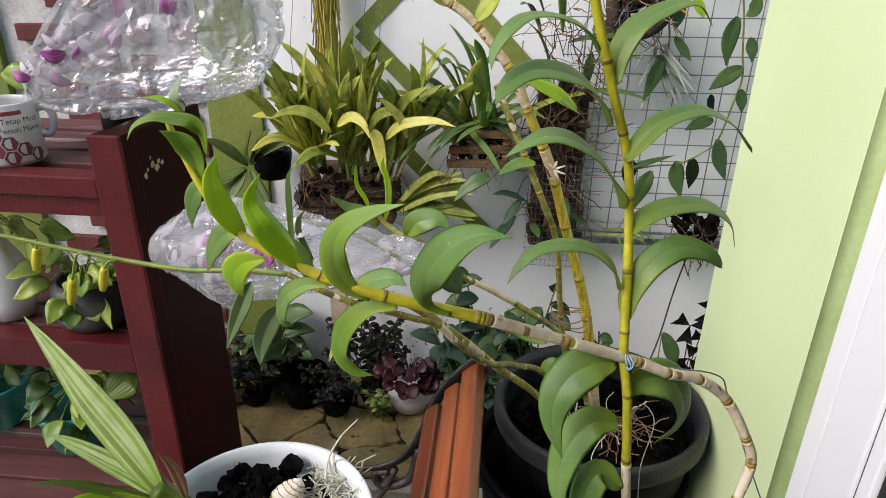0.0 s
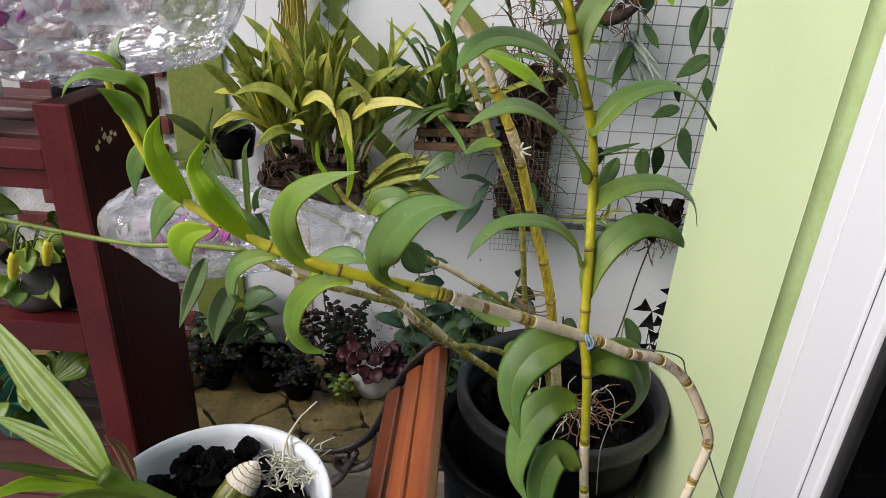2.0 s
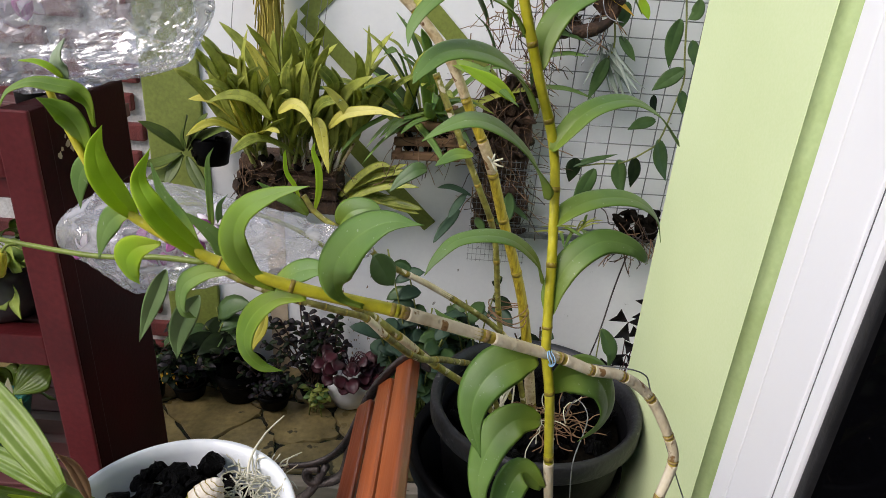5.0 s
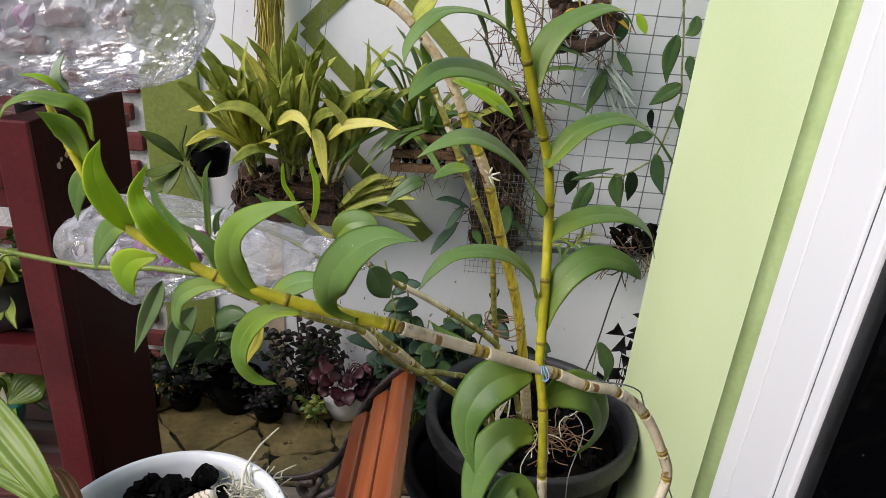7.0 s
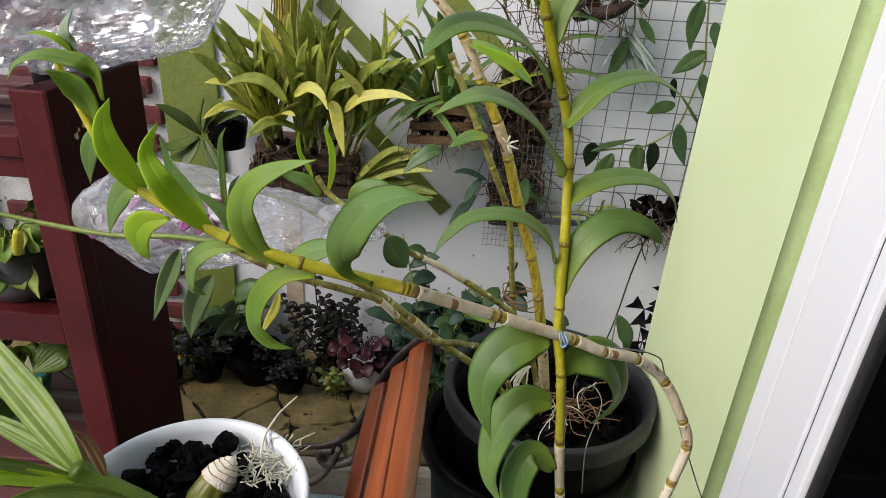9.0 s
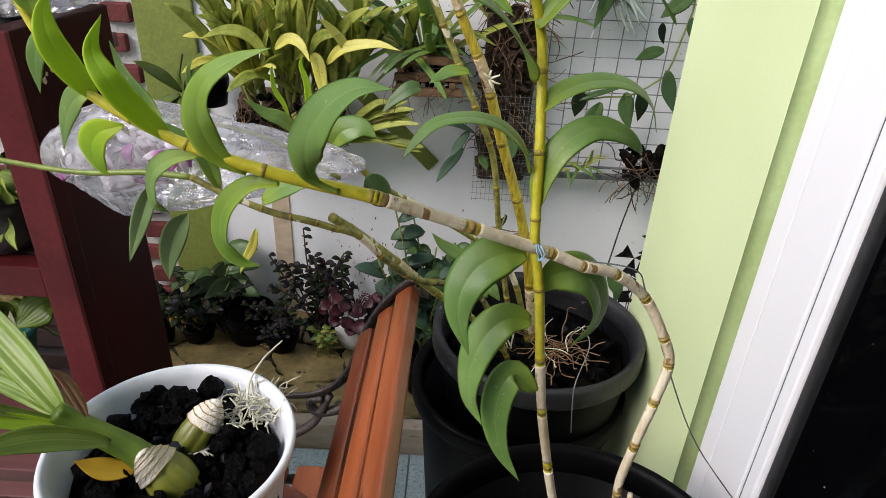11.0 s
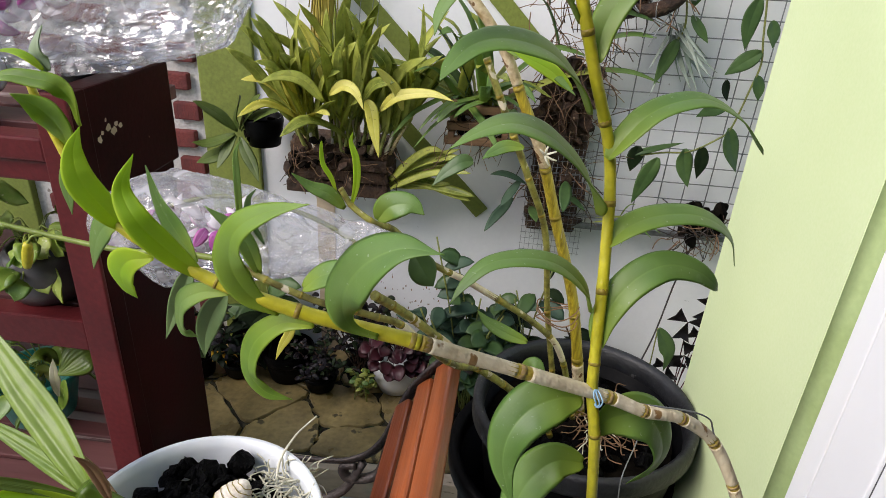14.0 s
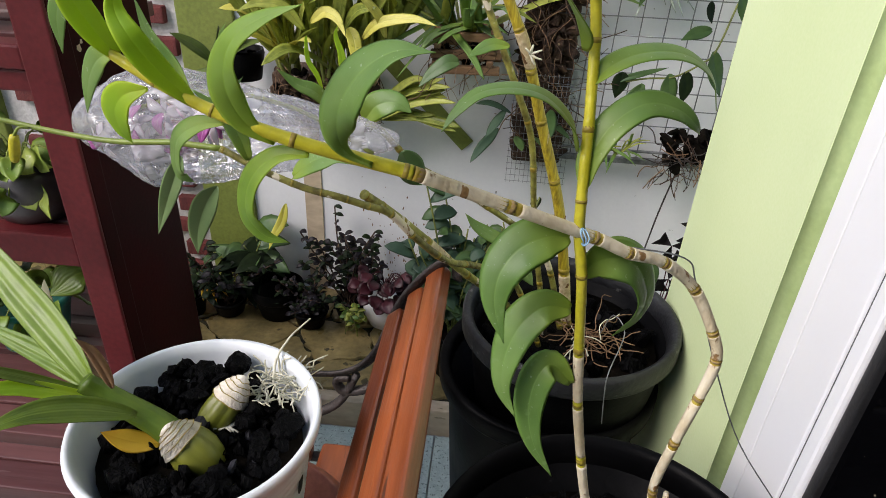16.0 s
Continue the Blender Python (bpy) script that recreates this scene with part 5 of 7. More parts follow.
_r = random.Random(4)
for k in range(85):
    c = Vector((-0.025 + _r.uniform(-0.03, 0.028), 0.585 + _r.uniform(-0.03, 0.03), 0.682))
    d = Vector((_r.uniform(-1, 1), _r.uniform(-1, 1), _r.uniform(-0.1, 0.9))).normalized()
    p = [c, c + d * 0.008, c + d * 0.016 + Vector((_r.uniform(-0.004, 0.004), _r.uniform(-0.004, 0.004), _r.uniform(-0.003, 0.004))), c + d * _r.uniform(0.02, 0.03) + Vector((_r.uniform(-0.006, 0.006), _r.uniform(-0.006, 0.006), -0.003))]
    part("root", tube(Shape(), spline([v[:] for v in p], 3), lambda s: 0.0011 * (1 - 0.4 * s), 5), ROOT, cut_orchid)
part("root", tube(Shape(), spline([(-0.03, 0.575, 0.675), (-0.033, 0.600, 0.700), (-0.025, 0.625, 0.712), (-0.018, 0.640, 0.715), (-0.008, 0.650, 0.722)], 5), lambda s: 0.0018 * (1 - 0.5 * s), 6), ROOT, cut_orchid, "long pale root tip")
for k in range(7):
    p = [(-0.062 + _r.uniform(-0.006, 0.01), 0.563, 0.695), (-0.055 + _r.uniform(-0.01, 0.01), 0.55, 0.68), (-0.06 + _r.uniform(-0.02, 0.015), 0.535, 0.674), (-0.065 + _r.uniform(-0.03, 0.02), 0.52, 0.676)]
    part("root", tube(Shape(), spline(p, 4), 0.0011, 5), ROOT, cut_orchid)
for a, z in ((-0.15, 0.640), (-0.30, 0.595), (0.15, 0.665), (-0.1, 0.56)):
    r = 0.078 + (z - 0.485) * 0.142 + 0.0006
    hole = Shape()
    vs = [(W_C[0] + r * math.cos(a + 0.065 * math.cos(q)), W_C[1] + r * math.sin(a + 0.065 * math.cos(q)), z + 0.009 * math.sin(q) + 0.006 * math.cos(q)) for q in [i * 0.5236 for i in range(12)]]
    part("slot", hole.add(vs, [tuple(range(12))]), RUBBER, white_pot, "dark leaf-shaped air slot")


# ---- plants on the garden wall ----
def tuft(parent, c, n, length, width, mats, seed, lean=(8, 60), jitter=(0.05, 0.02, 0.01), droop=0.35, form="strap", az=(180, 360), fold=0.3, res=4):
    """Leaves that rise from a base and arch over."""
    rnd = random.Random(seed)
    for k in range(n):
        a, q, L = radians(rnd.uniform(*az)), radians(rnd.uniform(*lean)), length * rnd.uniform(0.65, 1.1)
        out = Vector((math.cos(a), math.sin(a), 0))
        d = out * math.sin(q) + Vector((0, 0, math.cos(q)))
        p0 = Vector(c) + Vector((rnd.uniform(-1, 1) * jitter[0], rnd.uniform(-1, 1) * jitter[1], rnd.uniform(-1, 1) * jitter[2]))
        dr = droop * rnd.uniform(0.2, 1.3)
        pts = [p0, p0 + d * L * 0.36, p0 + d * L * 0.70 + out * L * 0.05 - Vector((0, 0, L * 0.08 * dr)), p0 + d * L * 0.98 + out * L * 0.14 - Vector((0, 0, L * 0.45 * dr))]
        face = Vector((0, -0.55, 0.3)) - out * math.cos(q) * 0.6 + Vector((rnd.uniform(-0.5, 0.5), 0, math.sin(q)))
        leaf(parent, [p[:] for p in pts], width * rnd.uniform(0.75, 1.2), mats[int(rnd.random() * len(mats))], form=form, fold=fold, face=face, res=res)


def bark_lumps(parent, x0, x1, y0, y1, z0, z1, n, size, seed, material=None, name="bark"):
    rnd = random.Random(seed)
    for k in range(n):
        part(name, lump(Shape(), (rnd.uniform(x0, x1), rnd.uniform(y0, y1), rnd.uniform(z0, z1)), (size * rnd.uniform(0.6, 1.4), size * rnd.uniform(0.5, 1), size * rnd.uniform(0.4, 0.9)), rnd), material or BARK, parent)


def hair_roots(parent, x0, x1, y0, y1, z0, z1, n, length, seed, mats, r=0.0012, name="root"):
    rnd = random.Random(seed)
    for k in range(n):
        p = [Vector((rnd.uniform(x0, x1), rnd.uniform(y0, y1), rnd.uniform(z0, z1)))]
        d = Vector((rnd.uniform(-0.7, 0.7), rnd.uniform(-0.5, 0.1), rnd.uniform(-1.2, 0.2)))
        for j in range(4):
            d += Vector((rnd.uniform(-0.6, 0.6), rnd.uniform(-0.3, 0.3), rnd.uniform(-0.5, 0.4)))
            q = p[-1] + d.normalized() * length / 4
            q.y = min(q.y, WALL_Y - 0.004)
            p.append(q)
        part(name, tube(Shape(), spline([v[:] for v in p], 3), r * rnd.uniform(0.6, 1.3), 5), mats[k % len(mats)], parent)


mounted = thing("mounted_orchid", (-0.26, 1.74, 0.66), "clump of olive leaved orchid on a bark block on the wall", "orchid")
for k, z in enumerate((0.60, 0.635, 0.67, 0.70)):
    part("mount_bar", box(Shape(), -0.385 + 0.004 * k, -0.125, 1.605 + 0.01 * (k % 2), 1.742, z - 0.016, z + 0.014, 0.003), BARK, mounted)
bark_lumps(mounted, -0.38, -0.12, 1.59, 1.70, 0.60, 0.715, 46, 0.022, 31)
bark_lumps(mounted, -0.37, -0.13, 1.585, 1.64, 0.66, 0.735, 30, 0.014, 32, SOIL, "moss")
hair_roots(mounted, -0.37, -0.10, 1.575, 1.62, 0.62, 0.73, 110, 0.05, 33, (BROWNROOT, BARK, BARK), 0.0009)
_r = random.Random(34)
for k in range(36):
    # one growth: a short pale stalk that carries two or three leaves
    s = k / 35
    b = Vector((-0.345 + 0.225 * s + _r.uniform(-0.015, 0.015), 1.66 - 0.055 * _r.random(), 0.70))
    fan = (s - 0.42) * 1.35 + _r.uniform(-0.35, 0.35)
    fwd = _r.uniform(-0.05, 0.42)
    d = Vector((math.sin(fan) * 0.8, -fwd, 1.25)).normalized()
    h = _r.uniform(0.055, 0.10)
    top = b + d * h
    part("stalk", tube(Shape(), spline([b[:], (b + d * h * 0.5 + Vector((0, -0.004, 0)))[:], (top + d * 0.02)[:]], 3), lambda q: 0.0062 * (1 - 0.45 * q), 7), (SHEATHOLD, CANEGREEN, CAP)[k % 3] if k % 2 else CANEGREEN, mounted)
    for j in range(2):
        L = _r.uniform(0.20, 0.315) * (1.0 if fwd < 0.25 else 0.75)
        side = Vector((_r.uniform(-0.5, 0.5), -_r.uniform(0.0, 0.35), 0))
        e = (d + side * 0.8).normalized()
        dr = _r.uniform(0.0, 0.22) if fwd < 0.25 else _r.uniform(0.1, 0.4)
        pts = [top, top + e * L * 0.35, top + e * L * 0.72 + Vector((0, 0, -L * 0.10 * dr)), top + (e + side * 0.25) * L + Vector((0, 0, -L * 0.5 * dr))]
        for p in pts:
            p.y = min(p.y, WALL_Y - 0.012)
        leaf(mounted, [p[:] for p in pts], _r.uniform(0.023, 0.035), LEAFYELLOW if _r.random() < 0.06 else LEAFOLIVE, form="strap", fold=0.28, face=(_r.uniform(-0.8, 0.8), -0.7, _r.uniform(0.2, 1.0)))
for k in range(13):
    # the lower growth beside the block, its leaves lying out to the open side
    a = radians(_r.uniform(-8, 62))
    b = Vector((-0.115 + _r.uniform(-0.015, 0.015), 1.63 + _r.uniform(-0.02, 0.02), 0.615 + _r.uniform(-0.01, 0.02)))
    d = Vector((math.cos(a), -0.25, math.sin(a)))
    L = _r.uniform(0.14, 0.24)
    leaf(mounted, [b[:], (b + d * L * 0.4 + Vector((0, 0, 0.01)))[:], (b + d * L * 0.75)[:], (b + d * L + Vector((0, 0, -0.03 * _r.random())))[:]], _r.uniform(0.018, 0.026), LEAFOLIVE, form="strap", fold=0.3)
tuft(mounted, (-0.25, 1.60, 0.755), 11, 0.21, 0.036, (LEAFOLIVE, LEAFOLIVE, LEAFYELLOW), 46, lean=(20, 62), jitter=(0.10, 0.01, 0.02), droop=0.5, az=(190, 350))
for pts, w, m, f in (
        ([(-0.246, 1.540, 0.856), (-0.209, 1.520, 0.884), (-0.176, 1.500, 0.876), (-0.153, 1.480, 0.842)], 0.027, LEAFYELLOW, (0.1, -0.8, 0.55)),
        ([(-0.161, 1.540, 0.850), (-0.145, 1.520, 0.832), (-0.132, 1.500, 0.784), (-0.118, 1.480, 0.736)], 0.030, LEAFYELLOW, (0.1, -0.8, 0.55)),
        ([(-0.129, 1.540, 0.828), (-0.087, 1.520, 0.869), (-0.012, 1.500, 0.886), (0.044, 1.480, 0.878)], 0.026, LEAFYELLOW, (0.1, -0.8, 0.55)),
        ([(-0.262, 1.540, 0.839), (-0.301, 1.520, 0.888), (-0.346, 1.500, 0.898), (-0.390, 1.480, 0.881)], 0.029, LEAFOLIVE, (0.1, -0.8, 0.55)),
        ([(-0.115, 1.540, 0.913), (-0.117, 1.520, 0.941), (-0.134, 1.500, 0.967), (-0.132, 1.480, 0.982)], 0.0319, LEAFOLIVE, (0.1, -0.8, 0.55)),
        ([(-0.077, 1.540, 0.833), (-0.088, 1.520, 0.882), (-0.117, 1.500, 0.920), (-0.131, 1.480, 0.935)], 0.0207, LEAFYELLOW, (0.1, -0.8, 0.55))):
    orchid_leaf(mounted, pts, w, m, f, label="yellow old leaf" if m is LEAFYELLOW else "")

pendant = thing("fern_pole", (-0.30, 1.70, 1.0), "hanging yellowish fibrous tree fern pole", "fern pole")
part("core", tube(Shape(), spline([(-0.300, 1.70, 0.92), (-0.298, 1.70, 1.15), (-0.296, 1.70, 1.45)], 5), lambda s: 0.026 + 0.004 * math.sin(12 * s), 14), PENDANT, pendant)
for k in range(70):
    a = _r.uniform(3.0, 6.4)
    x, y = -0.30 + 0.028 * math.cos(a), 1.70 + 0.028 * math.sin(a)
    z = _r.uniform(1.0, 1.4)
    part("fibre", tube(Shape(), spline([(x, y, z), (x + _r.uniform(-0.006, 0.006), y - 0.003, z - 0.06), (x + _r.uniform(-0.012, 0.012), y - 0.004, z - _r.uniform(0.1, 0.16))], 3), 0.0016, 5), PENDANT, pendant)

basket = thing("hanging_basket", (0.10, 1.66, 0.75), "wooden slat orchid basket with green strap leaves", "orchid basket")
_r = random.Random(50)
for k, z in enumerate((0.762, 0.797, 0.836)):
    for y in (1.592, 1.722):
        m = Matrix.Translation((0.100 + _r.uniform(-0.008, 0.008), y + 0.004 * k, z)) @ Matrix.Rotation(_r.uniform(-0.05, 0.05), 4, "Y")
        part("slat", box(Shape(), -0.083, 0.083, -0.009, 0.009, -0.010, 0.010, 0.0035, m), OLDWOOD, basket)
    for x in (0.032, 0.162):
        m = Matrix.Translation((x + _r.uniform(-0.004, 0.004), 1.657, z + 0.017)) @ Matrix.Rotation(_r.uniform(-0.05, 0.05), 4, "X")
        part("slat", box(Shape(), -0.008, 0.008, -0.078, 0.078, -0.007, 0.007, 0.003, m), OLDWOOD, basket)
bark_lumps(basket, 0.04, 0.16, 1.62, 1.70, 0.76, 0.82, 22, 0.02, 51, CHARCOAL, "charcoal")
hair_roots(basket, 0.02, 0.18, 1.58, 1.62, 0.76, 0.84, 40, 0.10, 52, (BROWNROOT, BARK), 0.0009)
tuft(basket, (0.085, 1.65, 0.835), 30, 0.28, 0.024, (LEAF, LEAFOLIVE, LEAFHOYA), 53, lean=(5, 65), jitter=(0.05, 0.02, 0.01), droop=0.6, az=(150, 390))
tuft(basket, (0.07, 1.61, 0.86), 9, 0.15, 0.018, (LEAFDULL, LEAF), 54, lean=(70, 120), jitter=(0.05, 0.01, 0.01), droop=0.7, az=(200, 340))

raft = thing("root_mat", (0.29, 1.72, 0.5), "dark bark slab hung with a tangle of brown roots", "bark slab")
part("slab", box(Shape(), 0.235, 0.365, 1.70, 1.738, 0.50, 0.93, 0.012), BARK, raft)
bark_lumps(raft, 0.23, 0.37, 1.66, 1.70, 0.51, 0.95, 60, 0.03, 61)
hair_roots(raft, 0.22, 0.38, 1.64, 1.68, 0.60, 1.18, 170, 0.11, 62, (BROWNROOT, BARK, BARK, BROWNROOT), 0.0011)
tuft(raft, (0.28, 1.66, 1.02), 7, 0.20, 0.024, (LEAFHOYA, LEAF), 63, lean=(20, 100), jitter=(0.06, 0.02, 0.1), droop=0.5, form="oval")
tuft(raft, (0.26, 1.65, 0.62), 7, 0.10, 0.03, (LEAFHOYA, LEAFROUND), 64, lean=(60, 150), jitter=(0.07, 0.02, 0.05), droop=0.3, form="oval")
for k in range(14):
    part("wire", tube(Shape(), [Vector((0.225 + 0.0115 * k, 1.652, 0.46)), Vector((0.225 + 0.0115 * k, 1.652, 0.75))], 0.0006, 4), WIRE, raft)
for k in range(18):
    part("wire", tube(Shape(), [Vector((0.222, 1.651, 0.465 + 0.0165 * k)), Vector((0.378, 1.651, 0.465 + 0.0165 * k))], 0.0006, 4), WIRE, raft)

mesh = thing("wire_mesh", (0.7, 1.70, 0.53), "grey welded wire mesh panel hung on the wall", "wire mesh")
for k in range(13):
    x = 0.335 + 0.0575 * k
    part("wire", tube(Shape(), [Vector((x - 0.004, 1.702, 0.53)), Vector((x + 0.012, 1.702, 1.6))], 0.0015, 5), WIRE, mesh)
for k in range(25):
    z = 0.535 + 0.0437 * k
    part("wire", tube(Shape(), [Vector((0.29, 1.699, z)), Vector((1.1, 1.699, z + 0.006))], 0.0015, 5), WIRE, mesh)
part("edge", box(Shape(), 0.29, 1.1, 1.694, 1.706, 0.520, 0.534, 0.001), WIRE, mesh)
part("edge", box(Shape(), 0.29, 1.1, 1.694, 1.706, 0.552, 0.556, 0.001), WIRE, mesh)

vine = thing("climbing_vine", (0.65, 1.66, 0.7), "vine with thick oval leaves hanging on the mesh", "vine")
for pts in ([(0.64, 1.652, 1.30), (0.666, 1.652, 1.186), (0.683, 1.652, 1.11), (0.696, 1.652, 1.031), (0.706, 1.652, 0.977), (0.697, 1.652, 0.92), (0.678, 1.652, 0.829), (0.651, 1.652, 0.798), (0.596, 1.652, 0.764), (0.533, 1.652, 0.756), (0.454, 1.652, 0.737)], [(0.49, 1.652, 1.25), (0.502, 1.652, 1.16), (0.522, 1.652, 1.082), (0.526, 1.652, 1.038), (0.517, 1.652, 1.016)], [(0.345, 1.66, 1.2), (0.352, 1.66, 1.1), (0.350, 1.66, 1.026)]):
    part("stem", tube(Shape(), spline(pts, 5), 0.0022, 6), CANEGREEN, vine)
for pts, w, m, f in (
        ([(0.668, 1.652, 1.113), (0.659, 1.647, 1.061), (0.660, 1.642, 1.004)], 0.0385, LEAFHOYA, (0.2, -0.85, 0.4)),
        ([(0.701, 1.652, 1.002), (0.664, 1.647, 0.976), (0.631, 1.642, 0.949)], 0.0367, LEAFHOYA, (0.2, -0.85, 0.4)),
        ([(0.516, 1.652, 1.016), (0.500, 1.647, 0.969), (0.482, 1.642, 0.916)], 0.0329, LEAFHOYA, (0.2, -0.85, 0.4)),
        ([(0.703, 1.652, 0.951), (0.713, 1.647, 0.926), (0.717, 1.642, 0.897)], 0.0286, LEAFHOYA, (0.2, -0.85, 0.4)),
        ([(0.658, 1.652, 0.876), (0.621, 1.647, 0.867), (0.591, 1.642, 0.851)], 0.0286, LEAFHOYA, (0.2, -0.85, 0.4)),
        ([(0.673, 1.652, 0.829), (0.692, 1.647, 0.773), (0.711, 1.642, 0.727)], 0.0424, LEAFHOYA, (0.2, -0.85, 0.4)),
        ([(0.585, 1.652, 0.771), (0.594, 1.647, 0.725), (0.610, 1.642, 0.679)], 0.0422, LEAFHOYA, (0.2, -0.85, 0.4)),
        ([(0.621, 1.652, 0.779), (0.629, 1.647, 0.743), (0.625, 1.642, 0.702)], 0.0380, LEAFDARK, (0.2, -0.85, 0.4)),
        ([(0.529, 1.652, 0.743), (0.506, 1.647, 0.686), (0.485, 1.642, 0.625)], 0.0415, LEAFHOYA, (0.2, -0.85, 0.4)),
        ([(0.60, 1.65, 1.25), (0.585, 1.645, 1.22), (0.57, 1.645, 1.19)], 0.034, LEAFHOYA, (0.2, -0.85, 0.4)),
        ([(0.70, 1.65, 1.26), (0.68, 1.645, 1.235), (0.66, 1.645, 1.21)], 0.034, LEAFHOYA, (0.2, -0.85, 0.4))):
    orchid_leaf(vine, pts, w, m, f, keel=0.12)
for pts, w, m, f in (
        ([(0.478, 1.652, 0.768), (0.473, 1.647, 0.738), (0.467, 1.642, 0.706)], 0.0410, LEAFDARK, (0.2, -0.85, 0.4)),
        ([(0.455, 1.652, 0.742), (0.521, 1.647, 0.768), (0.579, 1.642, 0.788)], 0.0149, LEAFHOYA, (0.2, -0.85, 0.4)),
        ([(0.538, 1.652, 1.143), (0.536, 1.647, 1.112), (0.531, 1.642, 1.081)], 0.0337, LEAFHOYA, (0.2, -0.85, 0.4)),
        ([(0.535, 1.652, 1.066), (0.560, 1.647, 1.039), (0.580, 1.642, 1.013)], 0.0236, LEAFHOYA, (0.2, -0.85, 0.4)),
        ([(0.565, 1.652, 1.152), (0.584, 1.647, 1.127), (0.593, 1.642, 1.108)], 0.0255, LEAFBRIGHT, (0.2, -0.85, 0.4)),
        ([(0.704, 1.652, 1.158), (0.701, 1.647, 1.128), (0.682, 1.642, 1.114)], 0.0309, LEAFHOYA, (0.2, -0.85, 0.4)),
        ([(0.641, 1.652, 0.937), (0.644, 1.647, 0.912), (0.651, 1.642, 0.891)], 0.0211, LEAFDARK, (0.2, -0.85, 0.4)),
        ([(0.704, 1.652, 1.068), (0.714, 1.647, 1.041), (0.717, 1.642, 1.013)], 0.0317, LEAFHOYA, (0.2, -0.85, 0.4)),
        ([(0.350, 1.652, 1.026), (0.346, 1.645, 0.98), (0.342, 1.642, 0.936)], 0.026, LEAFHOYA, (0.2, -0.85, 0.4))):
    orchid_leaf(vine, pts, w, m, f, keel=0.12)

driftwood = thing("hanging_driftwood", (0.44, 1.69, 1.06), "dark hollow driftwood piece with roots and dry leaves", "driftwood")
bark_lumps(driftwood, 0.385, 0.50, 1.63, 1.69, 1.08, 1.17, 16, 0.036, 71)
part("branch", tube(Shape(), spline([(0.38, 1.63, 1.15), (0.395, 1.62, 1.09), (0.44, 1.615, 1.075), (0.50, 1.62, 1.10), (0.515, 1.63, 1.15)], 5), lambda s: 0.013 + 0.004 * math.sin(14 * s), 10), BARK, driftwood, "curved brown branch")
hair_roots(driftwood, 0.38, 0.51, 1.61, 1.64, 1.08, 1.16, 30, 0.1, 72, (IRON, BROWNROOT, WIRE))
tuft(driftwood, (0.45, 1.63, 1.15), 6, 0.10, 0.02, (LEAFORANGE, DRYLEAF, LEAFYELLOW), 73, lean=(30, 140), jitter=(0.04, 0.01, 0.02), form="lance")
air = thing("air_plant", (0.53, 1.68, 1.0), "pale silvery air plant hanging on the mesh", "air plant")
tuft(air, (0.515, 1.675, 1.03), 16, 0.14, 0.012, (LEAFSILVER,), 74, lean=(115, 165), jitter=(0.012, 0.01, 0.02), droop=0.1, form="lance", az=(200, 400))
clump = thing("fibre_clump", (0.65, 1.70, 0.5), "dark fibre clump hung at the foot of the mesh", "fibre clump")
bark_lumps(clump, 0.61, 0.72, 1.64, 1.70, 0.53, 0.62, 26, 0.026, 75, SOIL, "clod")
hair_roots(clump, 0.60, 0.72, 1.62, 1.66, 0.52, 0.63, 50, 0.07, 76, (IRON, BARK, BROWNROOT))
part("wire", tube(Shape(), spline([(0.66, 1.66, 0.52), (0.64, 1.66, 0.40), (0.60, 1.60, 0.26), (0.53, 1.5, 0.16), (0.48, 1.45, 0.12)], 5), 0.0022, 6), IRON, clump, "dark drooping cord")
grassy = thing("small_grass_plant", (0.44, 1.69, 0.55), "small bright grassy plant at the mesh foot", "plant")
tuft(grassy, (0.50, 1.685, 0.56), 14, 0.09, 0.010, (LEAF, LEAFOLIVE), 77, lean=(20, 100), jitter=(0.03, 0.01, 0.01), form="lance")

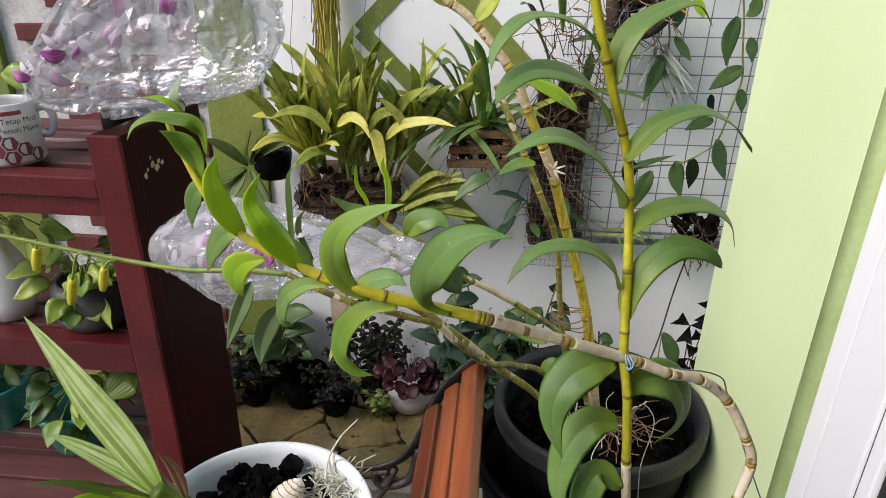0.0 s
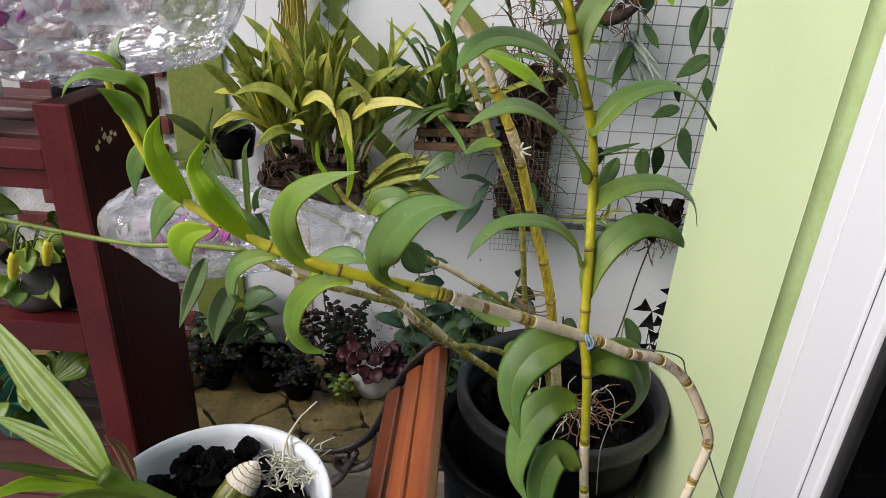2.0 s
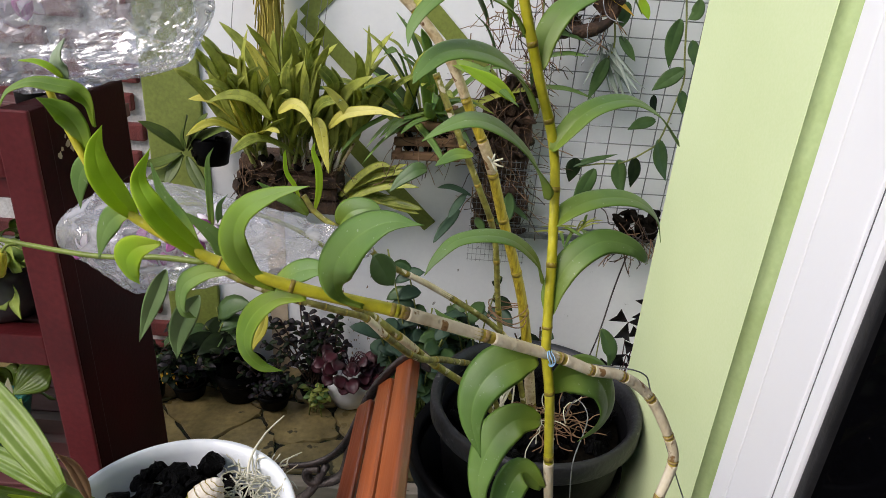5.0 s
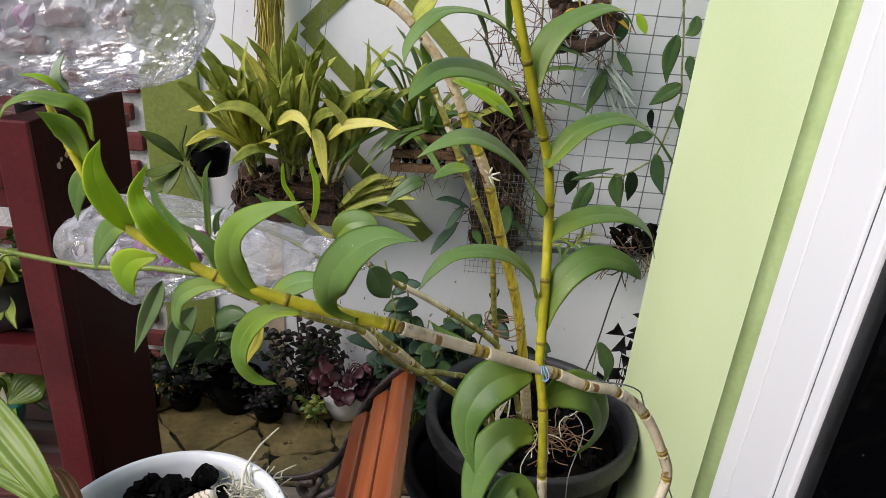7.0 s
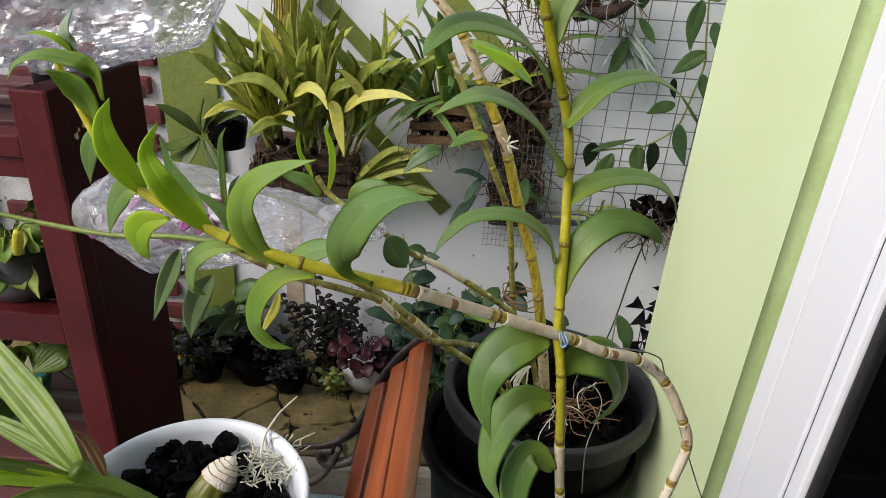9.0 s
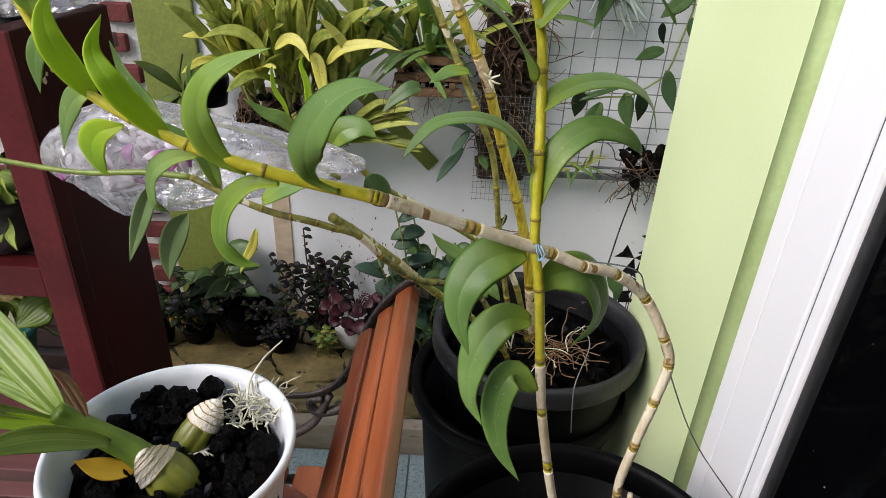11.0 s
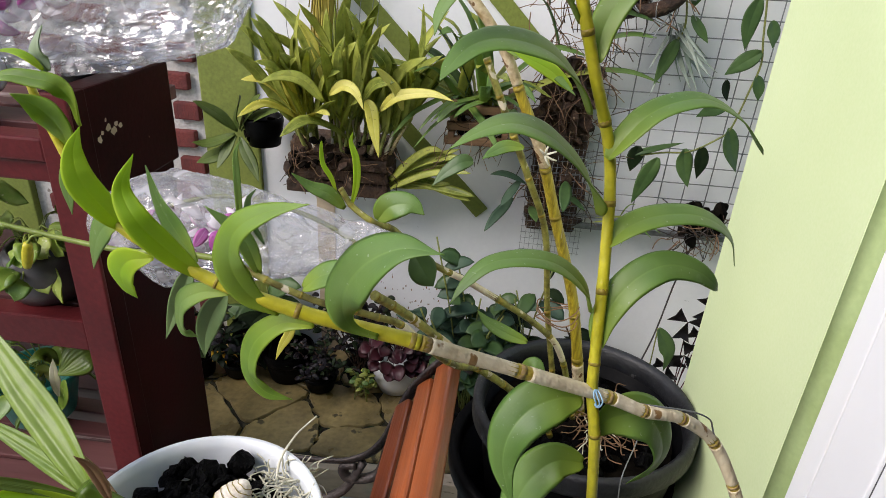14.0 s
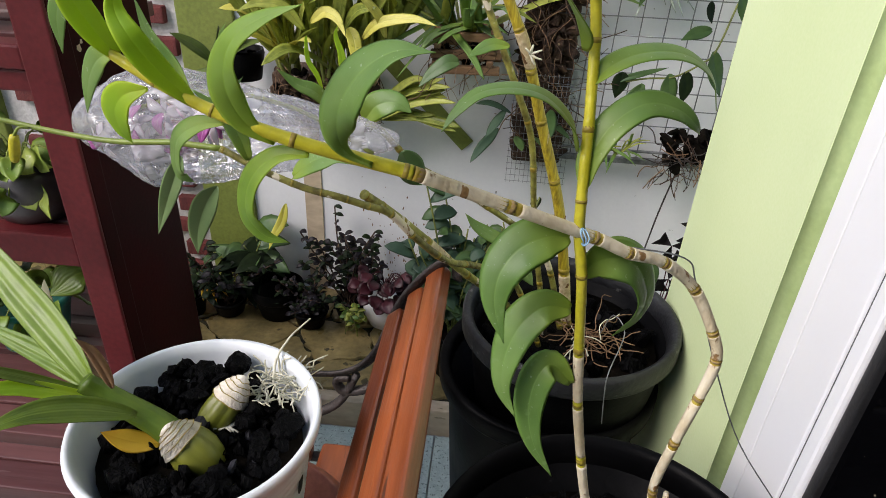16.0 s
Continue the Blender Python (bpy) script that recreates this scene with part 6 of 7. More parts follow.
brom = thing("hanging_plant", (-0.50, 1.70, 0.70), "broad leaved plant in a small black wall pot", "plant")
part("pot", lathe(Shape(), [(0.02, -0.05), (0.04, -0.045), (0.052, 0.02), (0.050, 0.03), (0.044, 0.028), (0.03, -0.03), (0.001, -0.03)], (-0.462, 1.675, 0.725), 24), BLACKPOT, brom, "small black pot")
bark_lumps(brom, -0.50, -0.43, 1.64, 1.69, 0.69, 0.76, 14, 0.018, 81, SOIL, "clod")
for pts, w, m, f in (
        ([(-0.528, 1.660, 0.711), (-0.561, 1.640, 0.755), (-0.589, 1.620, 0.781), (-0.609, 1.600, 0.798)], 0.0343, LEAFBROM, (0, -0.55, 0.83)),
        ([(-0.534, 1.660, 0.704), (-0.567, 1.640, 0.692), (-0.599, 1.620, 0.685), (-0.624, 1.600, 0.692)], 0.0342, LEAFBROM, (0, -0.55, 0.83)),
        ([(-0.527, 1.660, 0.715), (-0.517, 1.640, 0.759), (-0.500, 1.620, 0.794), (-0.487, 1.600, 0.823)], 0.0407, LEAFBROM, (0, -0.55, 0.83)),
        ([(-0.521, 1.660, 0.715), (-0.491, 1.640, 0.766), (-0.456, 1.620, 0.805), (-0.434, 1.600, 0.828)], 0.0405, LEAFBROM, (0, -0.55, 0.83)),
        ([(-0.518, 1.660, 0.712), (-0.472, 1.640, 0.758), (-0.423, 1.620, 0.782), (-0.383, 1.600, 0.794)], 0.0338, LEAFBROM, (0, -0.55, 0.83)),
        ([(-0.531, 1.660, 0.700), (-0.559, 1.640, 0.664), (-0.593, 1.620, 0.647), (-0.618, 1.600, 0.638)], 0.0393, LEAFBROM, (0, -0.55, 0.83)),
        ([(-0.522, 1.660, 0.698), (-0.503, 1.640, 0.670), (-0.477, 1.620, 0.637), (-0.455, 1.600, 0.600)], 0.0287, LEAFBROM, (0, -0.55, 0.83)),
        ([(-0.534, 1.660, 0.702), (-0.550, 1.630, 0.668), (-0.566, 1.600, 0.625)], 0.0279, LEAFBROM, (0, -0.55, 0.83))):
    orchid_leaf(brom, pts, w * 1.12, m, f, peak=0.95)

# thin hanging wires on the wall
for x in (-0.21, -0.18, -0.395, -0.165):
    solid("hanging_wire", tube(Shape(), spline([(x, 1.73, 1.5), (x + 0.01, 1.73, 1.2), (x - 0.012, 1.728, 1.0), (x + 0.004, 1.726, 0.88)], 6), 0.0009, 5), WIRE, "thin dark wire hanging down the wall", "wire", "hanging wires")

# ---- plants at the foot of the garden wall ----
purple = thing("purple_plant", (-0.085, 1.60, 0.0), "purple leaved plant in a round white pot", "plant")
part("pot", lathe(Shape(), [(0.03, 0.003), (0.05, 0.006), (0.066, 0.045), (0.068, 0.085), (0.060, 0.115), (0.056, 0.117), (0.052, 0.11), (0.05, 0.09), (0.001, 0.085)], (-0.085, 1.600, 0), 32), CERAMIC, purple, "round white ceramic pot")
_r = random.Random(90)
for k in range(40):
    a, q = _r.uniform(2.7, 6.7), _r.uniform(0.25, 1.0)
    o = Vector((-0.085, 1.600, 0.112))
    rim = o + Vector((math.cos(a) * 0.055 * q, math.sin(a) * 0.05 * q, 0.05 * (1.15 - q) + _r.uniform(0, 0.03)))
    e = rim + Vector((math.cos(a) * 0.028, math.sin(a) * 0.02 - 0.012, 0.012 - 0.03 * q))
    part("stem", tube(Shape(), spline([o[:], rim[:], e[:]], 3), 0.0012, 5), LEAFPURPLE, purple)
    d = Vector((math.cos(a + _r.uniform(-0.5, 0.5)), math.sin(a) - 0.5, _r.uniform(-1.1, 0.1) * q)).normalized() * _r.uniform(0.032, 0.048)
    leaf(purple, [e[:], (e + d * 0.5 + Vector((0, -0.003, 0.004)))[:], (e + d)[:]], _r.uniform(0.036, 0.048), LEAFPURPLE, form="oval", face=(_r.uniform(-0.4, 0.4), -0.7, 0.7), fold=0.3)


def foot_plant(name, c, n, size, mats, seed, label, stems=7, pot=None, form="oval", spread=0.09, height=0.22):
    """A low bush: thin stems with small leaves along them."""
    p = thing(name, c, label, "plant", "plants at the wall foot")
    rnd = random.Random(seed)
    if pot:
        r, h = pot
        part("pot", lathe(Shape(), [(r * 0.6, 0.003), (r * 0.78, 0.004), (r * 0.96, h - 0.012), (r, h - 0.01), (r, h), (r * 0.92, h), (r * 0.75, 0.02), (0.001, 0.02)], c, 28), BLACKPOT, p, "black plastic pot")
        part("soil", lathe(Shape(), [(r * 0.9, h * 0.7), (0.001, h * 0.78)], c, 20), SOIL, p, "dark soil")
    for k in range(stems):
        a = rnd.uniform(0, 6.28)
        top = Vector(c) + Vector((math.cos(a) * spread * rnd.uniform(0.2, 1), math.sin(a) * spread * 0.7 * rnd.uniform(0.2, 1), height * rnd.uniform(0.5, 1.05)))
        top.y = min(top.y, WALL_Y - 0.03)
        b = Vector(c) + Vector((rnd.uniform(-0.02, 0.02), rnd.uniform(-0.02, 0.02), (pot[1] * 0.7 if pot else 0.003)))
        line = spline([b[:], (b.lerp(top, 0.5) + Vector((rnd.uniform(-0.02, 0.02), 0, 0.02)))[:], top[:]], 5)
        part("stem", tube(Shape(), line, 0.0022, 5), BARK if mats[0] in (LEAFBLACK, LEAFDARK) else CANEGREEN, p)
        for j in range(n):
            o = line[int(len(line) * (0.3 + 0.68 * j / n))]
            q = rnd.uniform(0, 6.28)
            d = Vector((math.cos(q), math.sin(q) * 0.7 - 0.2, rnd.uniform(-0.5, 0.5))).normalized() * size * rnd.uniform(0.6, 1.2)
            e = o + d
            e.y = min(e.y, WALL_Y - 0.01)
            leaf(p, [o[:], (o.lerp(e, 0.5) + Vector((0, 0, size * 0.12)))[:], e[:]], size * rnd.uniform(0.4, 0.65), mats[int(rnd.random() * len(mats))], form=form, res=3, face=(rnd.uniform(-0.5, 0.5), -0.5, 0.8))
    return p


foot_plant("dark_shrub", (-0.19, 1.62, 0.0), 15, 0.027, (LEAFBLACK, LEAFDARK, LEAFBLACK), 91, "dark curly leaved shrub by the wall foot", 20, (0.055, 0.05), spread=0.19, height=0.31)
foot_plant("dark_shrub", (-0.30, 1.56, 0.0), 14, 0.024, (LEAFDARK, LEAFBLACK), 92, "low dark green shrub by the wall foot", 16, (0.05, 0.05), spread=0.15, height=0.14)
croton = foot_plant("croton", (-0.55, 1.58, 0.0), 13, 0.034, (LEAFDARK, LEAFDARK, LEAFBLACK, LEAFDARK), 93, "small shrub with a few orange leaves by the wall", 16, (0.05, 0.05), form="lance", spread=0.17, height=0.19)
tuft(croton, (-0.60, 1.56, 0.10), 9, 0.09, 0.008, (LEAFORANGE,), 121, lean=(25, 85), jitter=(0.02, 0.02, 0.01), droop=0.4)
foot_plant("broad_leaf_plant", (-0.50, 1.68, 0.0), 3, 0.13, (LEAFHOYA, LEAFDARK), 94, "broad glossy leaved plant by the green column", 5, (0.05, 0.06), form="lance", spread=0.09, height=0.24)
foot_plant("low_plant", (-0.17, 1.53, 0.0), 6, 0.025, (LEAF, LEAFOLIVE), 95, "small ragged green plant between the paving stones", 8, None, spread=0.05, height=0.11)
foot_plant("low_plant", (-0.66, 1.56, 0.0), 6, 0.04, (LEAFDARK, LEAFHOYA), 98, "low dark plant by the shelf foot", 8, (0.05, 0.07), spread=0.1, height=0.18)
foot_plant("round_leaf_plant", (0.13, 1.42, 0.0), 7, 0.075, (LEAFROUND, LEAFROUND, LEAFHOYA), 96, "leafy plant with rounded blue-green leaves", 14, (0.07, 0.14), spread=0.15, height=0.56)
foot_plant("round_leaf_plant", (0.26, 1.52, 0.0), 6, 0.075, (LEAFROUND, LEAFHOYA, LEAFDARK), 99, "leafy plant with rounded dark green leaves", 10, (0.07, 0.14), spread=0.13, height=0.50)
shamrock = thing("purple_shamrock", (0.61, 1.42, 0.0), "dark purple plant with triangular leaflets in threes", "plant", "plants at the wall foot")
part("pot", lathe(Shape(), [(0.04, 0.003), (0.05, 0.004), (0.066, 0.15), (0.07, 0.152), (0.07, 0.16), (0.062, 0.16), (0.05, 0.02), (0.001, 0.02)], (0.63, 1.43, 0), 28), BLACKPOT, shamrock, "black plastic pot")
_r = random.Random(97)
for c, turn, size in (((0.610, 1.400, 0.445), 20, 0.046), ((0.624, 1.405, 0.352), 75, 0.044), ((0.655, 1.41, 0.405), 50, 0.042), ((0.66, 1.43, 0.47), 5, 0.040), ((0.60, 1.43, 0.30), 40, 0.04), ((0.69, 1.42, 0.36), 95, 0.042)):
    c = Vector(c)
    part("stalk", tube(Shape(), spline([(0.63, 1.43, 0.13), (0.63 + (c.x - 0.63) * 0.3, 1.43, 0.13 + (c.z - 0.13) * 0.55), c[:]], 4), 0.0014, 5), LEAFPURPLE, shamrock)
    for k in range(3):
        a = radians(turn + 120 * k + _r.uniform(-12, 12))
        d = Vector((math.cos(a), -0.25, math.sin(a))).normalized()
        e = Vector((-math.sin(a), 0.1, math.cos(a)))
        far = c + d * size
        sh = Shape()
        ring = [c, far - e * size * 0.46, far - d * size * 0.10 - e * size * 0.10, far - d * size * 0.14, far - d * size * 0.10 + e * size * 0.10, far + e * size * 0.46]
        back = [p + Vector((0, 0.001, 0)) for p in ring]
        sh.add([p[:] for p in ring + back], [(0, 1, 2, 3), (0, 3, 4, 5), (9, 8, 7, 6), (11, 10, 9, 6)] + [(q, (q + 1) % 6, 6 + (q + 1) % 6, 6 + q) for q in range(6)])
        part("leaflet", sh, LEAFBLACK, shamrock)
small_leafed = thing("seedling", (0.56, 1.40, 0.0), "single green leaf on a thin stalk", "plant", "plants at the wall foot")
part("stalk", tube(Shape(), spline([(0.565, 1.42, 0.0), (0.555, 1.41, 0.22), (0.549, 1.40, 0.421)], 5), 0.0016, 5), CANEGREEN, small_leafed)
orchid_leaf(small_leafed, [(0.549, 1.400, 0.421), (0.573, 1.393, 0.384), (0.583, 1.387, 0.358), (0.577, 1.380, 0.319)], 0.040, LEAFHOYA, (0.4, -0.85, 0.3))
empty_pot = black_pot("flower_pot", (-0.405, 1.60), 0.075, 0.10, 0.098, "small black plastic pot on the paving", lip=0.006)
foot_plant("low_plant", (0.42, 1.5, 0.0), 6, 0.06, (LEAFDARK, LEAFHOYA), 88, "dark leafy plant in the shade", 8, (0.06, 0.1), spread=0.12, height=0.32)

# peeled and mouldy flecks low on the garden wall
_r = random.Random(66)
_flecks = Shape()
for i in range(150):
    x, z = _r.gauss(-0.09, 0.075), abs(_r.gauss(0.16, 0.09))
    s = _r.uniform(0.0008, 0.0034)
    _flecks.add([(x + s * _r.uniform(0.3, 1) * math.cos(q), WALL_Y - 0.0005, z + s * 2.2 * _r.uniform(0.3, 1) * math.sin(q)) for q in [0.7 * j for j in range(9)]], [tuple(range(9))[::-1]])
part("mould_fleck", _flecks, OLDWOOD, wall_back, "brown mouldy flecks in the paint")
part("rust_strip", box(Shape(), -0.352, -0.300, 1.7465, 1.76, -0.02, 0.58, 0.001), LEDGE, wall_back, "bare sandy strip of plaster")

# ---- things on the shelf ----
# the mug's print is turned to where the camera stands
_cam_xy = Vector((0.17, 0.08))


def leaf_cluster(parent, c, n, size, mats, seed, spread=0.06, height=0.06):
    rnd = random.Random(seed)
    for k in range(n):
        a = rnd.uniform(0, 6.28)
        tip = Vector(c) + Vector((math.cos(a) * spread * rnd.uniform(0.3, 1.1), math.sin(a) * spread * rnd.uniform(0.3, 1.1) - 0.01, rnd.uniform(-0.35, 1.0) * height))
        part("stalk", tube(Shape(), spline([c, (Vector(c).lerp(tip, 0.5) + Vector((0, 0, 0.02)))[:], tip[:]], 4), 0.0010, 5), STEMGREEN, parent)
        d = Vector((math.cos(a), math.sin(a) - 0.4, rnd.uniform(-0.9, 0.1))).normalized() * size * rnd.uniform(0.7, 1.2)
        leaf(parent, [tip[:], (tip + d * 0.35 + Vector((0, 0, 0.004)))[:], (tip + d * 0.7)[:], (tip + d)[:]], size * rnd.uniform(0.55, 0.75), mats[k % len(mats)], form="lance", face=(rnd.uniform(-0.8, 0.9), -0.7, rnd.uniform(0.1, 0.9)), fold=0.3, wave=0.15)


mug = thing("mug", (-0.476, 0.795, 0.976), "white ceramic mug with printed words and maroon hexagons", "mug")
M_C, M_R = (-0.476, 0.795), 0.0405
part("body", lathe(Shape(), [(0.034, 0.976), (0.0385, 0.977), (M_R, 0.982), (M_R, 1.050), (M_R - 0.001, 1.052), (M_R - 0.0035, 1.051), (M_R - 0.004, 1.046), (M_R - 0.004, 0.984), (0.001, 0.983)], (*M_C, 0), 48), CERAMIC, mug)
_fa = math.atan2(_cam_xy.y - M_C[1], _cam_xy.x - M_C[0])
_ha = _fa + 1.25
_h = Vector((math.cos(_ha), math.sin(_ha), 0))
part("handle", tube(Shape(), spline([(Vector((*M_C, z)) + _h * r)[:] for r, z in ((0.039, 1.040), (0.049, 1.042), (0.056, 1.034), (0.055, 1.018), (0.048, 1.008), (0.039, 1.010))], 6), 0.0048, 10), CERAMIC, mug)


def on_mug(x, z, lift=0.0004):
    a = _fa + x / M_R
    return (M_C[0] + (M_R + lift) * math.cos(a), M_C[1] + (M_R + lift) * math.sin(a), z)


def words(body, size, z, material):
    cu = bpy.data.curves.new("words", "FONT")
    cu.body, cu.size, cu.align_x = body, size, "CENTER"
    ob = bpy.data.objects.new("words", cu)
    scene.collection.objects.link(ob)
    bpy.context.view_layer.update()
    me = bpy.data.meshes.new_from_object(ob.evaluated_get(bpy.context.evaluated_depsgraph_get()))
    sh = Shape()
    sh.add([on_mug(v.co.x + 0.004, z + v.co.y) for v in me.vertices], [tuple(f.vertices) for f in me.polygons])
    bpy.data.objects.remove(ob)
    part("printed_words", sh, material, mug)


words("Tulang Tetap Muda", 0.0096, 1.029, INK)
words("Hidup Penuh Makna", 0.0096, 1.018, INK)
_bar = Shape()
_bar.add([on_mug(-0.012 + k * 0.004, z) for z in (1.039, 1.044) for k in range(9)], [(k, k + 1, k + 10, k + 9) for k in range(8)])
part("printed_mark", _bar, REDINK, mug)
for i in range(-3, 3):
    for j in range(1 if i < -1 else 2 if i < 1 else 1):
        x, z = i * 0.0152, 0.988 + (0.0088 if i % 2 else 0.0) + j * 0.0176
        part("printed_hexagon", Shape().add([on_mug(x + 0.0094 * math.cos(q), z + 0.0094 * math.sin(q)) for q in [1.0472 * k for k in range(6)]], [tuple(range(6))]), PRINT, mug)
mug_plant = thing("cutting", (-0.497, 0.835, 1.06), "yellow-green leafy cutting standing in the mug", "plant")
leaf_cluster(mug_plant, (-0.497, 0.815, 1.045), 6, 0.05, (LEAFPOTHOS, LEAFYELLOW, LEAFPOTHOS), 101, 0.05, 0.06)

jar = thing("glass_jar", (-0.412, 0.800, 0.744), "cloudy grey-brown round jar holding a leafy cutting", "jar")
part("body", lathe(Shape(), [(0.03, 0.744), (0.044, 0.746), (0.053, 0.764), (0.0545, 0.785), (0.049, 0.806), (0.044, 0.813), (0.040, 0.811), (0.048, 0.785), (0.001, 0.77)], (-0.412, 0.800, 0), 36), CLEARGREY, jar)
jar_plant = thing("pothos", (-0.412, 0.800, 0.80), "yellow-green variegated pothos cutting in the jar", "plant")
leaf_cluster(jar_plant, (-0.417, 0.795, 0.803), 22, 0.044, (LEAFPOTHOS, LEAFPOTHOS, LEAFPOTHOS, LEAF), 103, 0.052, 0.05)
vase = thing("vase", (-0.56, 0.80, 0.743), "greyish white ribbed vase on the shelf", "vase")
part("body", lathe(Shape(), [(0.022, 0.743), (0.026, 0.745), (0.036, 0.775), (0.028, 0.83), (0.014, 0.86), (0.013, 0.875), (0.010, 0.875), (0.010, 0.85), (0.001, 0.84)], (-0.54, 0.80, 0), 28), CERAMIC, vase)
vase_plant = thing("pothos", (-0.56, 0.80, 0.86), "yellow-green leaves in the vase", "plant")
leaf_cluster(vase_plant, (-0.54, 0.80, 0.87), 14, 0.042, (LEAFPOTHOS, LEAFYELLOW, LEAFOLIVE), 104, 0.07, 0.05)
teal = thing("flower_pot", (-0.507, 0.830, 0.498), "small teal plastic pot on the lower shelf", "plant pot")
part("body", lathe(Shape(), [(0.04, 0.498), (0.045, 0.499), (0.060, 0.565), (0.064, 0.567), (0.064, 0.575), (0.056, 0.575), (0.043, 0.51), (0.001, 0.51)], (-0.507, 0.830, 0), 32), TEAL, teal)
teal_plant = thing("pothos", (-0.507, 0.830, 0.57), "white and green variegated leafy plant in teal pot", "plant")
leaf_cluster(teal_plant, (-0.493, 0.835, 0.572), 20, 0.046, (LEAFPOTHOS, LEAF, LEAFHOYA, LEAFHOYA), 105, 0.065, 0.06)
for pts, w, m, f in (
        ([(-0.375, 0.800, 0.651), (-0.385, 0.790, 0.649), (-0.398, 0.780, 0.639), (-0.414, 0.770, 0.625)], 0.0526, LEAFSHEATH, (0.1, -0.75, 0.65)),
        ([(-0.430, 0.780, 0.578), (-0.427, 0.777, 0.603), (-0.421, 0.773, 0.630), (-0.415, 0.770, 0.653)], 0.0144, LEAFCREAM, (0.2, -0.9, 0.3)),
        ([(-0.437, 0.800, 0.619), (-0.440, 0.790, 0.640), (-0.446, 0.780, 0.646), (-0.457, 0.770, 0.637)], 0.0226, LEAFSHEATH, (0, -0.6, 0.8)),
        ([(-0.440, 0.790, 0.591), (-0.441, 0.783, 0.614), (-0.446, 0.777, 0.624), (-0.450, 0.770, 0.626)], 0.0189, LEAFPOTHOS, (0, -0.6, 0.8)),
        ([(-0.432, 0.780, 0.554), (-0.422, 0.777, 0.579), (-0.411, 0.773, 0.603), (-0.404, 0.770, 0.619)], 0.0247, LEAFPOTHOS, (0, -0.6, 0.8))):
    orchid_leaf(teal_plant, pts, w, m, f, peak=0.85)
far_plant = thing("pothos", (-0.75, 0.86, 0.498), "leafy green plant in a green plastic pot", "plant")
part("pot", lathe(Shape(), [(0.04, 0.498), (0.045, 0.499), (0.060, 0.565), (0.064, 0.575), (0.056, 0.575), (0.043, 0.51), (0.001, 0.51)], (-0.68, 0.86, 0), 28), TEAL, far_plant, "green plastic pot")
leaf_cluster(far_plant, (-0.68, 0.875, 0.565), 20, 0.048, (LEAFPOTHOS, LEAF, LEAFHOYA), 106, 0.07, 0.07)


# ---- wrapped flower sprays ----
def floret(parent, c, size, face, rnd, slim=0.85):
    face = Vector(face).normalized()
    u = face.orthogonal().normalized()
    u = Matrix.Rotation(rnd.uniform(0, 6.28), 3, face) @ u
    v = face.cross(u)
    sh = Shape()
    for k, (q, L, w) in enumerate(((90, 1, 0.5), (162, 1.05, 0.75), (18, 1.05, 0.75), (234, 0.95, 0.5), (306, 0.95, 0.5))):
        d = u * math.cos(radians(q)) + v * math.sin(radians(q))
        blade(sh, [(Vector(c) + d * size * 0.06)[:], (Vector(c) + d * size * 0.5 * L + face * size * 0.12)[:], (Vector(c) + d * size * L - face * size * 0.08)[:]], size * w * slim, face=face, form="oval", thick=0.0004, res=4, wave=0.1)
    fl = part("flower", sh, PETAL, parent)
    d = -v
    lp = blade(Shape(), [(Vector(c) + face * size * 0.2)[:], (Vector(c) + d * size * 0.35 + face * size * 0.5)[:], (Vector(c) + d * size * 0.9 + face * size * 0.3)[:]], size * 0.72 * slim, face=face, form="oval", thick=0.0004)
    part("lip", lp, LIP, fl, "magenta flower lip")


def crumpled(name, shape_at, label, seed, amp=0.006):
    """A closed creased skin: shape_at gives a place for each direction of a fine sphere."""
    bm = bmesh.new()
    bmesh.ops.create_icosphere(bm, subdivisions=6, radius=1.0)
    rnd = random.Random(seed)
    grain = [Matrix.Rotation(rnd.uniform(0, 3), 3, Vector((rnd.uniform(-1, 1), rnd.uniform(-1, 1), rnd.uniform(-1, 1))).normalized()) @ Matrix.Diagonal(q) for q in ((9, 19, 13), (24, 44, 30), (60, 90, 70))]
    for v in bm.verts:
        d = v.co.normalized()
        p = Vector(shape_at(d))
        w = p + noise.noise_vector(p * 9 + Vector((seed, 0, 0))) * 0.02
        k = 0.0
        for m, a in zip(grain, (1.0, 0.34, 0.06)):
            # flat facets, each tilted its own way, that meet in sharp creases
            q = m @ w
            dist, cell = noise.voronoi(q)
            k += a * (q - cell[0]).dot(noise.noise_vector(cell[0] * 3.7 + Vector((seed, 1.3, 0.2)))) * 2.2
            k -= 0.3 * a * max(0.0, 0.12 - (dist[1] - dist[0])) / 0.12
        v.co = p + d * (amp * k)
    bm.verts.index_update()
    bag = thing(name, shape_at(Vector((0, 0, -1))), label, "plastic bag")
    sh = Shape()
    sh.add([v.co[:] for v in bm.verts], [[v.index for v in f.verts] for f in bm.faces])
    sh.flat = True
    bm.free()
    part("film", sh, FILM, bag)
    edge = [Vector(shape_at(Vector((math.cos(a), 0, -math.sin(a))))) for a in [0.3 + 2.54 * k / 40 for k in range(41)]]
    part("seam", tube(Shape(), edge, lambda s: 0.0014, 6), FILM, bag, "welded seam along the lower edge")
    return bag


def square(v, e):
    return math.copysign(abs(v) ** e, v)


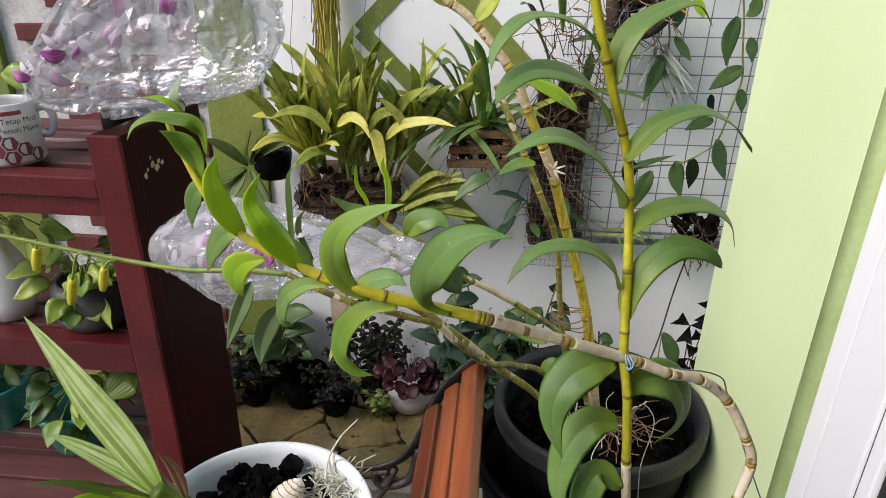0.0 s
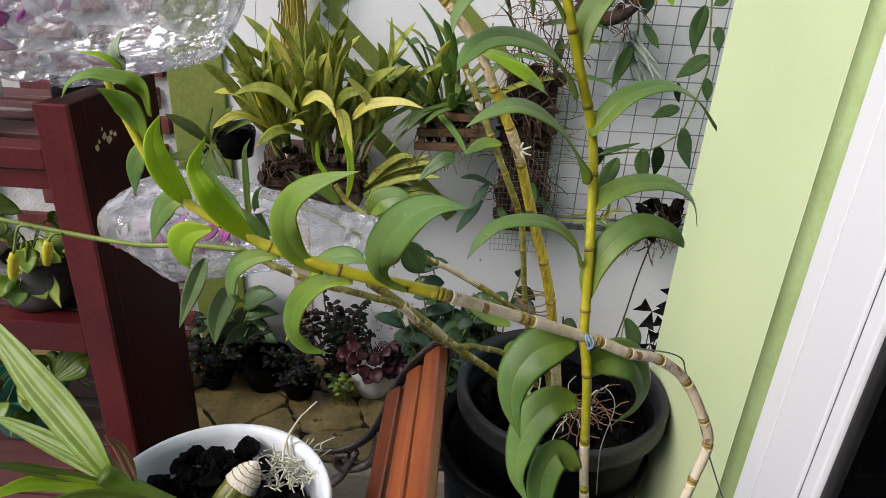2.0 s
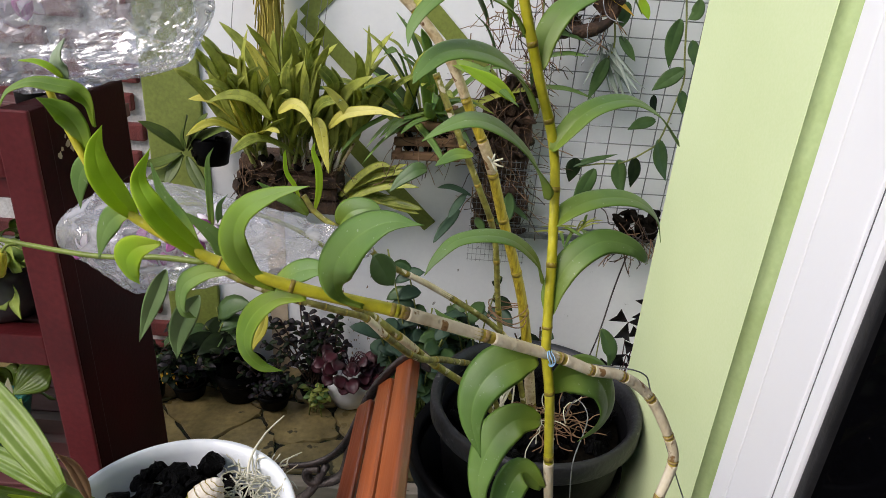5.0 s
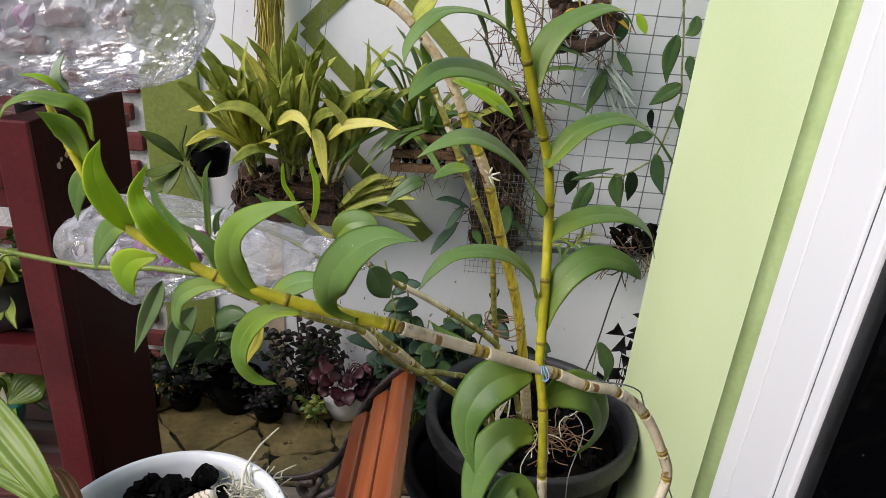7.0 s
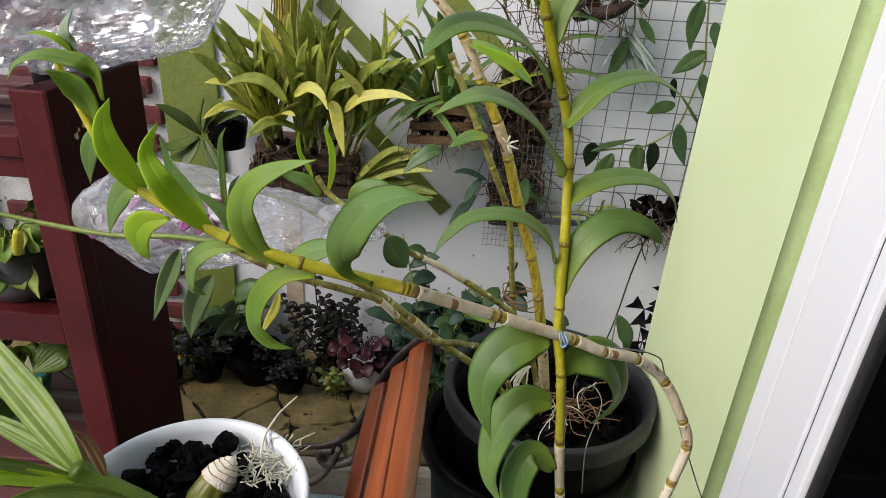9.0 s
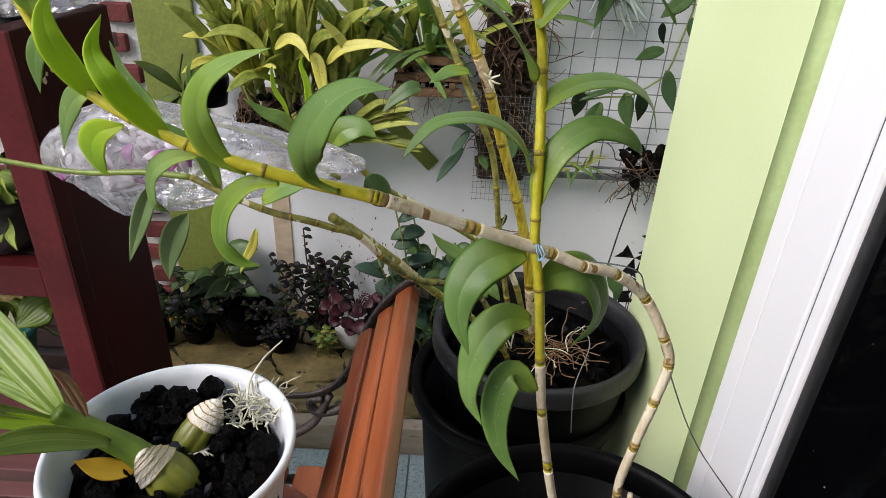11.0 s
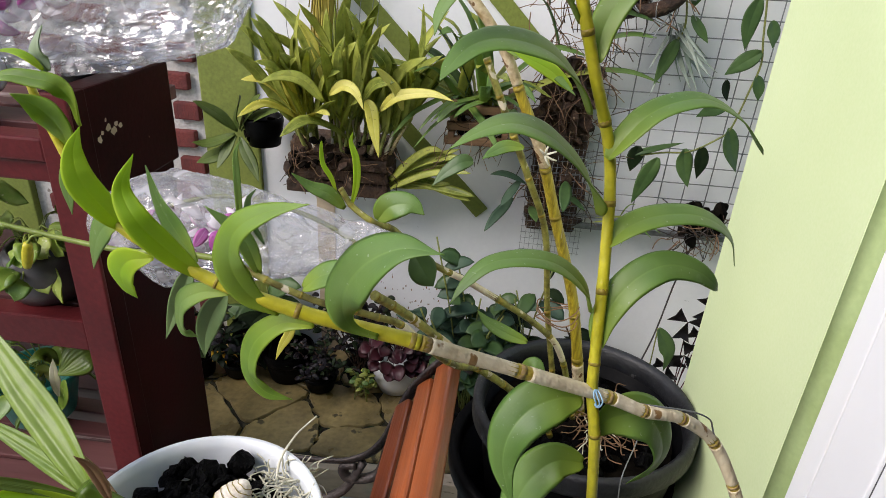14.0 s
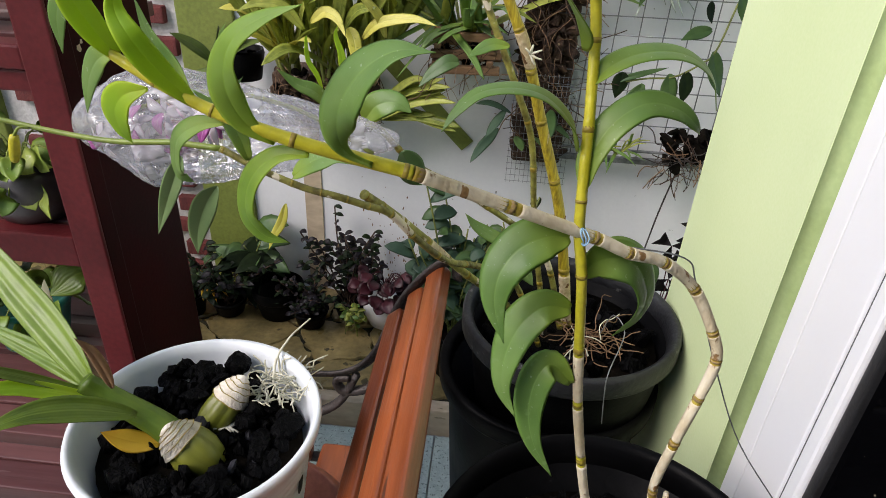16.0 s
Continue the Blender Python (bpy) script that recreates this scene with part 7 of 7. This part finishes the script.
pot_b = black_pot("flower_pot", (-0.385, 0.955), 0.056, 1.012, 0.036, "black pot on the shelf below a wrapped spray", lip=0.006)
spray = thing("orchid_spray", (-0.31, 0.87, 1.04), "white and pink orchid flowers wrapped in clear film", "flowers")
part("stem", tube(Shape(), spline([(-0.16, 0.85, 1.21), (-0.22, 0.84, 1.185), (-0.30, 0.835, 1.15), (-0.38, 0.83, 1.105), (-0.44, 0.825, 1.065)], 6), 0.0016, 6), STEMGREEN, spray)
_r = random.Random(7)
for x, z, size in ((-0.424, 1.080, 0.024), (-0.400, 1.092, 0.030), (-0.372, 1.113, 0.030), (-0.345, 1.122, 0.030), (-0.318, 1.142, 0.033), (-0.288, 1.172, 0.030), (-0.262, 1.185, 0.034), (-0.236, 1.180, 0.030), (-0.212, 1.198, 0.034), (-0.185, 1.192, 0.030), (-0.300, 1.19, 0.028), (-0.160, 1.205, 0.03)):
    floret(spray, (x, 0.796 + _r.uniform(0.0, 0.012), z), size, (_r.uniform(-0.1, 0.7), -1, _r.uniform(-0.5, 0.2)), _r)


def bag_one(d):
    x = square(d.x, 0.72)
    q = (x + 1) / 2
    low, high = 1.022 + 0.030 * q, 1.056 + 0.214 * min(1, q * 1.6) ** 0.85
    e = 1 - 0.45 * max(0, abs(x) - 0.75) / 0.25
    mid, half = (low + high) / 2 - 0.02 * (1 - e) * (1 - q), (high - low) / 2
    return (-0.307 + x * 0.178, 0.868 + square(d.y, 0.7) * 0.088 * e, mid + square(d.z, 0.62) * half * e)


crumpled("plastic_bag", bag_one, "crumpled clear plastic bag round an orchid spray", 3, 0.010)

spray2 = thing("orchid_spray", (-0.10, 0.63, 0.93), "white and purple orchid flowers in a clear sleeve", "flowers")
part("stem", tube(Shape(), spline([(0.07, 0.62, 0.935), (0.0, 0.635, 0.965), (-0.08, 0.64, 0.975), (-0.15, 0.64, 0.955)], 6), 0.0022, 6), CANEGREEN, spray2)
for k in range(12):
    s = k / 11
    floret(spray2, (-0.055 - 0.115 * s + _r.uniform(-0.01, 0.01), 0.597 + 0.018 * s + _r.uniform(0.0, 0.016), 0.958 - 0.016 * s + _r.uniform(-0.020, 0.016)), _r.uniform(0.017, 0.023), (_r.uniform(-0.5, 0.5), -1, _r.uniform(-0.2, 0.6)), _r, 0.7)


def bag_two(d):
    s = (d.x + 1) / 2
    r = 0.060 * (1 - 0.80 * max(0, (s - 0.25) / 0.75) ** 1.15) * (0.55 + 0.45 * min(1, s * 4))
    q = math.hypot(d.y, d.z) or 1
    e = math.sqrt(max(0, 1 - d.x * d.x)) ** 0.45
    return (-0.212 + 0.305 * s, 0.635 + d.y / q * r * e * 0.85, 0.938 + 0.006 * s + d.z / q * r * e)


crumpled("plastic_bag", bag_two, "long clear plastic sleeve tied round a flower spray", 8, 0.008)

# ---- paving, tiles, bricks ----
bed = solid("planting_bed", box(Shape(), -3.2, 1.6, 1.285, WALL_Y, -0.2, -0.009, 0), EARTH, "dark soil bed under the flagstones", "ground", kind="structure")
ledge = solid("kerb", box(Shape(), -3.2, 1.6, 1.262, 1.300, -0.094, -0.006, 0.004), LEDGE, "sandy stone kerb along the planting bed", "kerb", kind="structure")
_r = random.Random(12)
SEEDS = [(-1.6 + 0.25 * i + 0.125 * (j % 2) + _r.uniform(-0.085, 0.085), 1.36 + 0.155 * j + _r.uniform(-0.045, 0.045)) for j in range(3) for i in range(13)]


def stone_cell(c, others, lo, hi):
    """The piece of the bed nearer to c than to any other seed, as a ring of corners."""
    ring = [Vector((lo[0], lo[1])), Vector((hi[0], lo[1])), Vector((hi[0], hi[1])), Vector((lo[0], hi[1]))]
    for o in others:
        m, d = (Vector(c) + Vector(o)) / 2, Vector(o) - Vector(c)
        out = []
        for k, p in enumerate(ring):
            q = ring[(k + 1) % len(ring)]
            a, b = (p - m).dot(d), (q - m).dot(d)
            if a <= 0:
                out.append(p)
            if (a < 0 < b) or (b < 0 < a):
                out.append(p.lerp(q, a / (a - b)))
        ring = out
    return ring


for c in SEEDS:
    near = sorted((o for o in SEEDS if o != c), key=lambda o: (o[0] - c[0]) ** 2 + (o[1] - c[1]) ** 2)[:10]
    ring = stone_cell(c, near, (max(-1.7, c[0] - 0.3), 1.302), (c[0] + 0.3, WALL_Y - 0.004))
    mid = sum(ring, Vector((0, 0))) / len(ring)
    fine = []
    for k, p in enumerate(ring):
        q, o = ring[(k + 1) % len(ring)], ring[k - 1]
        fine += [p.lerp(o, 0.12), p.lerp(mid, 0.07), p.lerp(q, 0.12)]
        for m in range(1, 6 if (q - p).length > 0.07 else 2):
            fine.append(p.lerp(q, 0.14 + 0.12 * m) + Vector((_r.uniform(-0.006, 0.006), _r.uniform(-0.006, 0.006))))
    gap = 0.0025
    ring = [p + (mid - p).normalized() * gap * _r.uniform(0.2, 2.4) for p in fine]
    n, top, tl = len(ring), _r.uniform(-0.003, 0.003), _r.uniform(-0.025, 0.025)
    vs = [(p.x, p.y, -0.03) for p in ring] + [(p.x, p.y, top - 0.005 + tl * (p.x - mid.x)) for p in ring] + [(*(mid + (p - mid) * 0.975), top + tl * (p.x - mid.x)) for p in ring]
    fs = [tuple(r * n + q for r, q in ((i, k), (i, (k + 1) % n), (i + 1, (k + 1) % n), (i + 1, k))) for i in range(2) for k in range(n)] + [tuple(2 * n + k for k in range(n))]
    sh = Shape()
    sh.flat = True
    part("flagstone", sh.add(vs, fs), STONE, bed)
floor_ob = bpy.data.objects["floor"]
_tile = mesh_of("tile", box(Shape(), -0.148, 0.148, -0.148, 0.148, -0.01, 0.0, 0.002), TILE)
for i in range(8):
    for j in range(10):
        t = new("tile", _tile)
        t.location = (-1.55 + 0.30 * i, 1.105 - 0.30 * j, -0.085)
        t.parent = floor_ob
_brick = mesh_of("brick", box(Shape(), -0.085, 0.085, -0.02, 0.012, -0.0235, 0.0235, 0.005), BRICK)
_r = random.Random(17)
for j in range(26):
    z = 0.03 + j * 0.0775
    x = -0.775 - (0.105 if j % 2 else 0.0)
    while x > -2.0:
        if not (-1.50 < x < -1.13):
            b = new("brick", _brick)
            b.location = (x + _r.uniform(-0.006, 0.006), WALL_Y + 0.012 + _r.uniform(-0.003, 0.003), z + _r.uniform(-0.004, 0.004))
            b.scale = (_r.uniform(0.93, 1.05), 1, _r.uniform(0.92, 1.06))
            b.rotation_euler = (0, _r.uniform(-0.015, 0.015), 0)
            b.parent = wall_brick
        x -= 0.205
    if j % 2:
        b = new("brick", _brick)
        b.location, b.scale = (-0.705, WALL_Y + 0.011, z), (0.42, 1, 1)
        b.parent = wall_brick
